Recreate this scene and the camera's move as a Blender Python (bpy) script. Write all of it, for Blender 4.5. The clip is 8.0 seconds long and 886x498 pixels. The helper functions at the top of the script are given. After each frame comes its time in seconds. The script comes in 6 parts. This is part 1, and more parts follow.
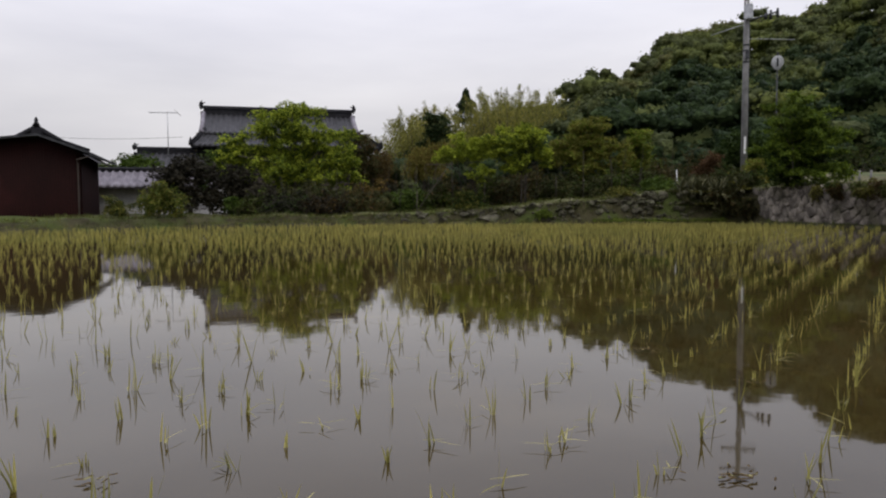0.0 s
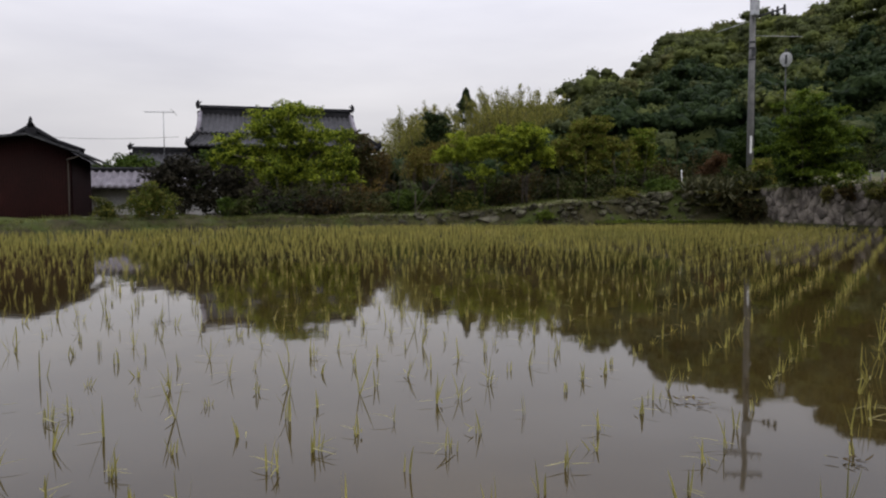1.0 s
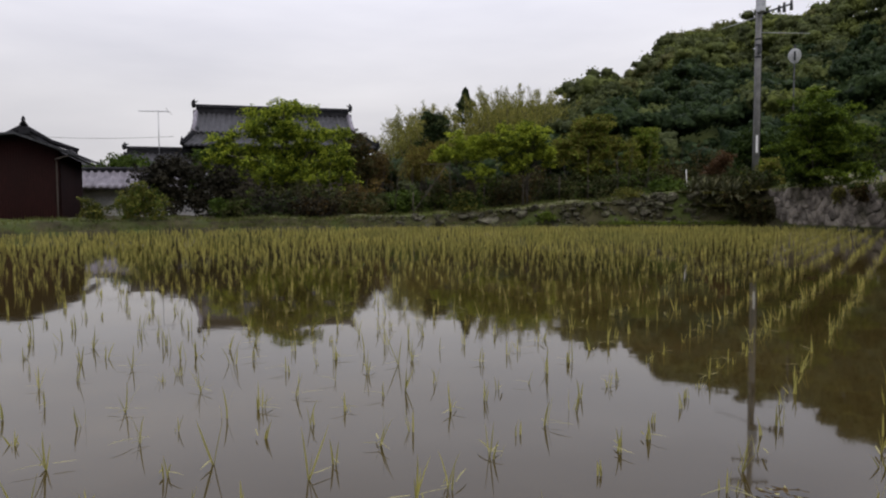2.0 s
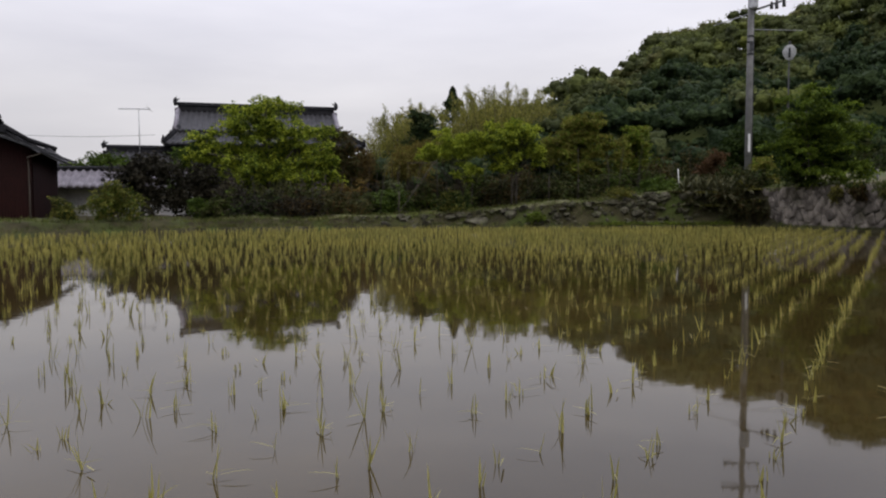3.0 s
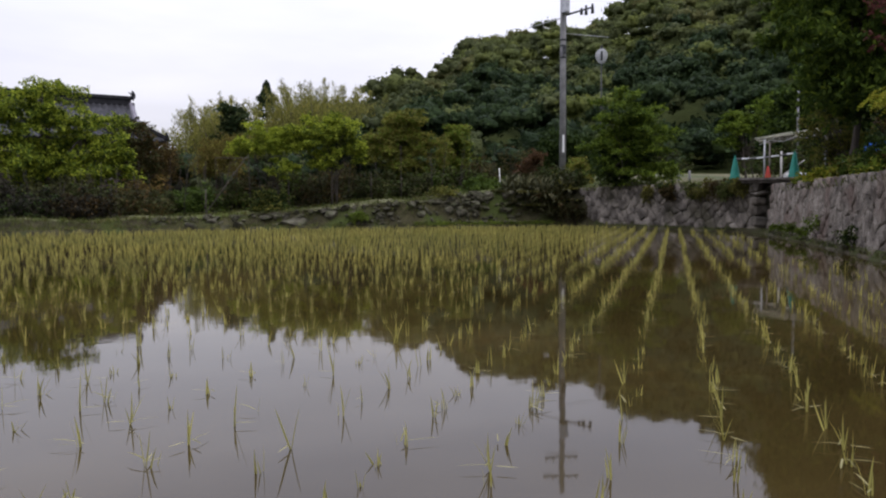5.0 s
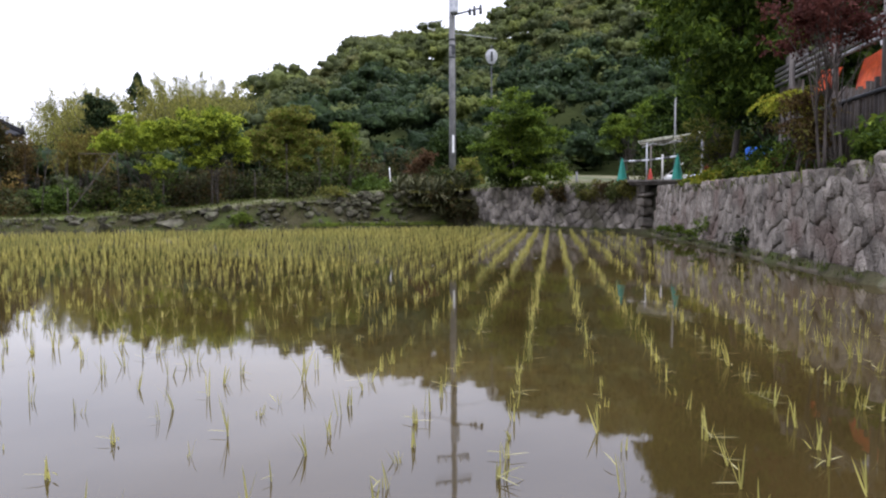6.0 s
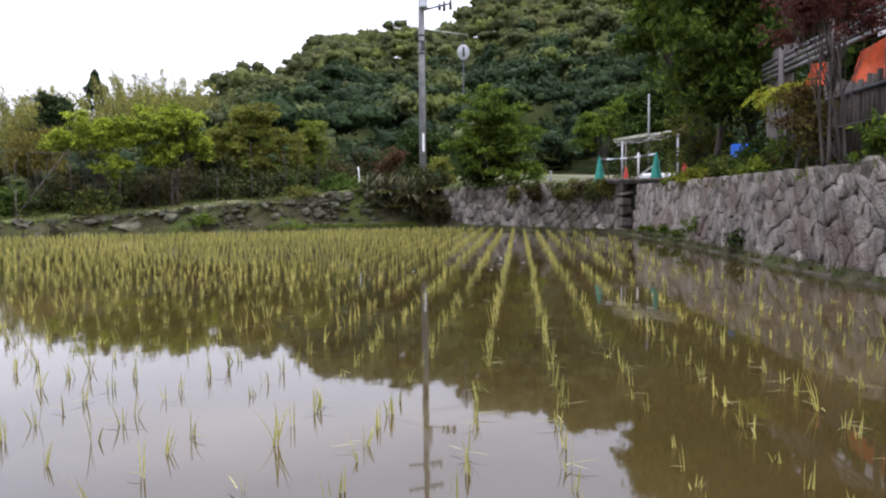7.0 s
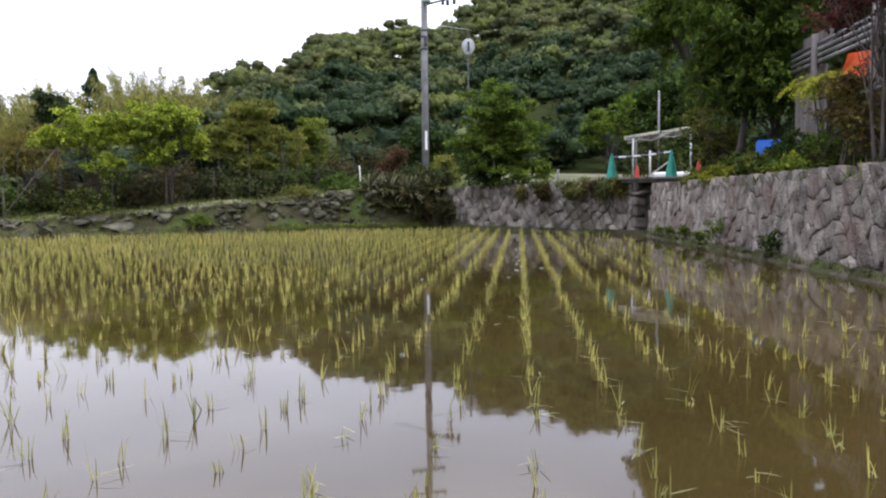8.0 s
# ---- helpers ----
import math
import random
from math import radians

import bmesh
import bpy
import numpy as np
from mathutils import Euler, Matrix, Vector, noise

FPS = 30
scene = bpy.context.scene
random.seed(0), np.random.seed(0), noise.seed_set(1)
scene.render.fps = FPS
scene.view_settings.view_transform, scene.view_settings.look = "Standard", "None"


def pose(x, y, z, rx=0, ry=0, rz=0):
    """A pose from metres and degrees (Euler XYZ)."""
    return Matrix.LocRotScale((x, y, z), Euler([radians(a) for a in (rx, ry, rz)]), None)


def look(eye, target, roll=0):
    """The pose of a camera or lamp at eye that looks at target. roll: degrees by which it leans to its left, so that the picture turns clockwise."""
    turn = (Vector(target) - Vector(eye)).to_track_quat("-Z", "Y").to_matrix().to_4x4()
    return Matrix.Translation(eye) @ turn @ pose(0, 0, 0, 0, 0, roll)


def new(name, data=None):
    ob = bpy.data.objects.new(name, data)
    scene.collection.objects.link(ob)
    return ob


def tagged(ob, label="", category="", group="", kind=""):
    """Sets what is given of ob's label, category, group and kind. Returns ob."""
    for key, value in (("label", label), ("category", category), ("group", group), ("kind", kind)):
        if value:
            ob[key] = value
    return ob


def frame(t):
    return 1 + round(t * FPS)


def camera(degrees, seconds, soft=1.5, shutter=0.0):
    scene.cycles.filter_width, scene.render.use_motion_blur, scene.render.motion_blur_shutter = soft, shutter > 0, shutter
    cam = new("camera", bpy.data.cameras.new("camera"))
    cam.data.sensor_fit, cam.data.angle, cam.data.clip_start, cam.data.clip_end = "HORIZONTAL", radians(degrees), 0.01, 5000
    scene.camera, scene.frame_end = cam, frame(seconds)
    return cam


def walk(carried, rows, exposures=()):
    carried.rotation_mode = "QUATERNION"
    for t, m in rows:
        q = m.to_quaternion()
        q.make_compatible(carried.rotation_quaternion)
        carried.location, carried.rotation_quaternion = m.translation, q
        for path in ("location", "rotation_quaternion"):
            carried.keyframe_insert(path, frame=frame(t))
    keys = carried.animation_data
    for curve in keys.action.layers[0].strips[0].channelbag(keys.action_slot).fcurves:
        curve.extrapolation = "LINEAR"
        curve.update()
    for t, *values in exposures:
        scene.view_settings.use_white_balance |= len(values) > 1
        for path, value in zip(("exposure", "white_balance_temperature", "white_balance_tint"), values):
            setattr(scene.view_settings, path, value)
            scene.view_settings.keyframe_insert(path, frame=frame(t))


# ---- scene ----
cam = camera(64.2, 8.0, soft=2.15)
PATH = [
    (0, (0.44, 2.925, 0.642), (0.422, 4.922, 0.525), -0.3),
    (0.5, (0.463, 3.284, 0.655), (0.444, 5.28, 0.539), -0.3),
    (1, (0.487, 3.638, 0.668), (0.468, 5.635, 0.552), -0.3),
    (1.5, (0.508, 4.001, 0.682), (0.488, 5.998, 0.565), -0.3),
    (1.7, (0.512, 4.151, 0.686), (0.493, 6.147, 0.571), -0.3),
    (2.8, (0.543, 4.992, 0.698), (0.546, 6.989, 0.583), -0.3),
    (3, (0.539, 5.137, 0.702), (0.557, 7.134, 0.586), -0.3),
    (3.5, (0.544, 5.508, 0.707), (0.617, 7.503, 0.59), -0.4),
    (4, (0.561, 5.863, 0.707), (0.744, 7.851, 0.59), -0.4),
    (4.5, (0.587, 6.233, 0.707), (0.935, 8.199, 0.589), -0.4),
    (5, (0.618, 6.598, 0.709), (1.139, 8.525, 0.588), -0.4),
    (5.2, (0.635, 6.741, 0.711), (1.225, 8.649, 0.591), -0.3),
    (6.3, (0.661, 7.445, 0.746), (1.538, 9.239, 0.621), -0.5),
    (6.5, (0.698, 7.596, 0.75), (1.594, 9.379, 0.625), -0.6),
    (7, (0.807, 7.983, 0.754), (1.715, 9.76, 0.629), -0.6),
    (7.5, (0.933, 8.372, 0.753), (1.841, 10.15, 0.628), -0.6),
    (8, (1.068, 8.753, 0.761), (1.975, 10.531, 0.635), -0.6),
]
walk(cam, [(t, look(eye, target, roll)) for t, eye, target, roll in PATH],
     exposures=[(0, 0.0, 6920, 9.5), (3.5, -0.02, 6900, 10.5), (4.5, 0.13, 6700, 12), (5.2, 0.38, 6480, 12.5), (6.3, 1.18, 6320, 12.5), (8, 1.2, 6320, 12)])

# ---- sky and sun: bright overcast afternoon ----
world = bpy.data.worlds.new("overcast_sky")
scene.world = world
world.use_nodes = True
wn, wl = world.node_tree.nodes, world.node_tree.links
wn.clear()
w_out = wn.new("ShaderNodeOutputWorld")
w_bg = wn.new("ShaderNodeBackground")
w_sky = wn.new("ShaderNodeTexSky")
w_sky.sky_type, w_sky.sun_disc = "NISHITA", False
w_sky.sun_elevation, w_sky.sun_rotation = radians(52), radians(-60)
w_sky.air_density, w_sky.dust_density = 1.0, 4.0
w_co = wn.new("ShaderNodeTexCoord")
w_map = wn.new("ShaderNodeMapping")
w_map.inputs["Scale"].default_value = (1.6, 1.6, 7.0)
w_noise = wn.new("ShaderNodeTexNoise")
w_noise.inputs["Scale"].default_value, w_noise.inputs["Detail"].default_value = 1.3, 5.0
w_ramp = wn.new("ShaderNodeValToRGB")
w_ramp.color_ramp.elements[0].position, w_ramp.color_ramp.elements[0].color = 0.30, (7.15, 7.32, 8.35, 1)
w_ramp.color_ramp.elements[1].position, w_ramp.color_ramp.elements[1].color = 0.72, (9.35, 9.46, 10.4, 1)
w_mix = wn.new("ShaderNodeMix")
w_mix.data_type = "RGBA"
w_mix.inputs[0].default_value = 0.93
wl.new(w_co.outputs["Generated"], w_map.inputs["Vector"])
wl.new(w_map.outputs["Vector"], w_noise.inputs["Vector"])
wl.new(w_noise.outputs["Fac"], w_ramp.inputs["Fac"])
wl.new(w_sky.outputs["Color"], w_mix.inputs[6])
wl.new(w_ramp.outputs["Color"], w_mix.inputs[7])
# an overcast dome is brighter overhead than at the horizon
w_sep = wn.new("ShaderNodeSeparateXYZ")
w_up = wn.new("ShaderNodeMath")
w_up.operation, w_up.use_clamp = "MAXIMUM", False
w_up.inputs[1].default_value = 0.0
w_gain = wn.new("ShaderNodeMath")
w_gain.operation = "MULTIPLY_ADD"
w_gain.inputs[1].default_value, w_gain.inputs[2].default_value = 1.5, 0.78
w_dome = wn.new("ShaderNodeMix")
w_dome.data_type, w_dome.blend_type = "RGBA", "MULTIPLY"
w_dome.inputs[0].default_value = 1.0
wl.new(w_co.outputs["Generated"], w_sep.inputs["Vector"])
wl.new(w_sep.outputs["Z"], w_up.inputs[0])
wl.new(w_up.outputs["Value"], w_gain.inputs[0])
wl.new(w_mix.outputs[2], w_dome.inputs[6])
wl.new(w_gain.outputs["Value"], w_dome.inputs[7])
# faint lavender above the pale band at the horizon
w_tint = wn.new("ShaderNodeValToRGB")
w_tint.color_ramp.elements[0].position, w_tint.color_ramp.elements[0].color = 0.14, (1.0, 1.0, 1.0, 1)
w_tint.color_ramp.elements[1].position, w_tint.color_ramp.elements[1].color = 0.48, (0.965, 0.99, 1.11, 1)
w_high = wn.new("ShaderNodeMix")
w_high.data_type, w_high.blend_type = "RGBA", "MULTIPLY"
w_high.inputs[0].default_value = 1.0
wl.new(w_sep.outputs["Z"], w_tint.inputs["Fac"])
wl.new(w_dome.outputs[2], w_high.inputs[6])
wl.new(w_tint.outputs["Color"], w_high.inputs[7])
wl.new(w_high.outputs[2], w_bg.inputs["Color"])
w_bg.inputs["Strength"].default_value = 0.09
wl.new(w_bg.outputs["Background"], w_out.inputs["Surface"])

sun = new("sun", bpy.data.lights.new("sun", "SUN"))
sun.data.energy, sun.data.angle, sun.data.color = 1.2, radians(30), (1.0, 0.95, 0.88)
sun.matrix_basis = look((20, -10, 60), (5, 25, 0))


# ---- materials ----
def material(name, rough=0.8, metal=0.0, spec=0.3):
    m = bpy.data.materials.new(name)
    m.use_nodes = True
    p = m.node_tree.nodes["Principled BSDF"]
    p.inputs["Roughness"].default_value, p.inputs["Metallic"].default_value = rough, metal
    p.inputs["Specular IOR Level"].default_value = spec
    return m, m.node_tree.nodes, m.node_tree.links, p


def ramp(nodes, stops):
    r = nodes.new("ShaderNodeValToRGB")
    el = r.color_ramp.elements
    while len(el) < len(stops):
        el.new(0.5)
    for e, (pos, col) in zip(el, stops):
        e.position, e.color = pos, (*col, 1)
    return r


def noise_node(nodes, links, scale, detail=5.0, coords="Object", stretch=None):
    co = nodes.new("ShaderNodeTexCoord")
    n = nodes.new("ShaderNodeTexNoise")
    n.inputs["Scale"].default_value, n.inputs["Detail"].default_value = scale, detail
    if stretch:
        mp = nodes.new("ShaderNodeMapping")
        mp.inputs["Scale"].default_value = stretch
        links.new(co.outputs[coords], mp.inputs["Vector"])
        links.new(mp.outputs["Vector"], n.inputs["Vector"])
    else:
        links.new(co.outputs[coords], n.inputs["Vector"])
    return n


def mixed(nodes, links, a, b, fac, mode="MIX"):
    x = nodes.new("ShaderNodeMix")
    x.data_type, x.blend_type = "RGBA", mode
    for sock, v in ((x.inputs[6], a), (x.inputs[7], b)):
        if isinstance(v, tuple):
            sock.default_value = (*v, 1)
        else:
            links.new(v, sock)
    if isinstance(fac, float):
        x.inputs[0].default_value = fac
    else:
        links.new(fac, x.inputs[0])
    return x.outputs[2]


def surface(name, dark, light, scale=4.0, fine=40.0, rough=0.8, metal=0.0, bump=0.3, spec=0.3, stretch=None, stain=None, per_object=0.0, bump_scale=0.02):
    """A two-scale material: broad tone from dark to light, fine grain, relief, and stains."""
    m, n, l, p = material(name, rough, metal, spec)
    big = noise_node(n, l, scale, 6, stretch=stretch)
    small = noise_node(n, l, fine, 4, stretch=stretch)
    r = ramp(n, [(0.32, dark), (0.68, light)])
    l.new(big.outputs["Fac"], r.inputs["Fac"])
    r2 = ramp(n, [(0.3, (0.72, 0.72, 0.72)), (0.7, (1.12, 1.12, 1.12))])
    l.new(small.outputs["Fac"], r2.inputs["Fac"])
    col = mixed(n, l, r.outputs["Color"], r2.outputs["Color"], 1.0, "MULTIPLY")
    if stain:
        s = noise_node(n, l, scale * 0.37, 7)
        rs = ramp(n, [(0.5, (0, 0, 0)), (0.66, (1, 1, 1))])
        l.new(s.outputs["Fac"], rs.inputs["Fac"])
        col = mixed(n, l, col, stain, rs.outputs["Color"])
    if per_object:
        oi = n.new("ShaderNodeObjectInfo")
        ro = ramp(n, [(0.0, (1 - per_object,) * 3), (1.0, (1 + per_object,) * 3)])
        l.new(oi.outputs["Random"], ro.inputs["Fac"])
        col = mixed(n, l, col, ro.outputs["Color"], 1.0, "MULTIPLY")
    l.new(col, p.inputs["Base Color"])
    if bump:
        b = n.new("ShaderNodeBump")
        b.inputs["Strength"].default_value, b.inputs["Distance"].default_value = bump, bump_scale
        l.new(small.outputs["Fac"], b.inputs["Height"])
        l.new(b.outputs["Normal"], p.inputs["Normal"])
    return m


def leafy(name, dark, light, through_light=0.35, rough=0.55, relief=0.0):
    """Foliage: every leaf its own tone, part of the light passing through."""
    m, n, l, p = material(name, rough + 0.15, 0.0, 0.08)
    g = n.new("ShaderNodeNewGeometry")
    r = ramp(n, [(0.0, dark), (0.55, tuple((a + b) / 2 for a, b in zip(dark, light))), (1.0, light)])
    l.new(g.outputs["Random Per Island"], r.inputs["Fac"])
    big = noise_node(n, l, 0.35, 3)
    rb = ramp(n, [(0.3, (0.75, 0.78, 0.75)), (0.7, (1.2, 1.15, 1.05))])
    l.new(big.outputs["Fac"], rb.inputs["Fac"])
    col = mixed(n, l, r.outputs["Color"], rb.outputs["Color"], 1.0, "MULTIPLY")
    clump = noise_node(n, l, 1.9, 3)
    rc = ramp(n, [(0.32, (0.68, 0.70, 0.68)), (0.66, (1.22, 1.20, 1.12))])
    l.new(clump.outputs["Fac"], rc.inputs["Fac"])
    col = mixed(n, l, col, rc.outputs["Color"], 1.0, "MULTIPLY")
    l.new(col, p.inputs["Base Color"])
    tr = n.new("ShaderNodeBsdfTranslucent")
    l.new(col, tr.inputs["Color"])
    if relief:
        rough_leaf = noise_node(n, l, 1.3, 5)
        b = n.new("ShaderNodeBump")
        b.inputs["Strength"].default_value, b.inputs["Distance"].default_value = 1.0, relief
        l.new(rough_leaf.outputs["Fac"], b.inputs["Height"])
        l.new(b.outputs["Normal"], p.inputs["Normal"])
        l.new(b.outputs["Normal"], tr.inputs["Normal"])
    mx = n.new("ShaderNodeMixShader")
    mx.inputs["Fac"].default_value = through_light
    l.new(p.outputs["BSDF"], mx.inputs[1])
    l.new(tr.outputs["BSDF"], mx.inputs[2])
    l.new(mx.outputs["Shader"], n["Material Output"].inputs["Surface"])
    return m


def water_material():
    m, n, l, p = material("muddy_water", 0.035, 0.0, 0.62)
    p.inputs["IOR"].default_value = 1.33
    mud = noise_node(n, l, 0.55, 6)
    r = ramp(n, [(0.30, (0.0225, 0.0156, 0.0047)), (0.55, (0.0360, 0.0251, 0.0078)), (0.72, (0.059, 0.0420, 0.0145))])
    l.new(mud.outputs["Fac"], r.inputs["Fac"])
    l.new(r.outputs["Color"], p.inputs["Base Color"])
    wave = noise_node(n, l, 2.2, 3)
    b = n.new("ShaderNodeBump")
    b.inputs["Strength"].default_value, b.inputs["Distance"].default_value = 0.05, 0.02
    l.new(wave.outputs["Fac"], b.inputs["Height"])
    l.new(b.outputs["Normal"], p.inputs["Normal"])
    return m


def ground_material():
    """Soil with grass growing over it in patches."""
    m, n, l, p = material("grassy_soil", 0.95, 0.0, 0.1)
    big = noise_node(n, l, 0.5, 7)
    fine = noise_node(n, l, 9.0, 6)
    soil = ramp(n, [(0.3, (0.030, 0.025, 0.014)), (0.7, (0.066, 0.056, 0.032))])
    l.new(fine.outputs["Fac"], soil.inputs["Fac"])
    grass = ramp(n, [(0.3, (0.032, 0.043, 0.011)), (0.7, (0.070, 0.082, 0.024))])
    l.new(fine.outputs["Fac"], grass.inputs["Fac"])
    f = ramp(n, [(0.30, (0, 0, 0)), (0.48, (1, 1, 1))])
    l.new(big.outputs["Fac"], f.inputs["Fac"])
    l.new(mixed(n, l, soil.outputs["Color"], grass.outputs["Color"], f.outputs["Color"]), p.inputs["Base Color"])
    b = n.new("ShaderNodeBump")
    b.inputs["Strength"].default_value, b.inputs["Distance"].default_value = 0.7, 0.05
    l.new(fine.outputs["Fac"], b.inputs["Height"])
    l.new(b.outputs["Normal"], p.inputs["Normal"])
    return m


M_EARTH = surface("dark_bank_earth", (0.024, 0.022, 0.012), (0.062, 0.057, 0.029), 2.5, 22, 0.95, bump=0.8, spec=0.05, stain=(0.046, 0.060, 0.017), bump_scale=0.05)
M_MUD = surface("wet_mud", (0.044, 0.036, 0.022), (0.105, 0.088, 0.056), 3.0, 26, 0.85, bump=0.9, spec=0.2, stain=(0.055, 0.062, 0.024), bump_scale=0.03)
M_WATER = water_material()
M_GROUND = ground_material()
M_WOODFLOOR = surface("forest_understorey", (0.034, 0.043, 0.016), (0.078, 0.094, 0.034), 0.1, 1.5, 1.0, bump=0.0, spec=0.0)
M_STONE = surface("rough_granite", (0.086, 0.073, 0.058), (0.275, 0.242, 0.196), 3.8, 38, 0.95, bump=1.0, spec=0.12, stain=(0.130, 0.097, 0.076), per_object=0.26, bump_scale=0.05)
M_STONE_DARK = surface("mossy_dark_stone", (0.070, 0.060, 0.049), (0.248, 0.219, 0.177), 3, 28, 0.95, bump=0.9, spec=0.12, stain=(0.060, 0.054, 0.037), per_object=0.35, bump_scale=0.04)
M_JOINT = surface("earth_joint", (0.045, 0.039, 0.030), (0.115, 0.101, 0.080), 6, 50, 0.95, bump=0.6, spec=0.1)
M_ROCK = surface("dark_field_rock", (0.040, 0.035, 0.024), (0.125, 0.120, 0.084), 4, 30, 0.9, bump=0.9, spec=0.1, stain=(0.055, 0.060, 0.030), per_object=0.4, bump_scale=0.04)
M_BARK = surface("bark", (0.035, 0.028, 0.022), (0.10, 0.085, 0.07), 6, 30, 0.95, bump=0.9, stretch=(1, 1, 0.2), bump_scale=0.03)
M_TWIG = surface("dark_twig", (0.018, 0.014, 0.010), (0.055, 0.046, 0.036), 6, 30, 0.95, bump=0.5)
M_TILE = surface("dark_roof_tile", (0.013, 0.013, 0.0142), (0.043, 0.043, 0.047), 3, 25, 0.6, bump=0.3, spec=0.3)
M_TILE_PALE = surface("weathered_roof_tile", (0.11, 0.10, 0.115), (0.22, 0.205, 0.23), 3, 25, 0.6, bump=0.3)
M_RIDGE = surface("black_ridge_tile", (0.008, 0.008, 0.009), (0.022, 0.022, 0.025), 4, 30, 0.8, bump=0.3, spec=0.15)
M_PLASTER = surface("old_plaster", (0.36, 0.35, 0.34), (0.58, 0.565, 0.55), 1.5, 20, 0.9, bump=0.2, stain=(0.24, 0.23, 0.22))
M_RED = surface("red_painted_sheet", (0.0095, 0.0028, 0.0022), (0.0155, 0.0043, 0.0034), 1.0, 14, 0.8, bump=0.1, spec=0.08, stain=(0.03, 0.008, 0.007))
M_WOOD = surface("grey_weathered_wood", (0.085, 0.074, 0.063), (0.20, 0.178, 0.155), 5, 50, 0.9, bump=0.5, stretch=(1, 1, 0.15))
M_BOARD = surface("dark_house_boards", (0.028, 0.022, 0.017), (0.075, 0.06, 0.048), 3, 30, 0.85, bump=0.4, stretch=(1, 1, 0.15))
M_BAMBOO = surface("weathered_bamboo", (0.026, 0.020, 0.015), (0.072, 0.057, 0.044), 4, 40, 0.7, bump=0.3, per_object=0.25)
M_RAIL = surface("greyed_bamboo_rail", (0.10, 0.095, 0.09), (0.26, 0.25, 0.235), 4, 40, 0.6, bump=0.3, per_object=0.2)
M_CONCRETE = surface("pole_concrete", (0.13, 0.13, 0.125), (0.225, 0.222, 0.214), 3, 40, 0.9, bump=0.3)
M_PALE = surface("pale_concrete", (0.32, 0.31, 0.29), (0.50, 0.485, 0.46), 3, 40, 0.9, bump=0.3)
M_METAL = surface("galvanised_metal", (0.28, 0.29, 0.30), (0.46, 0.47, 0.48), 6, 40, 0.5, metal=0.6, bump=0.1)
M_DARKMETAL = surface("dark_metal", (0.02, 0.021, 0.023), (0.06, 0.062, 0.065), 6, 40, 0.55, metal=0.3, bump=0.1)
M_WHITE = surface("white_painted", (0.58, 0.58, 0.57), (0.78, 0.78, 0.76), 4, 30, 0.5, bump=0.1)
M_CONE_G = surface("green_plastic", (0.010, 0.16, 0.11), (0.018, 0.24, 0.17), 4, 30, 0.45, bump=0.05)
M_CONE_R = surface("red_plastic", (0.34, 0.03, 0.02), (0.5, 0.055, 0.035), 4, 30, 0.45, bump=0.05)
M_TARP = surface("orange_tarp", (0.38, 0.046, 0.010), (0.60, 0.092, 0.018), 2.5, 18, 0.5, bump=0.5)
M_BLUE = surface("blue_plastic", (0.02, 0.10, 0.42), (0.035, 0.16, 0.58), 3, 20, 0.4, bump=0.1)
M_LOT = surface("pale_gravel", (0.062, 0.062, 0.022), (0.120, 0.106, 0.048), 0.8, 25, 0.95, bump=0.5, stain=(0.042, 0.058, 0.013))
M_PATH = surface("trodden_grass_path", (0.100, 0.098, 0.052), (0.200, 0.196, 0.112), 1.4, 18, 0.95, bump=0.6, spec=0.05, stain=(0.080, 0.098, 0.030), bump_scale=0.03)
M_GLASSY = surface("milky_lamp_plastic", (0.26, 0.27, 0.265), (0.34, 0.35, 0.345), 5, 20, 0.35, bump=0.0)

L_HILL_DARK = leafy("hill_dark_leaf", (0.064, 0.078, 0.034), (0.092, 0.110, 0.044), 0.3, relief=1.1)
L_HILL = leafy("hill_leaf", (0.096, 0.118, 0.042), (0.136, 0.162, 0.056), 0.35, relief=1.1)
L_HILL_FRESH = leafy("hill_fresh_leaf", (0.126, 0.150, 0.044), (0.172, 0.200, 0.058), 0.35, relief=1.1)
L_HILL_DULL = leafy("hill_dull_leaf", (0.112, 0.116, 0.048), (0.146, 0.154, 0.062), 0.35, relief=1.1)
L_RICE = leafy("rice_leaf", (0.192, 0.182, 0.050), (0.412, 0.382, 0.128), 0.4, 0.5)
L_STRAW = leafy("dead_rice_leaf", (0.20, 0.19, 0.085), (0.36, 0.34, 0.19), 0.3, 0.6)
L_GRASS = leafy("bank_grass", (0.050, 0.070, 0.017), (0.125, 0.146, 0.040), 0.3)
L_DRY = leafy("dry_grass", (0.050, 0.044, 0.020), (0.115, 0.10, 0.045), 0.3)
L_LIME = leafy("lime_leaf", (0.142, 0.198, 0.023), (0.405, 0.460, 0.056), 0.45)
L_MID = leafy("spring_leaf", (0.0598, 0.1035, 0.0138), (0.1725, 0.2300, 0.0299), 0.4)
L_GREEN = leafy("mid_green_leaf", (0.0299, 0.0552, 0.0115), (0.0897, 0.1323, 0.0230), 0.35)
L_DARK = leafy("dark_evergreen_leaf", (0.014, 0.028, 0.008), (0.046, 0.072, 0.016), 0.3)
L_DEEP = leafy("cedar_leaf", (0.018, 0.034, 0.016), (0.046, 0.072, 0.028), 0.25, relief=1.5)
L_OLIVE = leafy("olive_brown_leaf", (0.098, 0.096, 0.023), (0.232, 0.218, 0.052), 0.45)
M_SHEET = leafy("translucent_roof_sheet", (0.62, 0.62, 0.60), (0.78, 0.78, 0.76), 0.55, 0.4)
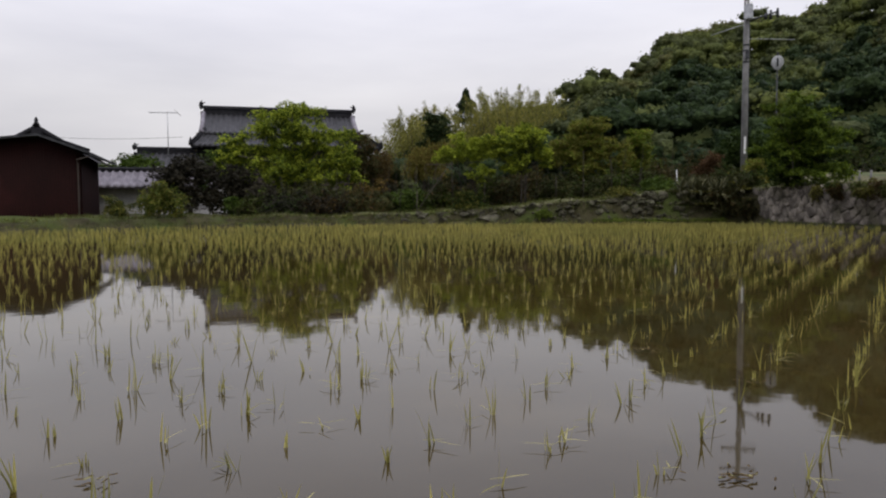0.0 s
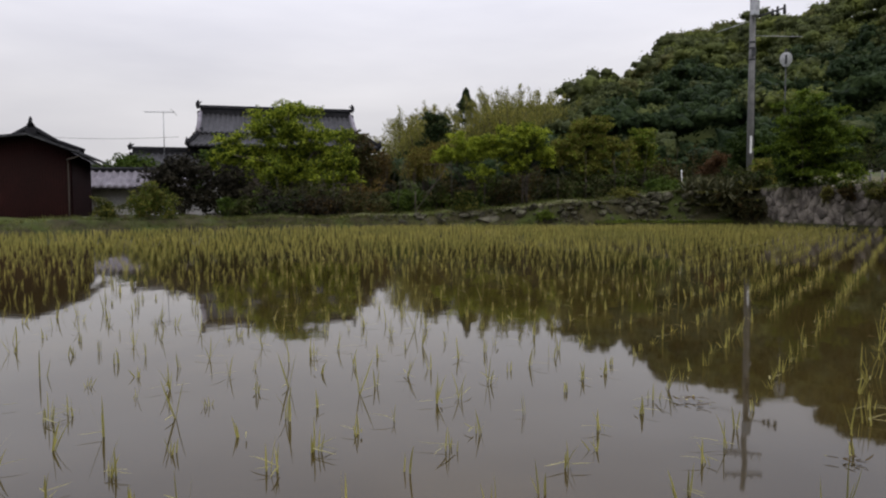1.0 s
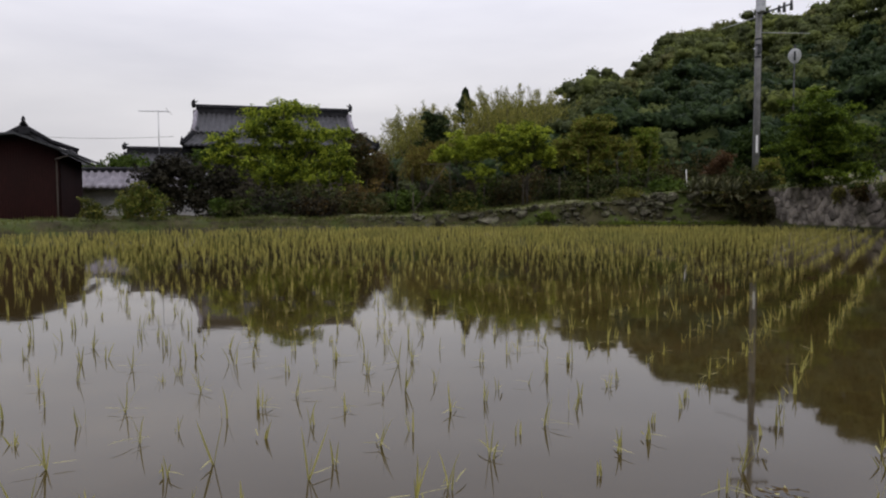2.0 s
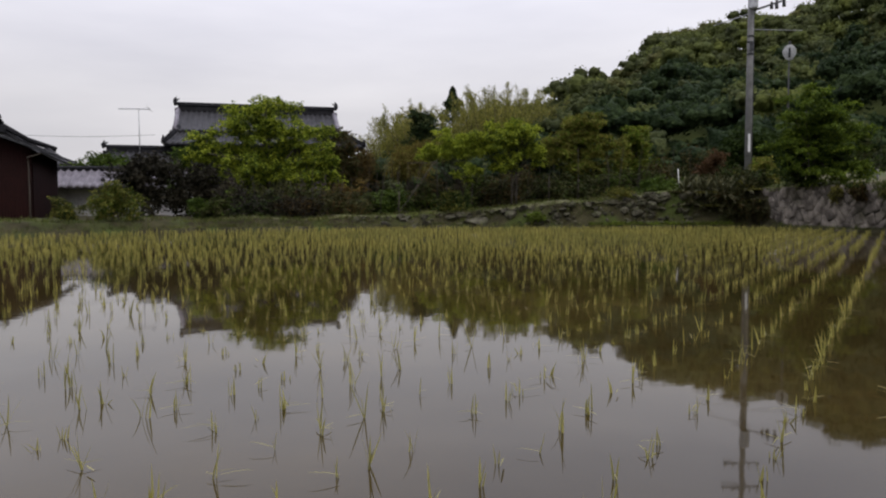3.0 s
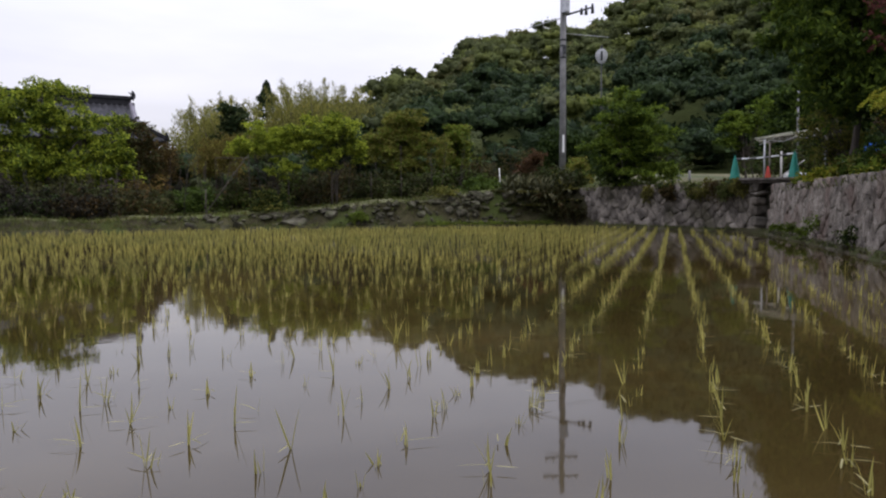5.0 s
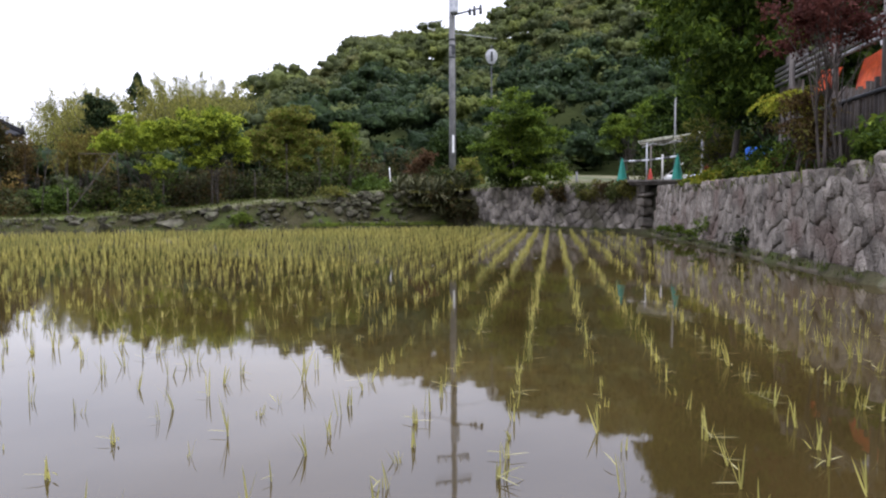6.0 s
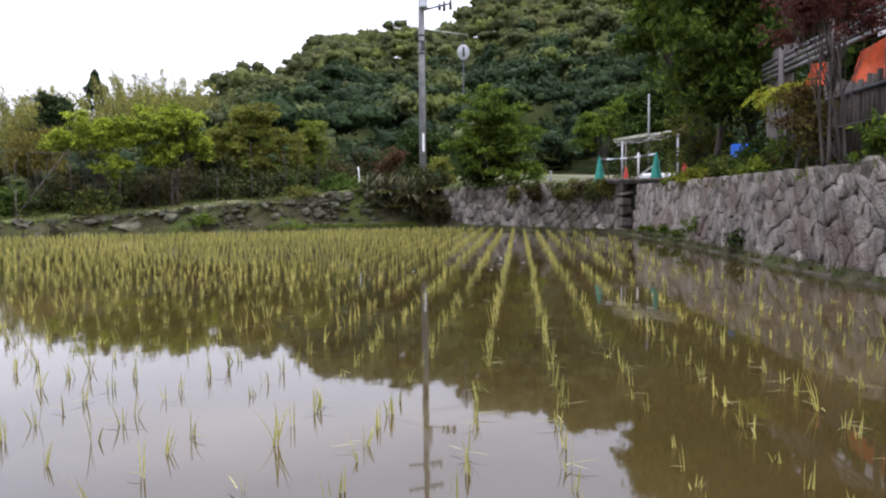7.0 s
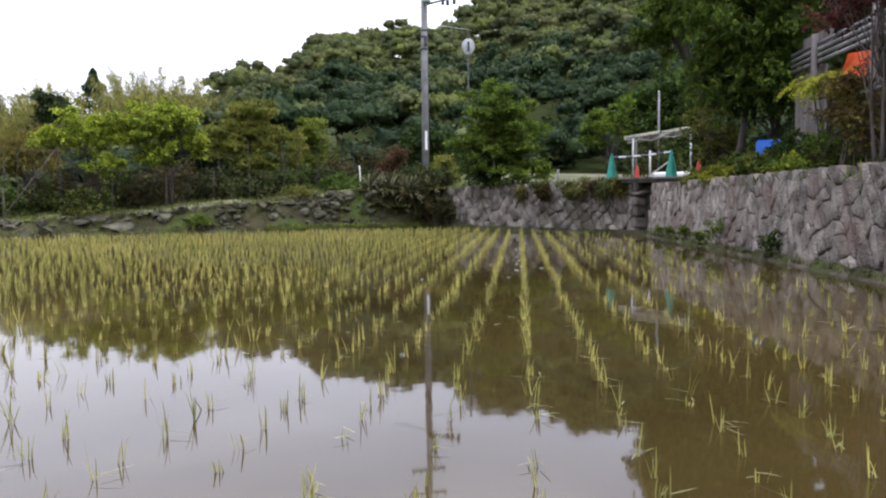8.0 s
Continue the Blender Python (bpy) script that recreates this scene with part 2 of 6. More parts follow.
L_BROWN = leafy("brown_bamboo_leaf", (0.075, 0.055, 0.017), (0.18, 0.13, 0.038), 0.4)
L_BAMBOO = leafy("yellow_bamboo_leaf", (0.105, 0.110, 0.029), (0.275, 0.268, 0.076), 0.4)
# leaf colour darkened to carry the deep shade below the trees
L_SHADE = leafy("shade_darkened_leaf", (0.023, 0.027, 0.011), (0.072, 0.074, 0.028), 0.3)
L_PURPLE = leafy("dusky_bush_leaf", (0.014, 0.014, 0.010), (0.038, 0.034, 0.025), 0.25)
L_RED = leafy("red_maple_leaf", (0.046, 0.018, 0.016), (0.12, 0.044, 0.038), 0.45)
L_YELLOW = leafy("yellow_nandina_leaf", (0.16, 0.16, 0.018), (0.34, 0.33, 0.04), 0.45)
L_RUST = leafy("rusty_leaf", (0.045, 0.030, 0.013), (0.105, 0.070, 0.028), 0.35)
L_YUCCA = leafy("strap_leaf", (0.030, 0.036, 0.015), (0.16, 0.155, 0.085), 0.1, 0.35)
L_RUSSET = leafy("russet_leaf", (0.048, 0.028, 0.016), (0.110, 0.062, 0.032), 0.35)


# ---- mesh helpers ----


def mesh_of(name, verts, faces, mats, which=None, smooth=False):
    """A mesh from arrays: verts (n, 3) and faces of one size (m, k)."""
    verts, faces = np.asarray(verts, np.float32), np.asarray(faces, np.int32)
    me = bpy.data.meshes.new(name)
    k = faces.shape[1]
    me.vertices.add(len(verts))
    me.vertices.foreach_set("co", verts.ravel())
    me.loops.add(faces.size)
    me.loops.foreach_set("vertex_index", faces.ravel())
    me.polygons.add(len(faces))
    me.polygons.foreach_set("loop_start", np.arange(len(faces), dtype=np.int32) * k)
    for m in mats:
        me.materials.append(m)
    if which is not None:
        me.polygons.foreach_set("material_index", np.asarray(which, np.int32))
    if smooth:
        me.polygons.foreach_set("use_smooth", np.ones(len(faces), bool))
    me.update(calc_edges=True)
    return me


def part(name, bm, mat, parent, label="", smooth=False):
    """Links a bmesh as one mesh object under a thing."""
    me = bpy.data.meshes.new(name)
    bm.to_mesh(me)
    bm.free()
    me.materials.append(mat)
    if smooth:
        me.polygons.foreach_set("use_smooth", np.ones(len(me.polygons), bool))
    ob = new(name, me)
    ob.parent = parent
    if label:
        tagged(ob, label)
    return ob


def piece(name, me, parent, label=""):
    ob = new(name, me)
    ob.parent = parent
    if label:
        tagged(ob, label)
    return ob


def thing(name, label, category, at=None, group="", kind=""):
    ob = new(name)
    ob.empty_display_size = 0.2
    if at is not None:
        ob.matrix_basis = at
    return tagged(ob, label, category, group, kind)


def add_box(bm, lo, hi, bevel=0.0, m=None):
    lo, hi = Vector(lo), Vector(hi)
    got = bmesh.ops.create_cube(bm, size=1.0)["verts"]
    for v in got:
        v.co = Vector(((lo[i] + hi[i]) / 2 + v.co[i] * (hi[i] - lo[i]) for i in range(3)))
    if bevel:
        edges = list({e for v in got for e in v.link_edges})
        bmesh.ops.bevel(bm, geom=edges, offset=bevel, segments=1, affect="EDGES")
    if m is not None:
        bmesh.ops.transform(bm, matrix=m, verts=[v for v in bm.verts if v in set(got)] if not bevel else bm.verts)
    return bm


def box(lo, hi, bevel=0.01):
    return add_box(bmesh.new(), lo, hi, bevel)


def tube_arrays(points, radii, sides=6):
    """A tapered tube along a line of points, as arrays; ends closed by collapsing."""
    points, radii = np.asarray(points, float), np.asarray(radii, float)
    tang = np.gradient(points, axis=0)
    tang /= np.linalg.norm(tang, axis=1)[:, None] + 1e-9
    ref = np.where(np.abs(tang[:, 2:3]) < 0.9, np.array([[0, 0, 1.0]]), np.array([[1.0, 0, 0]]))
    a = np.cross(tang, ref)
    a /= np.linalg.norm(a, axis=1)[:, None]
    b = np.cross(tang, a)
    th = np.arange(sides) * 2 * np.pi / sides
    ring = a[:, None] * np.cos(th)[None, :, None] + b[:, None] * np.sin(th)[None, :, None]
    v = points[:, None] + ring * radii[:, None, None]
    n = len(points)
    v = np.concatenate([points[:1], v.reshape(-1, 3), points[-1:]])
    f = []
    for i in range(n - 1):
        for j in range(sides):
            k = (j + 1) % sides
            f.append((1 + i * sides + j, 1 + i * sides + k, 1 + (i + 1) * sides + k, 1 + (i + 1) * sides + j))
    last = 1 + n * sides
    for j in range(sides):
        k = (j + 1) % sides
        f.append((0, 0, 1 + k, 1 + j))
        f.append((1 + (n - 1) * sides + j, 1 + (n - 1) * sides + k, last, last))
    return v, f


def tubes_mesh(name, lines, mat, sides=6):
    """One bmesh-built mesh of several tubes: lines of (points, radii)."""
    bm = bmesh.new()
    for pts, rad in lines:
        v, f = tube_arrays(pts, rad, sides)
        made = [bm.verts.new(p) for p in v]
        for q in f:
            q = list(dict.fromkeys(q))
            try:
                bm.faces.new([made[i] for i in q])
            except ValueError:
                pass
    me = bpy.data.meshes.new(name)
    bm.normal_update()
    bm.to_mesh(me)
    bm.free()
    me.materials.append(mat)
    me.polygons.foreach_set("use_smooth", np.ones(len(me.polygons), bool))
    return me


def rod(name, a, b, r0, r1, mat, parent, label="", sides=8):
    return piece(name, tubes_mesh(name, [(np.linspace(a, b, 3), np.linspace(r0, r1, 3))], mat, sides), parent, label)


def unit(v):
    return v / (np.linalg.norm(v, axis=-1, keepdims=True) + 1e-9)


def leaves(rng, points, normals, size, slim=0.55, droop=0.25, spread=0.55):
    """A folded leaf at every point, turned about the given normals. Returns verts and quads."""
    n = len(points)
    nrm = unit(normals + spread * rng.normal(size=(n, 3)))
    side = unit(np.cross(nrm, rng.normal(size=(n, 3))))
    along = np.cross(side, nrm)
    along[:, 2] -= droop
    along = unit(along)
    s = size * rng.uniform(0.6, 1.35, (n, 1))
    v = np.empty((n, 4, 3))
    v[:, 0] = points - along * s * 0.5
    v[:, 1] = points + side * s * slim * 0.5 + nrm * s * 0.08
    v[:, 2] = points + along * s * 0.5 - nrm * s * 0.10
    v[:, 3] = points - side * s * slim * 0.5 + nrm * s * 0.08
    return v.reshape(-1, 3), np.arange(4 * n).reshape(-1, 4)


def lobes_in(rng, centre, radii, count, lobe=0.42, under=-0.55):
    """Lumps that make up a crown: centres near the crown's skin, with their radii."""
    centre, radii = np.asarray(centre, float), np.asarray(radii, float)
    d = unit(rng.normal(size=(count, 3)))
    d[:, 2] = np.where(d[:, 2] < under, -d[:, 2], d[:, 2])
    c = centre + d * radii * (0.95 * rng.uniform(0.05, 1, (count, 1)) ** 0.45 - 0.5 * lobe)
    r = radii.mean() * lobe * rng.uniform(0.65, 1.25, count)
    return c, r


def crown_points(rng, c, r, n, skin=0.25, squash=0.8):
    """Points and outward directions spread over lobes."""
    w = r**2 / (r**2).sum()
    k = rng.choice(len(r), n, p=w)
    d = unit(rng.normal(size=(n, 3)))
    rad = r[k] * (1 - skin * np.abs(rng.normal(size=n))) * rng.uniform(0.9, 1.12, n)
    p = c[k] + d * rad[:, None] * np.array([1, 1, squash])
    return p, unit(d + np.array([0, 0, 0.35]))


def spray_points(rng, c, r, n, leaf, squash=0.8, droop=0.25, per=13):
    """Leaves gathered into flat, outward-reaching sprays over the lobes, with a looser fill inside."""
    m = max(4, int(n * 0.84) // per)
    k = rng.choice(len(r), m, p=r**2 / (r**2).sum())
    d = unit(rng.normal(size=(m, 3)) + np.array([0, 0, 0.3]))
    mid = c[k] + d * (r[k] * rng.uniform(0.6, 1.05, m))[:, None] * np.array([1, 1, squash])
    axis = d * np.array([1, 1, 0.3]) + 0.45 * rng.normal(size=(m, 3))
    axis[:, 2] -= 0.45 * droop
    axis = unit(axis)
    up = unit(0.5 * d + np.array([0, 0, 0.8]) + 0.3 * rng.normal(size=(m, 3)))
    side = unit(np.cross(up, axis))
    up = np.cross(axis, side)
    q = np.repeat(np.arange(m), per)
    reach = leaf * rng.uniform(1.3, 2.5, m)[q]
    u = rng.uniform(-0.6, 1.0, len(q))
    lat = rng.normal(size=len(q)) * 0.34 * (1.1 - 0.6 * np.abs(u))
    p = mid[q] + axis[q] * (u * reach)[:, None] + side[q] * (lat * reach)[:, None] + up[q] * (0.10 * rng.normal(size=len(q)) * reach - 0.18 * u**2 * reach)[:, None]
    inner = max(1, n - len(q))
    k = rng.choice(len(r), inner, p=r**2 / (r**2).sum())
    e = unit(rng.normal(size=(inner, 3)))
    p2 = c[k] + e * (r[k] * rng.uniform(0.2, 0.75, inner))[:, None] * np.array([1, 1, squash])
    return np.concatenate([p, p2]), np.concatenate([up[q], unit(e + np.array([0, 0, 0.4]))])


def tree(name, label, base, crown, radii, leaf_mat, n, leaf=0.11, lobes=14, lobe=0.42, trunk=0.12, stems=1, slim=0.55, seed=0, category="tree", squash=0.8, droop=0.25, limbs=0, bark=None, alt=None, under=-0.55, more=(), mix=0.3):
    """A tree or bush: tapered trunk with limbs into the crown's lobes, and a crown of leafy sprays. more: further (centre, radii) of the crown."""
    rng = np.random.default_rng(seed)
    limbs = limbs or (3 if category in ("bush", "weeds") else 9)
    base, crown, radii = np.asarray(base, float), np.asarray(crown, float), np.asarray(radii, float)
    top = thing(name, label, category, pose(*base))
    bodies = [(crown, radii)] + [(np.asarray(p, float), np.asarray(q, float)) for p, q in more]
    share = np.array([(q[0] * q[2]) for p, q in bodies])
    got = [lobes_in(rng, p - base, q, max(5, int(lobes * w)), lobe, -0.9 if category == "bush" else under) for (p, q), w in zip(bodies, share / share.sum())]
    c, r = np.concatenate([g[0] for g in got]), np.concatenate([g[1] for g in got])
    lines = []
    for s in range(stems):
        foot = np.array([rng.normal() * 0.04 * (stems > 1) * stems, rng.normal() * 0.04 * (stems > 1) * stems, -0.1])
        mid = (crown - base) * np.array([0.5, 0.5, 0.45]) + foot * 0.8 + rng.normal(size=3) * 0.08 * radii.mean()
        tip = (crown - base) * np.array([0.9, 0.9, 1.0]) + rng.normal(size=3) * 0.15 * radii
        u = np.linspace(0, 1, 7)[:, None]
        line = (1 - u) ** 2 * foot + 2 * u * (1 - u) * mid + u**2 * tip
        rad = trunk * (1 - 0.8 * u[:, 0]) / math.sqrt(stems)
        rad[0] *= 1.35
        lines.append((line, rad))
        for i in rng.choice(len(r), min(limbs, len(r)), replace=False):
            start = line[rng.integers(2, 5)]
            u5 = np.linspace(0, 1, 5)[:, None]
            bend = (start + c[i]) / 2 + np.array([0, 0, -0.12 * radii[2]]) * rng.uniform(-0.5, 1)
            lines.append(((1 - u5) ** 2 * start + 2 * u5 * (1 - u5) * bend + u5**2 * c[i], trunk * 0.38 * (1 - 0.75 * u5[:, 0]) / math.sqrt(stems)))
    piece("trunk", tubes_mesh("trunk", lines, bark or M_BARK, 6), top)
    p, d = spray_points(rng, c, r, n, leaf, squash, droop)
    p[:, 2] = np.maximum(p[:, 2], 0.04)
    v, f = leaves(rng, p, d, leaf, slim, droop, 0.42)
    mats, which = [leaf_mat], None
    if alt:
        mats.append(alt)
        which = (rng.random(len(f)) < mix).astype(int)
    piece("crown", mesh_of("crown", v, f, mats, which), top)
    return top


# ---- ground, water and hill ----
WATER_EDGE = np.array([(-3.4, -8.0), (7.2, 12.2), (8.0, 13.52), (9.9, 16.68), (12.55, 21.1), (12.6, 21.8), (12.28, 23.9), (11.95, 25.9), (11.6, 28.0), (10.9, 29.0),
                       (7.0, 29.2), (2.9, 29.6), (-2.0, 30.0), (-6.0, 29.0), (-9.0, 26.6), (-11.5, 23.8), (-20.0, 20.0), (-34.0, 13.5), (-34.0, -8.0)])
WALL_A, WALL_B = np.array([7.48, 12.34]), np.array([12.9, 21.35])
WALL_DIR = (WALL_B - WALL_A) / np.linalg.norm(WALL_B - WALL_A)
WALL_N = np.array([WALL_DIR[1], -WALL_DIR[0]])
FAR_A, FAR_B = np.array([12.78, 21.75]), np.array([11.6, 29.3])
FAR_DIR = (FAR_B - FAR_A) / np.linalg.norm(FAR_B - FAR_A)
FAR_N = np.array([FAR_DIR[1], -FAR_DIR[0]])
EYE0 = np.array([0.7, 6.0])


def inside(p, poly):
    got = np.zeros(len(p), bool)
    for a, b in zip(poly, np.roll(poly, -1, 0)):
        cross = ((a[1] > p[:, 1]) != (b[1] > p[:, 1])) & (p[:, 0] < (b[0] - a[0]) * (p[:, 1] - a[1]) / (b[1] - a[1] + 1e-12) + a[0])
        got ^= cross
    return got


def away(p, poly):
    best = np.full(len(p), 1e9)
    for a, b in zip(poly, np.roll(poly, -1, 0)):
        ab = b - a
        u = np.clip(((p - a) @ ab) / (ab @ ab), 0, 1)
        best = np.minimum(best, np.linalg.norm(p - a - u[:, None] * ab, axis=1))
    return best


def step(x, a, b):
    u = np.clip((x - a) / (b - a), 0, 1)
    return u * u * (3 - 2 * u)


# the ridge line: bearing from the field, height angle, distance
RIDGE_AZ = np.array([-12, -7, -4.7, -1, 3, 6.7, 9.3, 13.7, 14.9, 16.1, 18.2, 20, 22.4, 24.4, 26.1, 29.2, 34, 45, 62, 80, 120])
RIDGE_EL = np.array([0.2, 0.6, 2.2, 3.4, 4.2, 5.2, 6.1, 6.6, 7.9, 8.9, 10.2, 10.9, 10.7, 10.6, 10.8, 11.9, 13.4, 14.1, 13.6, 12, 3])
RIDGE_R = np.array([85, 85, 85, 90, 100, 120, 125, 135, 180, 200, 210, 215, 215, 215, 215, 215, 205, 190, 170, 160, 150.0])


def hill(az, r):
    """Height of the wooded hill at a bearing (degrees) and distance."""
    el, far = np.interp(az, RIDGE_AZ, RIDGE_EL, left=0, right=0), np.interp(az, RIDGE_AZ, RIDGE_R)
    near = 58.0
    u = np.clip((r - near) / (far - near), 0, 1)
    fold = 1 + 0.08 * np.sin(az * 0.9 + r * 0.03) * (1 - u) * u * 4
    return np.tan(np.radians(el)) * far * (0.35 * u + 0.65 * u * u * (3 - 2 * u)) * fold * (1 - 0.3 * np.clip((r - far) / 150, 0, 1))


# the far bank's crest, rising towards the gravel lot
BANK_X = np.array([-12, -3.5, 0.8, 2.95, 5.1, 6.6, 9.3, 12])
BANK_TOP = np.array([0.32, 0.38, 0.54, 0.74, 0.90, 1.02, 1.28, 1.36])


def height(x, y):
    p = np.stack([np.ravel(x), np.ravel(y)], -1).astype(float)
    wet, d = inside(p, WATER_EDGE), away(p, WATER_EDGE)
    top = np.interp(p[:, 0], BANK_X, BANK_TOP) + 0.02 * np.clip(p[:, 1] - 34, 0, 20) * step(p[:, 0], 0, 8)
    top = np.where((p[:, 0] < 6) & (p[:, 1] > 38), 0.35 + 0.35 * step(p[:, 0], -4, 6), top)
    lump = 0.05 * np.sin(1.7 * p[:, 0] + 0.6 * p[:, 1]) + 0.04 * np.sin(2.9 * p[:, 1] - 1.3 * p[:, 0])
    z = 0.10 + (top - 0.10) * (0.93 * step(d, 0.32, 0.68) + 0.07 * step(d, 0.8, 2.4)) + lump * step(d, 0.2, 1.2)
    s_right, along = (p - WALL_A) @ WALL_N, (p - WALL_A) @ WALL_DIR
    s_far = (p - FAR_A) @ FAR_N
    terrace = 1.07 + 0.25 * step(along, 6, 10) + 0.45 * step(s_right, 0.9, 2.2) * (1 - step(along, 5, 9)) + 0.3 * lump
    z_right = 0.10 + (terrace - 0.10) * step(s_right, 0.40, 0.75)
    z_far = 0.10 + (1.32 + 0.075 * np.clip(p[:, 1] - 26, 0, 14) - 0.10) * step(s_far, 0.40, 0.75)
    right = (along < 10.55) & (s_right > -0.7)
    back = (along >= 10.55) & (s_far > -0.7) & (p[:, 1] < 28.4 + 2.2 * np.clip(s_far, 0, 30))
    merge = step(28.4 + 2.2 * np.clip(s_far, 0, 30) - p[:, 1], -0.2, 2.6)
    z = np.where(right, z_right, np.where(back, z + (z_far - z) * merge, z))
    rel = p - EYE0
    z = z + hill(np.degrees(np.arctan2(rel[:, 0], rel[:, 1])), np.hypot(rel[:, 0], rel[:, 1])) * (rel[:, 1] > -60)
    return np.where(wet, -0.10 - 0.06 * step(d, 0, 1.0), z)


def spaced(lo, hi, fine, out, grow=1.22):
    a = list(np.arange(lo, hi + 1e-6, fine))
    s, left, right = fine, [], []
    while lo - sum(left) > -out:
        s *= grow
        left.append(s)
    s = fine
    while hi + sum(right) < out:
        s *= grow
        right.append(s)
    return np.array([lo - sum(left[: i + 1]) for i in range(len(left))][::-1] + a + [hi + sum(right[: i + 1]) for i in range(len(right))])


gx, gy = spaced(-15, 16, 0.3, 1800, 1.16), spaced(10, 34, 0.3, 1800, 1.16)
GX, GY = np.meshgrid(gx, gy, indexing="ij")
GZ = height(GX, GY).reshape(GX.shape)
nx, ny = GX.shape
idx = np.arange(nx * ny).reshape(nx, ny)
quads = np.stack([idx[:-1, :-1], idx[1:, :-1], idx[1:, 1:], idx[:-1, 1:]], -1).reshape(-1, 4)
cx, cy = GX[:-1, :-1].ravel(), GY[:-1, :-1].ravel()
lot = (((np.stack([cx, cy], -1) - FAR_A) @ FAR_N) > 1.3) & (cx > 13.6) & (cy > 24.5) & (cy < 52) & (cx < 40)
near_edge = away(np.stack([cx + 0.2, cy + 0.2], -1), WATER_EDGE)
path = (near_edge > 0.95) & (near_edge < 1.4) & (cx > -7) & (cx < 10.4) & (cy > 28)
face = (near_edge < 0.95) | ((near_edge < 4.5) & (cx < -2.5) & (cx > -9) & (cy > 26)) | inside(np.stack([cx, cy], -1), WATER_EDGE) | ((cy > 32.3) & (cy < 60) & (cx < 12) & (cx > -30))
woods_floor = (np.hypot(cx - EYE0[0], cy - EYE0[1]) > 58) & (cy > 10)
ground = tagged(new("ground", mesh_of("ground", np.stack([GX, GY, GZ], -1).reshape(-1, 3), quads, [M_GROUND, M_LOT, M_WOODFLOOR, M_EARTH, M_PATH], np.where(lot, 1, np.where(woods_floor, 2, np.where(path, 4, np.where(face, 3, 0)))), True)),
                "grassy earth banks, pale gravel lot and wooded hillside", "ground", kind="structure")

bm = bmesh.new()
grown = WATER_EDGE + 0.25 * unit(WATER_EDGE - np.array([-8.0, 12.0]))
bm.faces.new([bm.verts.new((x, y, 0)) for x, y in grown])
bmesh.ops.triangulate(bm, faces=bm.faces[:])
water = part("water", bm, M_WATER, None)
tagged(water, "still muddy brown paddy water mirroring the sky", "water", kind="structure")


# ---- woods on the hill ----
def ball_quads(k=2):
    """A unit ball of quads: a cube of k by k cells a side, rounded."""
    bm = bmesh.new()
    bmesh.ops.create_cube(bm, size=2.0)
    bmesh.ops.subdivide_edges(bm, edges=bm.edges[:], cuts=k - 1, use_grid_fill=True)
    v = unit(np.array([tuple(x.co) for x in bm.verts]))
    bm.verts.index_update()
    f = np.array([[x.index for x in q.verts] for q in bm.faces])
    bm.free()
    return v, f


BALL_V, BALL_F = ball_quads(2)


def woods(name, label, crowns, per, leaf, seed):
    """Far woodland: crowns of (x, y, z, radius, tallness, material index), each of rounded leaf masses dressed with leaf clumps."""
    rng = np.random.default_rng(seed)
    vs, fs, ms, n0 = [], [], [], 0
    for x, y, z, rad, tall, mat in crowns:
        k = rng.integers(6, 9)
        d = unit(rng.normal(size=(k, 3)))
        d[:, 2] = np.abs(d[:, 2]) * 0.9 - 0.15
        c = np.array([x, y, z]) + d * rad * np.array([0.74, 0.74, 0.44 * tall]) * rng.uniform(0.35, 1.1, (k, 1))
        r = rad * rng.uniform(0.34, 0.52, k)
        core = BALL_V[None] * (1 + 0.22 * rng.normal(size=(k, len(BALL_V), 1))) * (0.62 * r)[:, None, None] * np.array([1, 1, 0.85]) + c[:, None]
        vs.append(core.reshape(-1, 3))
        fs.append((BALL_F[None] + (np.arange(k) * len(BALL_V))[:, None, None]).reshape(-1, 4) + n0)
        n0 += k * len(BALL_V)
        count = int(per * (0.6 + 0.4 * rad / 4))
        p, nrm = crown_points(rng, c, r, count, 0.16, 0.8)
        p += rng.normal(size=p.shape) * 0.045 * rad
        v, f = leaves(rng, p, nrm, leaf * (0.7 + 0.1 * rad), 0.75, 0.1, 0.5)
        vs.append(v)
        fs.append(f + n0)
        n0 += len(v)
        ms.append(np.full(k * len(BALL_F) + len(f), mat))
    me = mesh_of(name, np.concatenate(vs), np.concatenate(fs), [L_HILL_DARK, L_HILL, L_HILL_FRESH, L_HILL_DULL, L_DEEP, L_BAMBOO], np.concatenate(ms))
    return tagged(new(name, me), label, "woods", kind="stuff")


def spot(az, r):
    a = np.radians(az)
    return EYE0[0] + r * np.sin(a), EYE0[1] + r * np.cos(a)


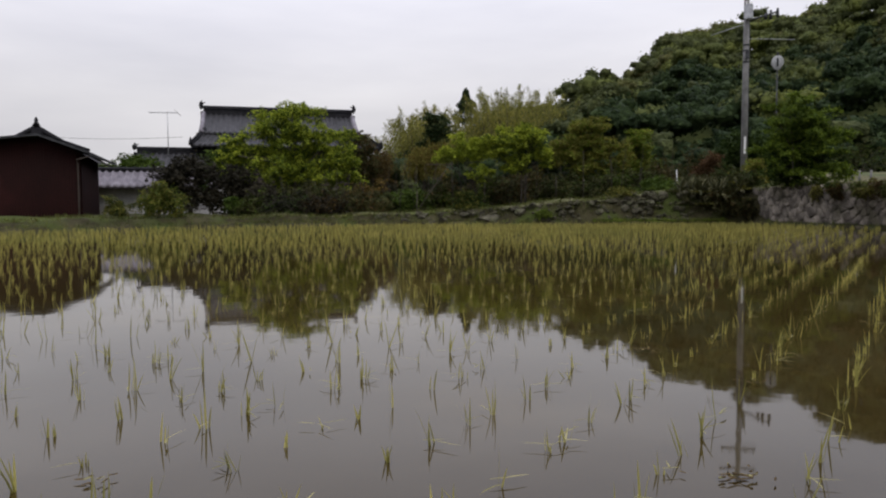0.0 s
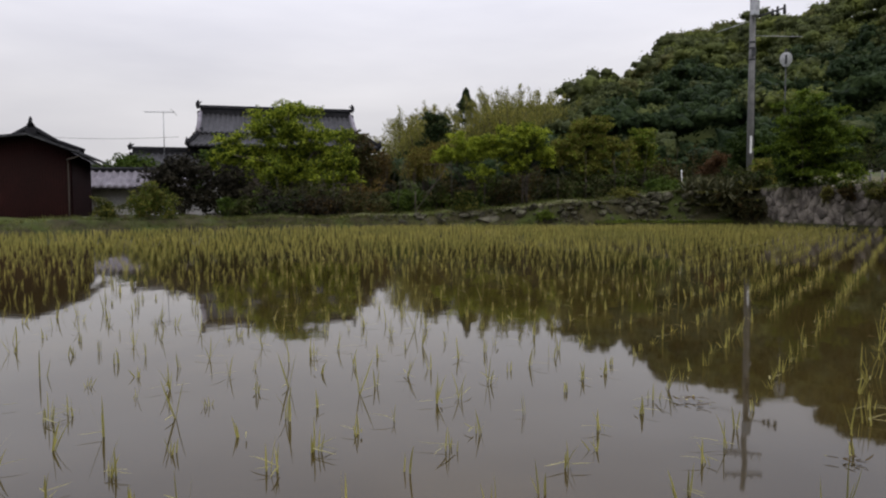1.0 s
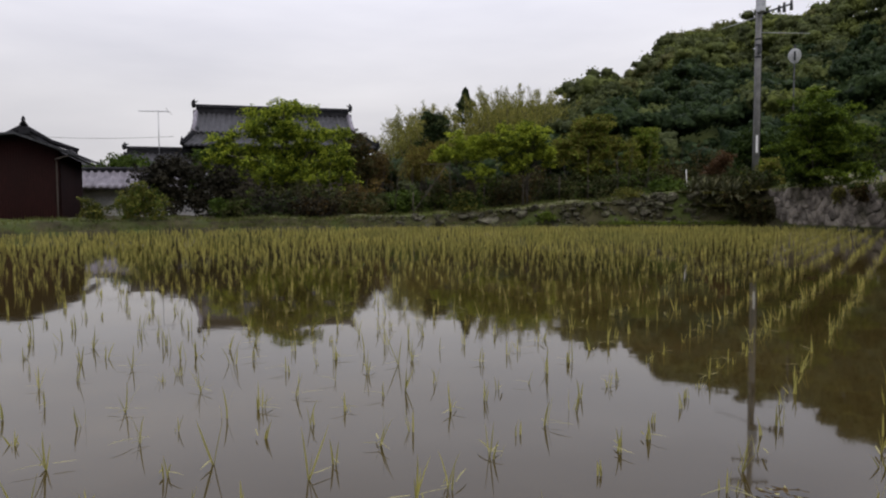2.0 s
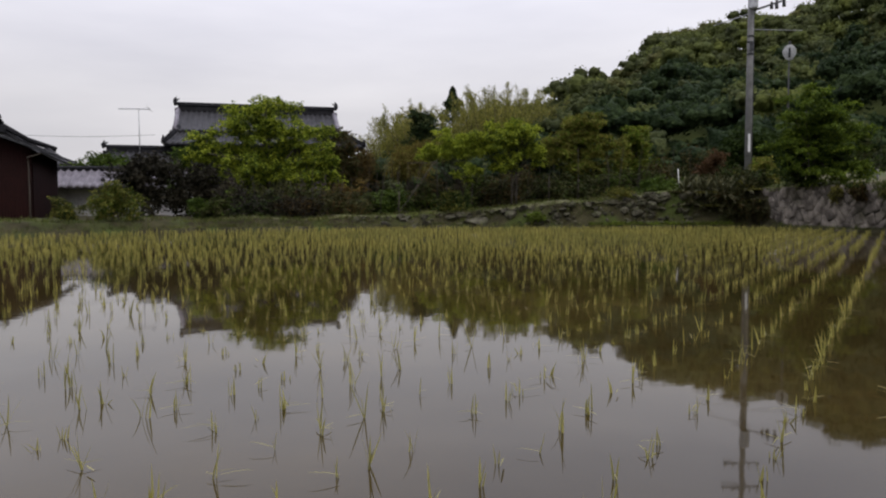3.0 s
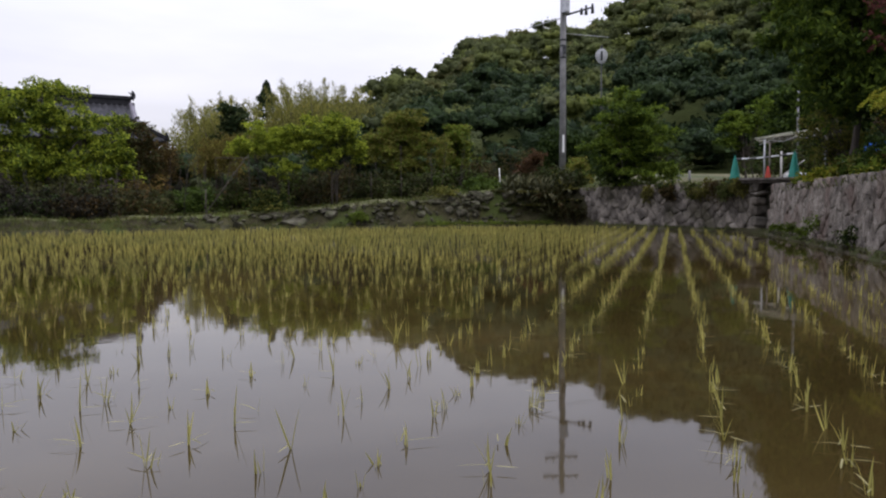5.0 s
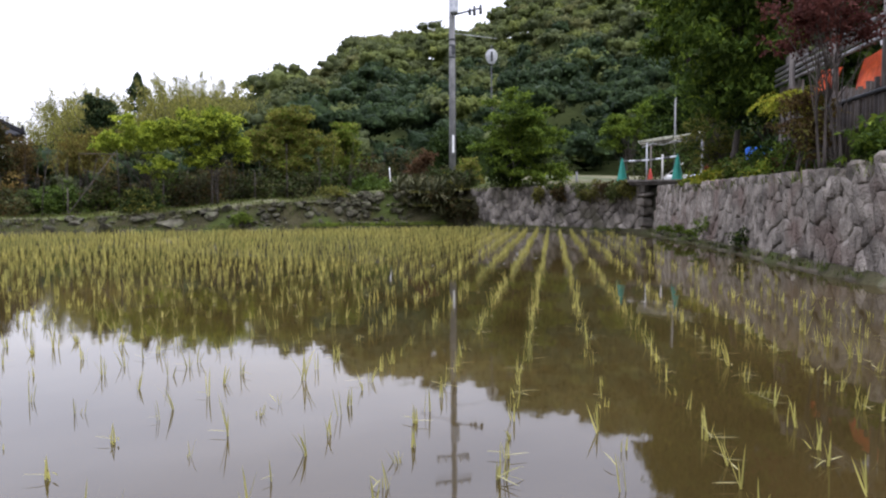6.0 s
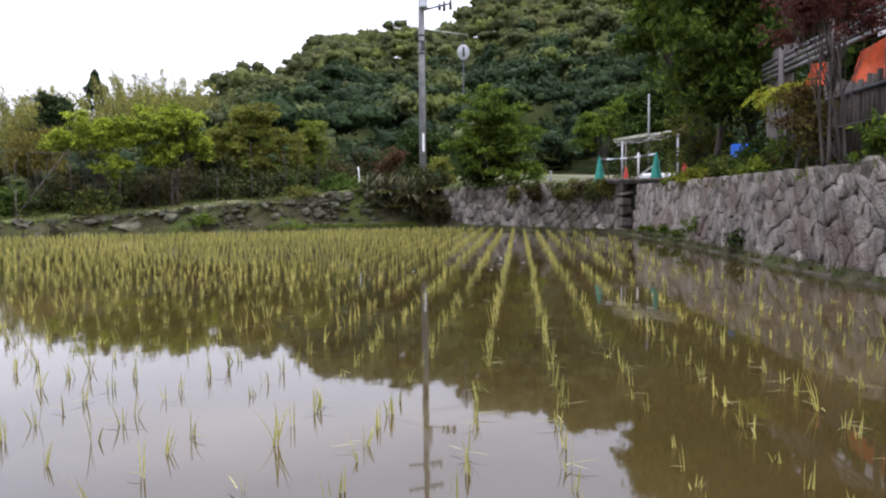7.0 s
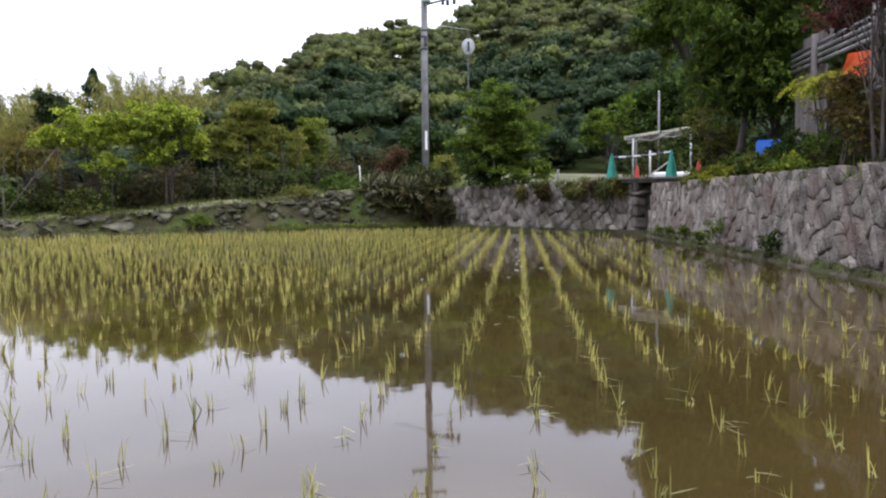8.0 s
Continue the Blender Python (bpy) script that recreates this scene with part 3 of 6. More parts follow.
hill_rng = np.random.default_rng(11)
crowns = []
taken = np.zeros((0, 3))
for _ in range(16000):
    az = hill_rng.uniform(1.5, 63)
    far = float(np.interp(az, RIDGE_AZ, RIDGE_R))
    r = 60 + (far + 8 - 60) * math.sqrt(hill_rng.uniform(0, 1))
    x, y = spot(az, r)
    rad = hill_rng.uniform(1.6, 4.2) * (0.75 + 0.25 * r / 150)
    if (np.hypot(x - taken[:, 0], y - taken[:, 1]) < 0.46 * (rad + taken[:, 2])).any():
        continue
    taken = np.vstack([taken, (x, y, rad)])
    z = float(height(x, y)[0])
    shade = noise.noise((x * 0.03, y * 0.03, 0.0)) + hill_rng.normal() * 0.36
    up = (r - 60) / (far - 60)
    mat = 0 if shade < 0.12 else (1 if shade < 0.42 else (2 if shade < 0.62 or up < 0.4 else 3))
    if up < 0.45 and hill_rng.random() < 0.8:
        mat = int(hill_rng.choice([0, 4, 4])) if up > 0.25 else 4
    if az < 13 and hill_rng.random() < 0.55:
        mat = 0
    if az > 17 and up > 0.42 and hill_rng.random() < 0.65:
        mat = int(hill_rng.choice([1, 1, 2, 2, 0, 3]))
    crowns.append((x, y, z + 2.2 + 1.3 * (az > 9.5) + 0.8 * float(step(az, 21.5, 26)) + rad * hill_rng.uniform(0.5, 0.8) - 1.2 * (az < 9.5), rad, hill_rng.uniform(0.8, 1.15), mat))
# a lower layer of leaves closes the gaps under the crowns along the skyline
tops = np.array([c[:3] for c in crowns])
bear = np.degrees(np.arctan2(tops[:, 0] - EYE0[0], tops[:, 1] - EYE0[1]))
rise = np.degrees(np.arctan2(tops[:, 2], np.hypot(tops[:, 0] - EYE0[0], tops[:, 1] - EYE0[1])))
for c, b, e in list(zip(crowns, bear, rise)):
    if b > 9 and e > rise[np.abs(bear - b) < 1.5].max() - 0.55:
        crowns.append((c[0], c[1], c[2] - 1.1 * c[3], c[3] * 1.05, 1.0, 0))
woods("hillside_woods", "dense mixed green woodland covering the hill", crowns, 150, 0.52, 12)
# the low wood behind the field: bamboo plumes, cedars and shrubs
low, low_rng = [], np.random.default_rng(21)
for _ in range(190):
    az = low_rng.uniform(-7.0, 62)
    r = low_rng.uniform(52, 76)
    x, y = spot(az, r)
    rad = low_rng.uniform(1.6, 3.6)
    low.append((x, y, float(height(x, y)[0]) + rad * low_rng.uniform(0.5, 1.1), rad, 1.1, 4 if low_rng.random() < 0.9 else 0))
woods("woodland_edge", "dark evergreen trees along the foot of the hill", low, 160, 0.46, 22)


def bamboo_grove():
    """Tall plumes of bamboo, each a bowed culm dressed with narrow leaves."""
    rng = np.random.default_rng(31)
    vs, fs, n0, culms = [], [], 0, []
    for i in range(300):
        az = rng.choice([rng.uniform(-5.4, 0.4), rng.uniform(2.0, 8.2)])
        r = rng.uniform(70, 88)
        x, y = spot(az, r)
        g = float(height(x, y)[0])
        el = np.interp(az, [-5.4, -4.4, -2.5, -0.5, 1, 3, 5, 7.2], [4.8, 7.0, 8.2, 8.2, 8.3, 9.2, 9.8, 9.3])
        tip = 0.7 + math.tan(math.radians(el)) * r * rng.uniform(0.72, 1.03)
        lean = rng.normal(size=2) * 1.5
        u = np.linspace(0, 1, 8)[:, None]
        line = np.concatenate([np.array([x, y]) + lean * u**2, g + (tip - g) * u], 1)
        culms.append((line, 0.06 * (1 - 0.85 * u[:, 0])))
        m = 230
        k = rng.uniform(0.25, 1.0, m)
        p = np.stack([np.interp(k, u[:, 0], line[:, j]) for j in range(3)], -1)
        p += rng.normal(size=(m, 3)) * (np.interp(k, [0.2, 0.6, 1], [0.8, 0.5, 0.12])[:, None])
        v, f = leaves(rng, p, rng.normal(size=(m, 3)) * np.array([1, 1, 0.3]), 0.46, 0.17, 0.9)
        vs.append(v)
        fs.append(f + n0)
        n0 += len(v)
    v, f = np.concatenate(vs), np.concatenate(fs)
    top = thing("bamboo_grove", "tall yellow-green bamboo grove with feathery tips", "bamboo", kind="stuff")
    piece("culms", tubes_mesh("culms", culms, M_BAMBOO, 5), top)
    piece("leaf_plumes", mesh_of("leaf_plumes", v, f, [L_BAMBOO, L_OLIVE], (rng.random(len(f)) < 0.2).astype(int)), top)


bamboo_grove()


def conifer(x, y, z_tip, width, seed, label):
    """A dark pointed cedar: straight trunk, tiers of drooping sprays."""
    rng = np.random.default_rng(seed)
    g = float(height(x, y)[0])
    top = thing("cedar_tree", label, "tree", pose(x, y, g))
    h = z_tip - g
    piece("trunk", tubes_mesh("trunk", [(np.linspace((0, 0, -0.2), (0, 0, h), 6), np.linspace(0.25, 0.03, 6))], M_BARK, 6), top)
    n = 2600
    k = rng.uniform(0.15, 1, n) ** 0.8
    rad = width * (1 - k) ** 0.75 * np.sqrt(rng.uniform(0.25, 1.1, n)) * (0.85 + 0.25 * np.sin(k * 40))
    th = rng.uniform(0, 2 * np.pi, n)
    p = np.stack([rad * np.cos(th), rad * np.sin(th), k * h - 0.25 * rad], -1)
    v, f = leaves(rng, p, np.stack([np.cos(th), np.sin(th), 0.6 + 0 * th], -1), 0.5, 0.45, 0.5)
    piece("crown", mesh_of("crown", v, f, [L_DEEP]), top)


conifer(2.9, 104.0, 17.4, 4.6, 41, "dark pointed cedar rising above the wood")
tree("tree", "dark bushy evergreen beside the bamboo", (-0.8, 69.0, 0.8), (-0.8, 69.0, 7.9), (1.45, 1.4, 2.5), L_DEEP, 4200, 0.3, 30, 0.3, 0.25, seed=42, alt=L_HILL_DARK, under=-0.9, more=(((-1.5, 69.0, 6.0), (1.3, 1.2, 2.0)),))


# ---- stone walls ----
def stone_arrays(rng, ring, depth):
    """One rough stone: an uneven outline pulled out to a broken, tilted face. Local axes: u, out, up."""
    n = len(ring)
    c = ring.mean(0)
    out = 0.012 + rng.uniform(0, depth)
    tilt = rng.normal(size=2) * 0.06
    v = []
    for k, d in ((1.0, -0.10), (0.995, 0.0), (0.955, 0.9), (0.55, 1.0)):
        for q in ring:
            w = c + (q - c) * k
            v.append((w[0], d if d <= 0 else max(0.004, out * d + tilt @ (w - c) + rng.normal() * 0.005), w[1]))
    v.append((c[0], out + rng.normal() * 0.008, c[1]))
    f = []
    for r in range(3):
        for j in range(n):
            k = (j + 1) % n
            f.append((r * n + j, (r + 1) * n + j, (r + 1) * n + k, r * n + k))
    for j in range(0, n, 2):
        f.append((3 * n + j, 4 * n, 3 * n + (j + 2) % n, 3 * n + (j + 1) % n))
    return np.array(v), f


def stone_wall(name, label, a, b, top0, top1, size, turn, seed, batter=0.12, foot=-0.05, thick=0.8, mat=None, tall=0.62, depth=0.022, single=(0.0, 99.0)):
    """A retaining wall with its stones set aslant, each one a piece; a and b are the ends of its foot."""
    rng = np.random.default_rng(seed)
    a, b = np.asarray(a, float), np.asarray(b, float)
    length = float(np.linalg.norm(b - a))
    d = (b - a) / length
    out = np.array([-d[1], d[0]])
    if out @ (EYE0 - a) < 0:
        out = -out
    back = -out
    wall = tagged(new(name), label, "wall", kind="structure")
    rows = []
    for u in (0.0, length):
        for z, k in ((foot - 0.3, 0.0), (top0 if u == 0 else top1, batter)):
            p = a + d * u
            rows.append(((*(p + back * (k + 0.012)), z), (*(p + back * thick), z)))
    (f0, g0), (f1, g1), (f2, g2), (f3, g3) = rows
    bm = bmesh.new()
    vv = [bm.verts.new(q) for q in (f0, f1, f3, f2, g0, g1, g3, g2)]
    for q in ((0, 1, 2, 3), (4, 5, 6, 7), (1, 5, 6, 2), (0, 4, 5, 1), (3, 2, 6, 7)):
        bm.faces.new([vv[i] for i in q])
    bmesh.ops.recalc_face_normals(bm, faces=bm.faces[:])
    part("backing", bm, M_JOINT, wall)
    ct, st = math.cos(turn), math.sin(turn)
    jit = {}

    def corner(i, j):
        if (i, j) not in jit:
            jit[i, j] = rng.uniform(-0.43, 0.43, 2)
        p = (np.array([i, j]) + jit[i, j]) * np.array([size * 1.25, size * tall])
        return np.array([p[0] * ct - p[1] * st, p[0] * st + p[1] * ct])

    span = int((length + 3) / size / 0.62) + 4
    rest_v, rest_f, rest_n = [], [], 0
    m = Matrix(((d[0], out[0], 0, a[0]), (d[1], out[1], 0, a[1]), (0, 0, 1, 0), (0, 0, 0, 1)))
    for i in range(-span, span):
        for j in range(-span, span):
            q = [corner(i, j), corner(i + 1, j), corner(i + 1, j + 1), corner(i, j + 1)]
            c = sum(q) / 4
            top = top0 + (top1 - top0) * np.clip(c[0] / length, 0, 1)
            if not (-0.05 < c[0] < length + 0.05 and foot - 0.02 < c[1] < top - 0.02):
                continue
            ring = []
            for k in range(4):
                p, r = q[k], q[(k + 1) % 4]
                ring += [p, (p + r) / 2 + rng.normal(size=2) * size * 0.045]
            ring = np.array(ring)
            ring[:, 0] = np.clip(ring[:, 0], 0, length)
            ring[:, 1] = np.clip(ring[:, 1], foot, top + 0.03)
            mid = ring.mean(0)
            ring = mid + (ring - mid) * (1 - 0.007 / size)
            if np.ptp(ring[:, 1]) < 0.08 or np.ptp(ring[:, 0]) < 0.08:
                continue
            lean = math.atan2(batter, top - foot)
            v, f = stone_arrays(rng, ring, depth)
            if single[0] <= c[0] <= single[1]:
                ob = piece("stone", mesh_of("stone", v, f, [mat or M_STONE]), wall)
                ob.matrix_basis = m @ Matrix.Rotation(lean, 4, "X")
            else:
                rest_v.append(v @ np.array(Matrix.Rotation(lean, 3, "X")).T)
                rest_f.append(np.array(f) + rest_n)
                rest_n += len(v)
    if rest_v:
        ob = piece("far_stones", mesh_of("far_stones", np.concatenate(rest_v), np.concatenate(rest_f), [mat or M_STONE]), wall)
        ob.matrix_basis = m
        tagged(ob, kind="stuff")
    return wall


def rock_meshes(count, seed):
    rng, made = np.random.default_rng(seed), []
    for i in range(count):
        bm = bmesh.new()
        bmesh.ops.create_icosphere(bm, subdivisions=2, radius=0.5)
        off = rng.uniform(0, 50, 3)
        cut = [(unit(rng.normal(size=3)), rng.uniform(0.2, 0.38)) for _ in range(10)]
        for v in bm.verts:
            p = np.array(v.co)
            for nrm, lim in cut:
                over = p @ nrm - lim
                if over > 0:
                    p -= nrm * over * 0.97
            p *= 1 + 0.08 * noise.noise(Vector(p * 2.2 + off))
            v.co = p
        me = bpy.data.meshes.new("rock")
        bm.to_mesh(me)
        bm.free()
        me.materials.append(M_ROCK)
        made.append(me)
    return made


ROCKS = rock_meshes(8, 51)


def rocks_along(name, label, spots, seed):
    """Field stones laid on a bank: spots of (x, y, z, size)."""
    rng = np.random.default_rng(seed)
    top = tagged(new(name), label, "stones", kind="structure")
    for x, y, z, s in spots:
        ob = piece("rock", ROCKS[rng.integers(8)], top)
        ob.matrix_basis = pose(x, y, z, rng.uniform(-25, 25), rng.uniform(-25, 25), rng.uniform(0, 360)) @ Matrix.Diagonal((s * rng.uniform(0.9, 1.5), s * rng.uniform(0.7, 1.1), s * rng.uniform(0.5, 0.8), 1))
    return top


# ---- roofs and houses ----
def tiled_slope(name, corners, mat, parent, sag=0.10, pitch=0.28, course=0.30):
    """A slope of curved tiles between ridge and eave: corners ridge-left, ridge-right, eave-right, eave-left."""
    a, b, c, d = (np.asarray(p, float) for p in corners)
    nu = max(8, int(max(np.linalg.norm(b - a), np.linalg.norm(c - d)) / pitch) * 4)
    nv = max(4, int(np.linalg.norm(d - a) / course) * 2)
    u, v = np.meshgrid(np.linspace(0, 1, nu + 1), np.linspace(0, 1, nv + 1), indexing="ij")
    p = (a * (1 - u[..., None]) + b * u[..., None]) * (1 - v[..., None]) + (d * (1 - u[..., None]) + c * u[..., None]) * v[..., None]
    nrm = np.cross(c - a, b - d)
    nrm = nrm / np.linalg.norm(nrm) * (1 if nrm[2] > 0 else -1)
    roll = 0.11 * np.abs(np.sin(u * nu / 4 * np.pi)) ** 2.5
    lip = 0.03 * (np.arange(nv + 1) % 2)[None, :]
    p = p + nrm * (roll + lip - sag * np.sin(np.pi * v))[..., None]
    k = np.arange((nu + 1) * (nv + 1)).reshape(nu + 1, nv + 1)
    f = np.stack([k[:-1, :-1], k[1:, :-1], k[1:, 1:], k[:-1, 1:]], -1).reshape(-1, 4)
    top = p.reshape(-1, 3)
    under = top - nrm * 0.14
    n = len(top)
    rim = [(int(x), int(y)) for line in (k[:, -1], k[0, :], k[-1, :]) for x, y in zip(line[:-1], line[1:])]
    side = np.array([(x, y, y + n, x + n) for x, y in rim])
    return piece(name, mesh_of(name, np.concatenate([top, under]), np.concatenate([f, f[:, ::-1] + n, side]), [mat]), parent)


def beam(a, b, w, h, bevel=0.02, bm=None):
    """An oriented box from a to b, centred on that line."""
    a, b = Vector(a), Vector(b)
    x = (b - a).normalized()
    up = Vector((0, 0, 1)) if abs(x.z) < 0.95 else Vector((0, 1, 0))
    y = up.cross(x).normalized()
    z = x.cross(y)
    own = bmesh.new()
    add_box(own, (0, -w / 2, -h / 2), ((b - a).length, w / 2, h / 2), bevel)
    m = Matrix(((x.x, y.x, z.x, a.x), (x.y, y.y, z.y, a.y), (x.z, y.z, z.z, a.z), (0, 0, 0, 1)))
    bmesh.ops.transform(own, matrix=m, verts=own.verts[:])
    if bm is None:
        return own
    me = bpy.data.meshes.new("join")
    own.to_mesh(me)
    own.free()
    bm.from_mesh(me)
    bpy.data.meshes.remove(me)
    return bm


def ridge(a, b, parent, h=0.42, w=0.26, horn=0.55):
    """A heavy ridge of stacked tiles with an ornamental tile at each end."""
    a, b = np.asarray(a, float), np.asarray(b, float)
    bm = beam(a + (0, 0, h * 0.3), b + (0, 0, h * 0.3), w, h * 0.7)
    beam(a + (0, 0, h * 0.72), b + (0, 0, h * 0.72), w * 1.35, h * 0.12, 0.015, bm)
    part("ridge", bm, M_RIDGE, parent)
    piece("ridge_cap", tubes_mesh("ridge_cap", [(np.linspace(a + (0, 0, h * 0.85), b + (0, 0, h * 0.85), 3), [w * 0.42] * 3)], M_RIDGE, 8), parent)
    if not horn:
        return
    d = (b - a) / np.linalg.norm(b - a)
    for p, s in ((a, -1), (b, 1)):
        bm = beam(p + d * s * 0.02 + (0, 0, -0.12), p + d * s * 0.16 + (0, 0, -0.12), w * 2.0, h * 1.1, 0.05)
        part("end_tile", bm, M_RIDGE, parent)
        u = np.linspace(0, 1, 6)[:, None]
        line = p + d * s * (0.05 + 0.10 * np.sin(u * 3.0)) + np.array([0, 0, h * 0.75]) + u * np.array([0, 0, horn])
        piece("finial", tubes_mesh("finial", [(line, 0.13 * (1 - u[:, 0]) ** 0.6 + 0.025), (line[2:5] - d * s * np.linspace(0, 0.22, 3)[:, None], [0.07, 0.05, 0.02])], M_RIDGE, 7), parent)


def wall_sheet(p, q, z0, z1, thick, bevel=0.0):
    p, q = np.asarray(p, float), np.asarray(q, float)
    return beam((*p, (z0 + z1) / 2), (*q, (z0 + z1) / 2), thick, z1 - z0, bevel)


def main_house():
    house = thing("farmhouse", "old farmhouse with dark tiled hip-and-gable roof", "house")
    L, R = np.array([-14.3, 45.9]), np.array([-5.7, 48.3])
    d = (R - L) / np.linalg.norm(R - L)
    nf = np.array([d[1], -d[0]])
    zr = 6.62

    def at(u, f, z):
        p = (L if u < 0.5 else R) + d * (u if u < 0.5 else u - 1) + nf * f
        return (*p, z)

    for s, nm in ((1, "roof_front"), (-1, "roof_back")):
        tiled_slope(nm, [at(0, 0, zr), at(1, 0, zr), at(1, 2.7 * s, 5.15), at(0, 2.7 * s, 5.15)], M_TILE, house)
    ridge(at(0, 0, zr), at(1, 0, zr), house, 0.5, 0.32, 0.5)
    for u in (0, 1):
        for s in (1, -1):
            piece("gable_ridge", tubes_mesh("gable_ridge", [(np.array([at(u, 0.1 * s, zr + 0.1), at(u, 1.4 * s, 5.85), at(u, 2.75 * s, 5.2)]), [0.13, 0.13, 0.15])], M_TILE_PALE, 7), house)
    ul, ll = 2.3, 3.7
    up = {"fl": at(0.2, ul, 5.3), "fr": at(0.8, ul, 5.3), "bl": at(0.2, -ul, 5.3), "br": at(0.8, -ul, 5.3)}
    lo = {"fl": at(-1.1, ll, 4.3), "fr": at(2.1, ll, 4.3), "bl": at(-1.1, -ll, 4.3), "br": at(2.1, -ll, 4.3)}
    lo["fl"], lo["bl"] = (*(L - d * 0.5 + nf * ll), 4.3), (*(L - d * 0.5 - nf * ll), 4.3)
    lo["fr"], lo["br"] = (*(R + d * 1.2 + nf * ll), 4.3), (*(R + d * 1.2 - nf * ll), 4.3)
    up["fl"], up["bl"] = (*(L + d * 0.2 + nf * ul), 5.3), (*(L + d * 0.2 - nf * ul), 5.3)
    up["fr"], up["br"] = (*(R - d * 0.2 + nf * ul), 5.3), (*(R - d * 0.2 - nf * ul), 5.3)
    for x, y, nm in (("fl", "fr", "skirt_roof"), ("br", "bl", "skirt_roof"), ("bl", "fl", "skirt_roof"), ("fr", "br", "skirt_roof")):
        tiled_slope(nm, [up[x], up[y], lo[y], lo[x]], M_TILE, house, 0.06)
    for k in up:
        ridge(up[k], lo[k], house, 0.24, 0.2, 0)
        e = np.array(lo[k])
        piece("corner_tile", tubes_mesh("corner_tile", [(np.array([e + (0, 0, 0.05), e + (0, 0, 0.28), e + (0, 0, 0.5)]), [0.12, 0.09, 0.03])], M_RIDGE, 7), house)
    c = [L - d * 0.2 + nf * 2.4, R + d * 0.2 + nf * 2.4, R + d * 0.2 - nf * 2.4, L - d * 0.2 - nf * 2.4]
    for i in range(4):
        part("wall", wall_sheet(c[i], c[(i + 1) % 4], 0.3, 5.2, 0.18), M_BOARD, house)
    for p in (L + d * 0.35, R - d * 0.35):
        bm = bmesh.new()
        bm.faces.new([bm.verts.new(q) for q in ((*(p + nf * 2.3), 5.1), (*(p - nf * 2.3), 5.1), (*p, zr))])
        got = bmesh.ops.extrude_face_region(bm, geom=bm.faces[:])["geom"]
        bmesh.ops.translate(bm, verts=[v for v in got if isinstance(v, bmesh.types.BMVert)], vec=(*(d * 0.12), 0))
        part("gable_wall", bm, M_PLASTER, house)
    for k in range(6):
        q = L + d * (0.8 + k * 1.35) + nf * 2.5
        part("post", beam((*q, 0.35), (*q, 4.9), 0.14, 0.14, 0.01), M_WOOD, house)


def wing_house():
    wing = thing("farmhouse_wing", "low grey-tiled wing with black ridge", "house")
    L, R = np.array([-16.9, 42.5]), np.array([-12.4, 43.9])
    d = (R - L) / np.linalg.norm(R - L)
    nf = np.array([d[1], -d[0]])
    for s in (1, -1):
        tiled_slope("roof", [(*L, 4.1), (*R, 4.1), (*(R + nf * 2.3 * s), 2.95), (*(L + nf * 2.3 * s), 2.95)], M_TILE, wing)
    ridge((*L, 4.1), (*R, 4.1), wing, 0.38, 0.28, 0.38)
    c = [L + d * 0.3 + nf * 1.8, R + nf * 1.8, R - nf * 1.8, L + d * 0.3 - nf * 1.8]
    for i in range(4):
        part("wall", wall_sheet(c[i], c[(i + 1) % 4], 0.3, 3.2, 0.16), M_PLASTER, wing)
    bm = bmesh.new()
    bm.faces.new([bm.verts.new(q) for q in ((*(c[0]), 3.1), (*(c[3]), 3.1), (*(L + d * 0.3), 4.05))])
    got = bmesh.ops.extrude_face_region(bm, geom=bm.faces[:])["geom"]
    bmesh.ops.translate(bm, verts=[v for v in got if isinstance(v, bmesh.types.BMVert)], vec=(*(d * 0.12), 0))
    part("gable_wall", bm, M_PLASTER, wing)


def left_house():
    """The tiled house whose roof shows above the red shed."""
    h = thing("tiled_house", "house with dark tiled hipped roof behind the shed", "house")
    L, R = np.array([-23.3, 43.9]), np.array([-26.0, 48.6])
    d = (R - L) / np.linalg.norm(R - L)
    nf = np.array([d[1], -d[0]])
    zr = 5.25
    for s in (1, -1):
        tiled_slope("roof", [(*L, zr), (*R, zr), (*(R + nf * 3.4 * s), 3.15), (*(L + nf * 3.4 * s), 3.15)], M_TILE, h, 0.12)
    tiled_slope("front_skirt", [(*(L - d * 0.1 - nf * 2.4), 4.1), (*(L - d * 0.1 + nf * 2.4), 4.1), (*(L - d * 1.7 + nf * 3.6), 3.15), (*(L - d * 1.7 - nf * 3.6), 3.15)], M_TILE, h, 0.05)
    ridge((*L, zr), (*R, zr), h, 0.4, 0.3, 0.42)
    for s in (1, -1):
        piece("gable_ridge", tubes_mesh("gable_ridge", [(np.array([(*(L + nf * 0.1 * s), zr + 0.1), (*(L + nf * 1.3 * s), 4.62), (*(L + nf * 2.7 * s), 4.1)]), [0.15, 0.13, 0.16])], M_RIDGE, 7), h)
    bm = bmesh.new()
    bm.faces.new([bm.verts.new(q) for q in ((*(L + d * 0.15 + nf * 2.4), 4.0), (*(L + d * 0.15 - nf * 2.4), 4.0), (*(L + d * 0.15), 5.15))])
    got = bmesh.ops.extrude_face_region(bm, geom=bm.faces[:])["geom"]
    bmesh.ops.translate(bm, verts=[v for v in got if isinstance(v, bmesh.types.BMVert)], vec=(*(d * 0.12), 0))
    part("gable_wall", bm, M_TILE_PALE, h)
    c = [L + nf * 2.9 - d * 0.8, R + nf * 2.9, R - nf * 2.9, L - nf * 2.9 - d * 0.8]
    for i in range(4):
        part("wall", wall_sheet(c[i], c[(i + 1) % 4], 0.3, 3.4, 0.16), M_PLASTER, h)


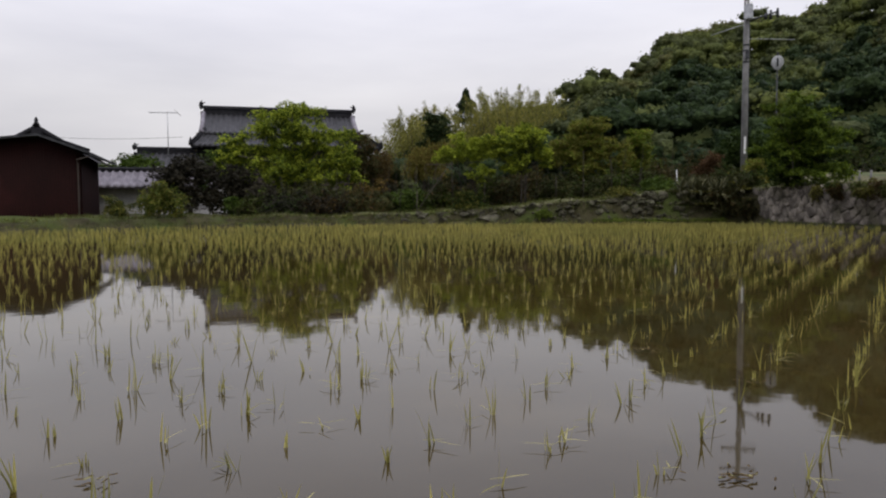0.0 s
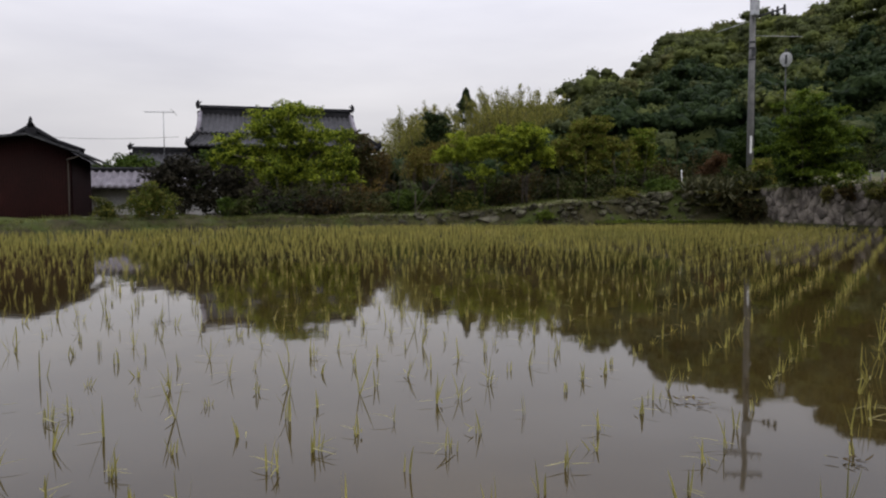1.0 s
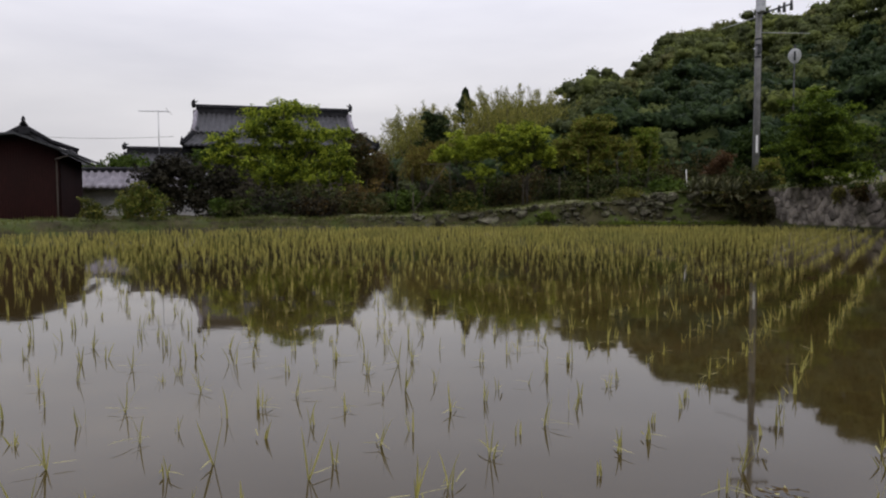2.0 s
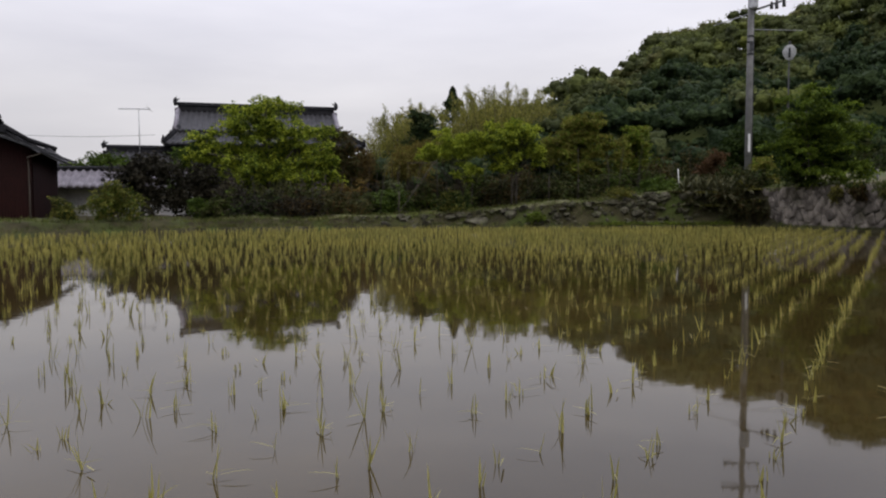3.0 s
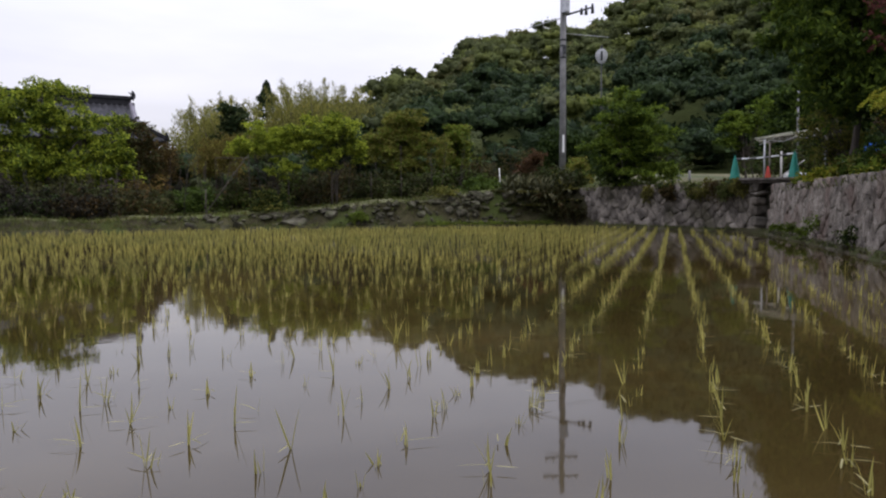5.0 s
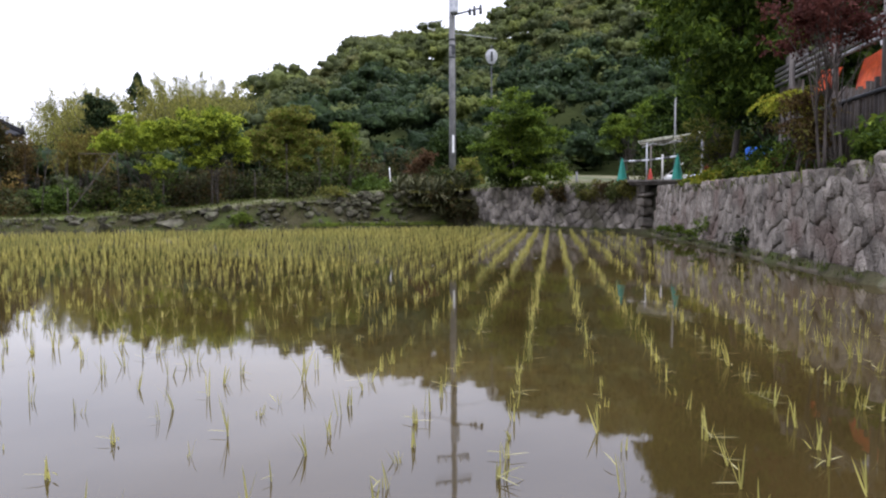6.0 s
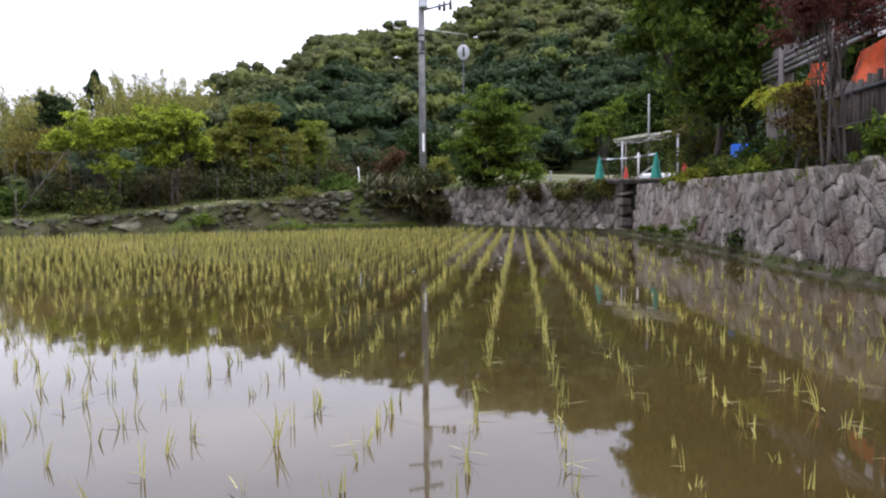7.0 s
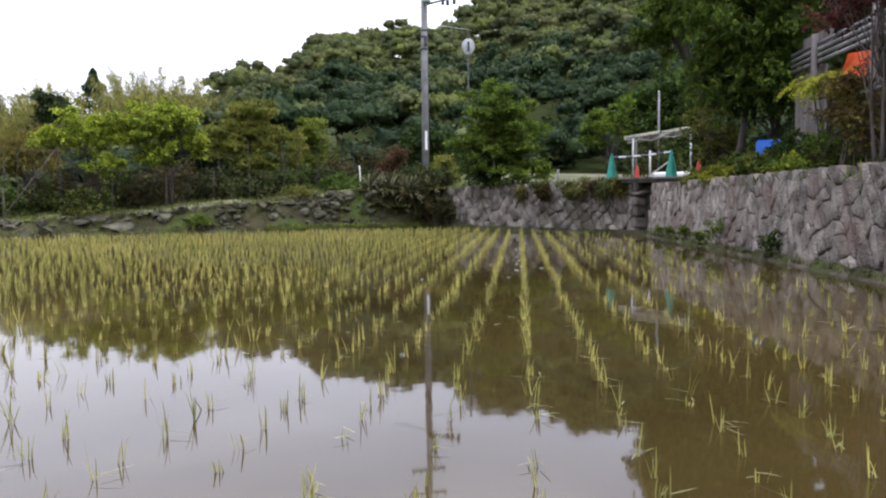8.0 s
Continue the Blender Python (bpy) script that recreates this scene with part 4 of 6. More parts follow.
def corrugated(p, q, z0, z1a, z1b, out, apex=None, pitch=0.09):
    """A wall of ribbed sheet from p to q; the top runs from z1a to z1b, over an apex at a share of the length if given."""
    p, q = np.asarray(p, float), np.asarray(q, float)
    n = int(np.linalg.norm(q - p) / pitch) * 4
    u = np.linspace(0, 1, n + 1)
    prof = 0.009 * np.clip(np.sin(u * n / 4 * 2 * np.pi) * 2, -1, 1)
    xy = p + (q - p) * u[:, None] + np.asarray(out) * prof[:, None]
    top = z1a + (z1b - z1a) * u if apex is None else np.interp(u, [0, apex[0], 1], [z1a, apex[1], z1b])
    v = np.concatenate([np.column_stack([xy, np.full(n + 1, z0)]), np.column_stack([xy, top])])
    back = v - np.array([*out, 0]) * 0.08
    k = np.arange(n)
    f = np.stack([k, k + 1, k + n + 2, k + n + 1], -1)
    m = len(v)
    cap = np.stack([k + n + 1, k + n + 2, k + n + 2 + m, k + n + 1 + m], -1)
    return mesh_of("wall", np.concatenate([v, back]), np.concatenate([f, f[:, ::-1] + m, cap]), [M_RED])


def red_shed():
    shed = thing("shed", "dark red corrugated sheet shed with a low gable roof", "shed")
    K = np.array([-11.25, 25.5])
    side = unit(np.array([-2.0, 5.2]))
    front = np.array([-side[1], side[0]]) * 1.0
    front = unit(np.array([-0.985, 0.06]))
    far = K + side * 5.6
    fl = K + front * 5.2
    bl = fl + side * 5.6
    out_f, out_s = np.array([front[1], -front[0]]), np.array([side[1], -side[0]])
    if out_f[1] > 0:
        out_f = -out_f
    piece("front_wall", corrugated(fl, K, 0.2, 2.74, 2.5, out_f, (0.78, 2.98)), shed)
    piece("side_wall", corrugated(K, far, 0.2, 2.5, 2.5, out_s), shed)
    piece("back_wall", corrugated(far, bl, 0.2, 2.5, 2.74, -out_f, (0.22, 2.98)), shed)
    piece("side_wall", corrugated(bl, fl, 0.2, 2.74, 2.74, -out_s), shed)
    r0 = K + front * 5.2 * 0.22 + out_f * 0.35
    r1 = far + front * 5.2 * 0.22 - out_f * 0.35
    for e0, e1, nm in ((K - front * 0.55 + out_f * 0.35, far - front * 0.55 - out_f * 0.35, "roof_sheet"), (fl + front * 0.5 + out_f * 0.35, bl + front * 0.5 - out_f * 0.35, "roof_sheet")):
        bm = bmesh.new()
        ze = 2.40 if e0[0] > -13 else 2.70
        q = [(*r0, 3.0), (*r1, 3.0), (*e1, ze), (*e0, ze)]
        lo_ = [bm.verts.new(p) for p in q]
        hi_ = [bm.verts.new((p[0], p[1], p[2] + 0.07)) for p in q]
        bm.faces.new(hi_)
        bm.faces.new(lo_[::-1])
        for i in range(4):
            bm.faces.new((lo_[i], lo_[(i + 1) % 4], hi_[(i + 1) % 4], hi_[i]))
        bmesh.ops.recalc_face_normals(bm, faces=bm.faces[:])
        part(nm, bm, M_DARKMETAL, shed)
    e0, e1 = K - front * 0.5 + out_f * 0.3, far - front * 0.5
    rod("gutter", (*e0, 2.37), (*e1, 2.34), 0.035, 0.035, M_DARKMETAL, shed)
    dp = K + out_f * 0.07 + front * 0.02
    piece("downpipe", tubes_mesh("downpipe", [(np.array([(*e0, 2.33), (*(dp + out_f * 0.05), 2.24), (*dp, 2.12), (*dp, 1.0), (*dp, 0.3)]), [0.024] * 5)], M_BOARD, 8), shed, "brown drainpipe")


def coping_wall():
    """Plastered boundary wall under its own tiled roof."""
    w = thing("boundary_wall", "plastered boundary wall capped with pale roof tiles", "wall")
    a, b = np.array([-17.5, 33.0]), np.array([-9.6, 34.2])
    d = unit(b - a)
    nf = np.array([d[1], -d[0]])
    part("plaster_face", wall_sheet(a, b, 0.3, 1.75, 0.35), M_PLASTER, w)
    for s in (1, -1):
        tiled_slope("tile_roof", [(*a, 2.38), (*b, 2.38), (*(b + nf * 0.85 * s), 1.62), (*(a + nf * 0.85 * s), 1.62)], M_TILE_PALE, w, 0.03)
    ridge((*a, 2.36), (*b, 2.36), w, 0.16, 0.2, 0)


def antenna():
    x, y = -15.75, 44.0
    a = thing("tv_antenna", "thin metal television antenna on a mast", "antenna", pose(x, y, 3.7))
    rod("mast", (0, 0, -0.2), (0, 0, 2.55), 0.028, 0.022, M_METAL, a)
    rod("boom", (-1.05, -0.1, 2.5), (0.6, 0.05, 2.47), 0.018, 0.018, M_METAL, a)
    for k in range(9):
        u = -1.0 + k * 0.19
        rod("element", (u, -0.28, 2.5), (u, 0.28, 2.5), 0.009, 0.009, M_METAL, a, sides=5)
    rod("reflector", (0.58, -0.4, 2.62), (0.62, 0.4, 2.36), 0.012, 0.012, M_METAL, a, sides=5)


main_house()
wing_house()
left_house()
red_shed()
coping_wall()
antenna()


def set_back(s, sz):
    """Moves a thing built close by to its true distance, along the line from the field's edge."""
    eye = Vector((0.487, 3.638, 0.668))
    return Matrix.Translation(eye) @ Matrix.Diagonal((s, s, sz, 1)) @ Matrix.Translation(-eye)


for far_thing, s, sz in (("farmhouse", 1.35, 1.285), ("farmhouse_wing", 1.34, 1.2), ("boundary_wall", 1.33, 1.25), ("tv_antenna", 1.3, 1.3), ("shed", 1.33, 1.31), ("tiled_house", 1.3, 1.3)):
    far_ob = bpy.data.objects[far_thing]
    far_ob.matrix_basis = set_back(s, sz) @ far_ob.matrix_basis


def cable():
    c = thing("power_cable", "thin cable slung between the houses", "cable")
    u = np.linspace(0, 1, 9)[:, None]
    line = np.array([-15.0, 44.3, 4.82]) * (1 - u) + np.array([-23.2, 43.9, 4.85]) * u - np.array([0, 0, 0.12]) * np.sin(np.pi * u)
    piece("wire", tubes_mesh("wire", [(line, np.full(9, 0.010))], M_DARKMETAL, 5), c)


cable()
bpy.data.objects["power_cable"].matrix_basis = set_back(1.3, 1.3)


# ---- utility poles, mirror post, stake ----
def utility_pole():
    x, y = 13.75, 35.1
    g = float(height(x, y)[0])
    p = thing("utility_pole", "tall grey concrete utility pole with transformer and arms", "utility pole", pose(x, y, g, 0, 0, -12))
    H = 12.2 - g
    rod("pole_shaft", (0, 0, -0.3), (0, 0, H), 0.15, 0.105, M_CONCRETE, p, sides=14)
    for z in (5.6, 6.1, 6.35):
        rod("band", (0, 0, z), (0, 0, z + 0.07), 0.138, 0.138, M_DARKMETAL, p, sides=12)
    z = 9.2 - g
    bm = bmesh.new()
    bmesh.ops.create_cone(bm, cap_ends=True, segments=16, radius1=0.185, radius2=0.185, depth=0.64, matrix=pose(0.03, -0.30, z))
    bmesh.ops.bevel(bm, geom=[e for e in bm.edges if abs(e.verts[0].co.z - e.verts[1].co.z) < 0.01], offset=0.03, segments=2, affect="EDGES")
    can = part("transformer", bm, M_METAL, p, "pale grey cylindrical transformer")
    for k in (-0.1, 0.1):
        rod("bushing", (0.03 + k, -0.30, z + 0.3), (0.03 + k, -0.30, z + 0.46), 0.035, 0.02, M_WHITE, can, sides=7)
    rod("arm", (0, 0, 8.85 - g), (1.3, 0, 9.23 - g), 0.045, 0.04, M_DARKMETAL, p)
    for u, s in ((0.8, 0.14), (1.0, 0.2), (1.28, 0.2)):
        zz = 8.85 - g + u * 0.25
        rod("insulator", (u, 0, zz - s), (u, 0, zz + s), 0.075, 0.05, M_DARKMETAL, p, sides=7)
    rod("street_arm", (0.1, 0, 8.10 - g), (2.05, 0.1, 7.98 - g), 0.014, 0.012, M_METAL, p)
    for zz, w in ((10.5, 0.75), (11.5, 0.8)):
        part("crossarm", beam((-w, 0.14, zz - g), (w, 0.14, zz - g), 0.08, 0.09, 0.01), M_DARKMETAL, p)
        for k in (-0.9, -0.45, 0.45, 0.9):
            rod("insulator", (k * w, 0.14, zz - g), (k * w, 0.14, zz - g + 0.22), 0.045, 0.03, M_WHITE, p, sides=7)
    rod("stay_bar", (-0.05, 0, 8.76 - g), (-1.42, 0.35, 8.42 - g), 0.02, 0.018, M_METAL, p)
    rod("cable", (0.155, 0.02, 0.9), (0.13, 0.02, 8.9 - g), 0.02, 0.02, M_DARKMETAL, p, sides=6)
    part("marking_plate", box((-0.045, -0.155, 3.0 - g), (0.045, -0.135, 3.75 - g), 0.004), M_WHITE, p, "white marking plate")
    part("junction_box", box((-0.05, -0.2, 7.2 - g), (0.09, -0.10, 7.55 - g), 0.01), M_DARKMETAL, p)


def disc_post():
    x, y = 12.33, 28.9
    g = float(height(x, y)[0])
    p = thing("disc_on_post", "pale oval disc with dark slot on a thin post", "post", pose(x, y, g, 0, 0, -20))
    rod("post", (0, 0.03, -0.2), (0, 0.03, 5.75 - g), 0.026, 0.02, M_DARKMETAL, p)
    n = 24
    bm = bmesh.new()
    th = [2 * math.pi * k / n for k in range(n)]
    front = [bm.verts.new((0.205 * math.cos(t), -0.03, 5.83 - g + 0.24 * math.sin(t) - 0.04 * (math.sin(t) < -0.8))) for t in th]
    back = [bm.verts.new((0.205 * math.cos(t), 0.02, 5.83 - g + 0.24 * math.sin(t))) for t in th]
    mid = bm.verts.new((0, -0.085, 5.83 - g))
    for i in range(n):
        bm.faces.new((front[i], front[(i + 1) % n], mid))
        bm.faces.new((back[i], back[(i + 1) % n], front[(i + 1) % n], front[i]))
    bm.faces.new(back[::-1])
    bmesh.ops.recalc_face_normals(bm, faces=bm.faces[:])
    part("disc", bm, M_GLASSY, p, smooth=False)
    part("slot", box((-0.035, -0.10, 5.66 - g), (0.03, -0.05, 5.96 - g), 0.01), M_DARKMETAL, p, "dark upright slot")
    part("cap", box((-0.03, -0.04, 6.06 - g), (0.03, 0.04, 6.18 - g), 0.008), M_DARKMETAL, p)


def stake(x, y, h, r, mat, label, lean=(0.0, 0.0), name="marker_stake"):
    g = float(height(x, y)[0])
    s = thing(name, label, "post", pose(x, y, g))
    rod("shaft", (0, 0, -0.2), (lean[0], lean[1], h), r, r * 0.9, mat, s)
    return s


utility_pole()
disc_post()
stake(10.0, 32.6, 0.92, 0.019, M_WHITE, "white plastic marker stake leaning in grass", (-0.07, 0))
for x, y, h in ((4.9, 32.6, 1.0), (3.6, 32.8, 0.9), (6.1, 32.9, 0.9), (1.9, 32.4, 1.0), (-0.9, 32.2, 0.9), (7.2, 33.2, 0.8)):
    stake(x, y, h, 0.022, M_BARK, "thin dark fence post below the trees", (0.02, 0), "fence_post")


def pole_frame():
    g = float(height(0.0, 31.2)[0])
    f = thing("drying_frame", "leaning wooden poles tied into a drying frame", "frame", pose(0, 31.2, g))
    rod("leaning_pole", (-0.95, -0.15, -0.15), (0.5, 0, 2.42 - g), 0.016, 0.013, M_BARK, f)
    rod("upright", (0.6, 0.05, -0.15), (0.55, 0.05, 2.5 - g), 0.015, 0.013, M_TWIG, f)
    rod("crossbar", (-0.5, 0.05, 2.36 - g), (0.62, 0.05, 2.36 - g), 0.012, 0.012, M_BARK, f)
    rod("crossbar", (-0.35, 0.0, 1.85 - g), (0.1, 0.0, 1.75 - g), 0.011, 0.011, M_BARK, f)


pole_frame()

# ---- trees round the field ----
G = lambda x, y: float(height(x, y)[0])


def nandina(x, y, z, top_z):
    """Bare canes carrying a head of arching feathery fronds."""
    rng = np.random.default_rng(104)
    h = top_z - z
    top = thing("nandina", "yellow-leaved nandina with bare stems", "bush", pose(x, y, z))
    pts, nrm = [], []
    for k in range(7):
        head = np.array([rng.normal() * 0.16, rng.normal() * 0.16, h * rng.uniform(0.8, 1.0)])
        u = np.linspace(0, 1, 5)[:, None]
        cane = (np.array([rng.normal() * 0.06, rng.normal() * 0.06, -0.1]) * (1 - u) + head * u, 0.014 * (1 - 0.4 * u[:, 0]))
        piece("cane", tubes_mesh("cane", [cane], M_BARK, 6), top)
        for _ in range(10):
            th, rise = rng.uniform(0, 2 * np.pi), rng.uniform(0.1, 0.9)
            w = np.linspace(0.15, 1, 16)
            reach = rng.uniform(0.26, 0.44)
            line = head + np.stack([np.cos(th) * reach * w, np.sin(th) * reach * w, reach * (rise * w - 0.75 * w**2)], -1)
            across = np.array([-np.sin(th), np.cos(th), 0])
            for sgn in (-1, 1):
                pts.append(line + across * (sgn * 0.045 * (1.2 - w))[:, None] + rng.normal(size=(16, 3)) * 0.008)
                nrm.append(np.tile((0.25 * np.cos(th), 0.25 * np.sin(th), 1.0), (16, 1)))
    v, f = leaves(rng, np.concatenate(pts), np.concatenate(nrm), 0.062, 0.3, 0.35, 0.4)
    piece("fronds", mesh_of("fronds", v, f, [L_YELLOW, L_LIME], (rng.random(len(f)) < 0.3).astype(int)), top)


tree("tree", "large spring-green tree in front of the farmhouse", (-7.9, 39.0, 0.4), (-7.5, 39.0, 4.5), (2.3, 1.8, 2.0), L_LIME, 44000, 0.13, 290, 0.2, 0.2, seed=61, alt=L_GREEN, limbs=24, squash=0.55, under=-0.95, mix=0.36, more=(((-5.3, 38.8, 3.3), (1.6, 1.4, 1.7)), ((-10.2, 38.8, 3.2), (1.7, 1.4, 1.5)), ((-7.6, 38.5, 2.3), (3.5, 1.6, 1.3)), ((-4.9, 38.6, 2.4), (1.5, 1.2, 1.2))))
tree("tree", "spreading green tree beside the farmhouse", (-10.9, 39.4, 0.4), (-11.0, 39.4, 2.4), (1.7, 1.4, 1.7), L_GREEN, 7500, 0.12, 40, 0.22, 0.12, seed=62, alt=L_DARK)
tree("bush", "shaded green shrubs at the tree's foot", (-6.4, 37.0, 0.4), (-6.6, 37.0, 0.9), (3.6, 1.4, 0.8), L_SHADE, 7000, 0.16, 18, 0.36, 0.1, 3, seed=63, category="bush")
tree("bush", "dusky purple-leaved bush by the boundary wall", (-10.8, 33.2, 0.42), (-10.75, 32.4, 1.55), (1.75, 1.2, 1.5), L_PURPLE, 9000, 0.13, 18, 0.36, 0.08, 3, seed=64, category="bush")
tree("bush", "dark shrub before the boundary wall", (-8.6, 33.0, 0.42), (-8.4, 32.4, 1.3), (2.0, 1.0, 1.2), L_PURPLE, 7000, 0.13, 14, 0.36, 0.08, 3, seed=65, category="bush")
tree("bush", "rounded olive-green bush on the field edge", (-9.75, 27.8, 0.35), (-9.7, 27.8, 0.85), (1.15, 0.9, 0.8), L_OLIVE, 8500, 0.07, 40, 0.28, 0.05, 4, seed=66, category="bush", alt=L_GREEN, mix=0.5)
tree("bush", "small round green bush by the shed", (-11.25, 27.6, 0.35), (-11.2, 27.6, 0.72), (0.66, 0.6, 0.5), L_OLIVE, 3200, 0.065, 24, 0.28, 0.03, 3, seed=67, category="bush", alt=L_DARK, mix=0.5)
tree("tree", "distant green trees between the roofs", (-22.0, 54.0, 0.4), (-22.0, 54.0, 3.4), (2.6, 2.0, 1.5), L_GREEN, 3500, 0.25, 24, 0.3, 0.12, seed=76)
tree("tree", "bright lime-green young tree on the bank", (3.45, 32.0, G(3.45, 32)), (3.55, 32.0, 3.4), (1.1, 1.0, 0.85), L_LIME, 27000, 0.085, 150, 0.25, 0.055, 2, seed=68, alt=L_GREEN, limbs=14, squash=0.5, bark=M_TWIG, under=-0.9, more=(((4.15, 32.1, 2.75), (0.8, 0.8, 0.7)), ((2.75, 31.9, 2.95), (1.0, 0.8, 0.7)), ((3.1, 31.9, 2.35), (1.1, 0.8, 0.45)), ((2.6, 32.2, 3.6), (0.7, 0.7, 0.4)), ((2.0, 32.1, 3.05), (0.75, 0.7, 0.6))), mix=0.28)
tree("tree", "lime-green tree with pale hanging foliage", (1.5, 32.5, G(1.5, 32.5)), (1.3, 32.35, 2.95), (1.0, 0.9, 0.75), L_LIME, 14000, 0.085, 80, 0.24, 0.05, 3, seed=69, alt=L_MID, squash=0.5, under=-0.9, more=(((0.5, 32.55, 2.8), (0.85, 0.7, 0.42)), ((1.75, 31.95, 2.1), (0.7, 0.6, 0.48)), ((0.85, 32.35, 3.45), (0.6, 0.6, 0.32))), bark=M_TWIG, mix=0.25)
tree("tree", "olive-brown tree with soft drooping foliage", (6.9, 36.0, G(6.9, 36)), (6.9, 35.9, 4.0), (1.55, 1.2, 0.95), L_OLIVE, 29000, 0.1, 140, 0.25, 0.07, 3, seed=70, alt=L_MID, limbs=12, under=-0.9, squash=0.5, mix=0.3, bark=M_TWIG, more=(((6.3, 35.8, 3.2), (1.7, 1.1, 1.0)), ((8.0, 35.7, 3.1), (1.15, 0.9, 0.95)), ((7.0, 35.6, 2.15), (2.0, 1.0, 0.7))))
tree("tree", "green tree edged with fresh shoots", (9.3, 36.8, G(9.3, 36.8)), (9.45, 36.8, 3.4), (0.95, 0.9, 1.15), L_MID, 12000, 0.095, 70, 0.28, 0.07, 2, seed=71, alt=L_OLIVE, under=-0.8, squash=0.6, more=(((9.9, 36.7, 2.7), (0.9, 0.8, 0.7)), ((9.0, 36.7, 2.2), (1.2, 0.8, 0.7))), mix=0.3)
tree("tree", "brownish feathery bamboo clump", (-0.9, 43.0, 0.6), (-0.9, 43.0, 2.9), (1.7, 1.2, 1.7), L_BROWN, 8000, 0.16, 40, 0.28, 0.08, 4, slim=0.25, seed=72, droop=0.8, category="bamboo", alt=L_OLIVE, mix=0.5)
tree("tree", "brown-leaved shrub tree behind the bank", (-3.2, 42.0, 0.5), (-3.2, 42.0, 2.6), (1.25, 1.0, 1.6), L_RUST, 5200, 0.10, 26, 0.34, 0.07, 5, slim=0.35, seed=73, droop=0.6, alt=L_BROWN)
tree("tree", "dark undergrowth trees behind the bank", (-5.2, 41.0, 0.5), (-4.4, 41.0, 2.9), (1.5, 1.3, 2.0), L_SHADE, 8000, 0.13, 36, 0.3, 0.09, 3, seed=74, alt=L_RUST, mix=0.35, under=-0.9)
tree("bush", "low round green bush under the trees", (1.1, 30.9, G(1.1, 30.9)), (1.1, 31.0, 0.8), (1.0, 0.7, 0.62), L_DARK, 5200, 0.08, 34, 0.27, 0.03, 4, alt=L_OLIVE, seed=75, category="bush")
# undergrowth, mostly L_SHADE: shade below the trees painted into the leaves
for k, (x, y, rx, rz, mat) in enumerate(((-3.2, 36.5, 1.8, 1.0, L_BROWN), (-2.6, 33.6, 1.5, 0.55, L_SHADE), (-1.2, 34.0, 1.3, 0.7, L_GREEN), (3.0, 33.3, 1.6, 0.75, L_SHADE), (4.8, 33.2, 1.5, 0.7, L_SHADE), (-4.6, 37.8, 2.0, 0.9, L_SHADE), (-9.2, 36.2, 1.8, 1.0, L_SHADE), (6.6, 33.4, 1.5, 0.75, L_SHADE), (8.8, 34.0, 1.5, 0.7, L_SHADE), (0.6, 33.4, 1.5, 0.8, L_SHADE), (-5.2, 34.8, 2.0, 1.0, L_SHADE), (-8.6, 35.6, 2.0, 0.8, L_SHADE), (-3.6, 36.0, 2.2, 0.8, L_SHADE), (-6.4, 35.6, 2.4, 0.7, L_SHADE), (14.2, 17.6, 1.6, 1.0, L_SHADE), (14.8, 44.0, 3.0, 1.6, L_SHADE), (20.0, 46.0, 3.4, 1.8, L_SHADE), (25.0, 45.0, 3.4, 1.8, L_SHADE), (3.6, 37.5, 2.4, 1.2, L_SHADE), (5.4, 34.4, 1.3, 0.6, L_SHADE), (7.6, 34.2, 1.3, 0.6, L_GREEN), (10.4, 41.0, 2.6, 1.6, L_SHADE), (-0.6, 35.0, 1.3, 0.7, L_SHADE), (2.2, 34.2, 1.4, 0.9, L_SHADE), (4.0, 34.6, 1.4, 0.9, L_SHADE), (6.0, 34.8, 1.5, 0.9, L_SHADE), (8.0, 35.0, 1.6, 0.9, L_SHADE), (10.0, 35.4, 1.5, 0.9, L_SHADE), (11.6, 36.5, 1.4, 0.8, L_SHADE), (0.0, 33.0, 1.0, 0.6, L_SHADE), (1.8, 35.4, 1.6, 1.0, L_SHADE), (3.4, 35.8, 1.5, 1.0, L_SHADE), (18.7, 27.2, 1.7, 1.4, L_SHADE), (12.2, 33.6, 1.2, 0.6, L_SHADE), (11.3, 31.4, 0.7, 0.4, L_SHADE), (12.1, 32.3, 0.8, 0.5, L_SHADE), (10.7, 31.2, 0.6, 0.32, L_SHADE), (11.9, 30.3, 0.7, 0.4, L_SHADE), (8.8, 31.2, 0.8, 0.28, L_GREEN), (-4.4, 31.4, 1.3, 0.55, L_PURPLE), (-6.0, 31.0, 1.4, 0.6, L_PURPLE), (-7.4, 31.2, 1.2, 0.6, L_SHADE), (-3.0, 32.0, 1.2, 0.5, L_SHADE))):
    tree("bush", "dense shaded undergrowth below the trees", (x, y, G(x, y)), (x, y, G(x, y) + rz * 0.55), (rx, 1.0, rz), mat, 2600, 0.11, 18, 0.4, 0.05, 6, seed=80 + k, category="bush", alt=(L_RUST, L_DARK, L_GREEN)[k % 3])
tree("tree", "dense layered green tree above the stone wall", (12.3, 27.2, 1.3), (12.05, 26.95, 3.6), (1.35, 1.1, 0.95), L_MID, 27000, 0.09, 130, 0.22, 0.09, 2, seed=90, alt=L_GREEN, limbs=14, squash=0.32, under=-0.9, mix=0.4, more=(((12.2, 26.9, 2.75), (2.05, 1.3, 0.85)), ((12.35, 26.5, 1.85), (1.9, 0.9, 0.6)), ((11.65, 27.1, 3.05), (0.75, 0.7, 0.65)), ((12.9, 26.6, 3.2), (0.6, 0.6, 0.5))))
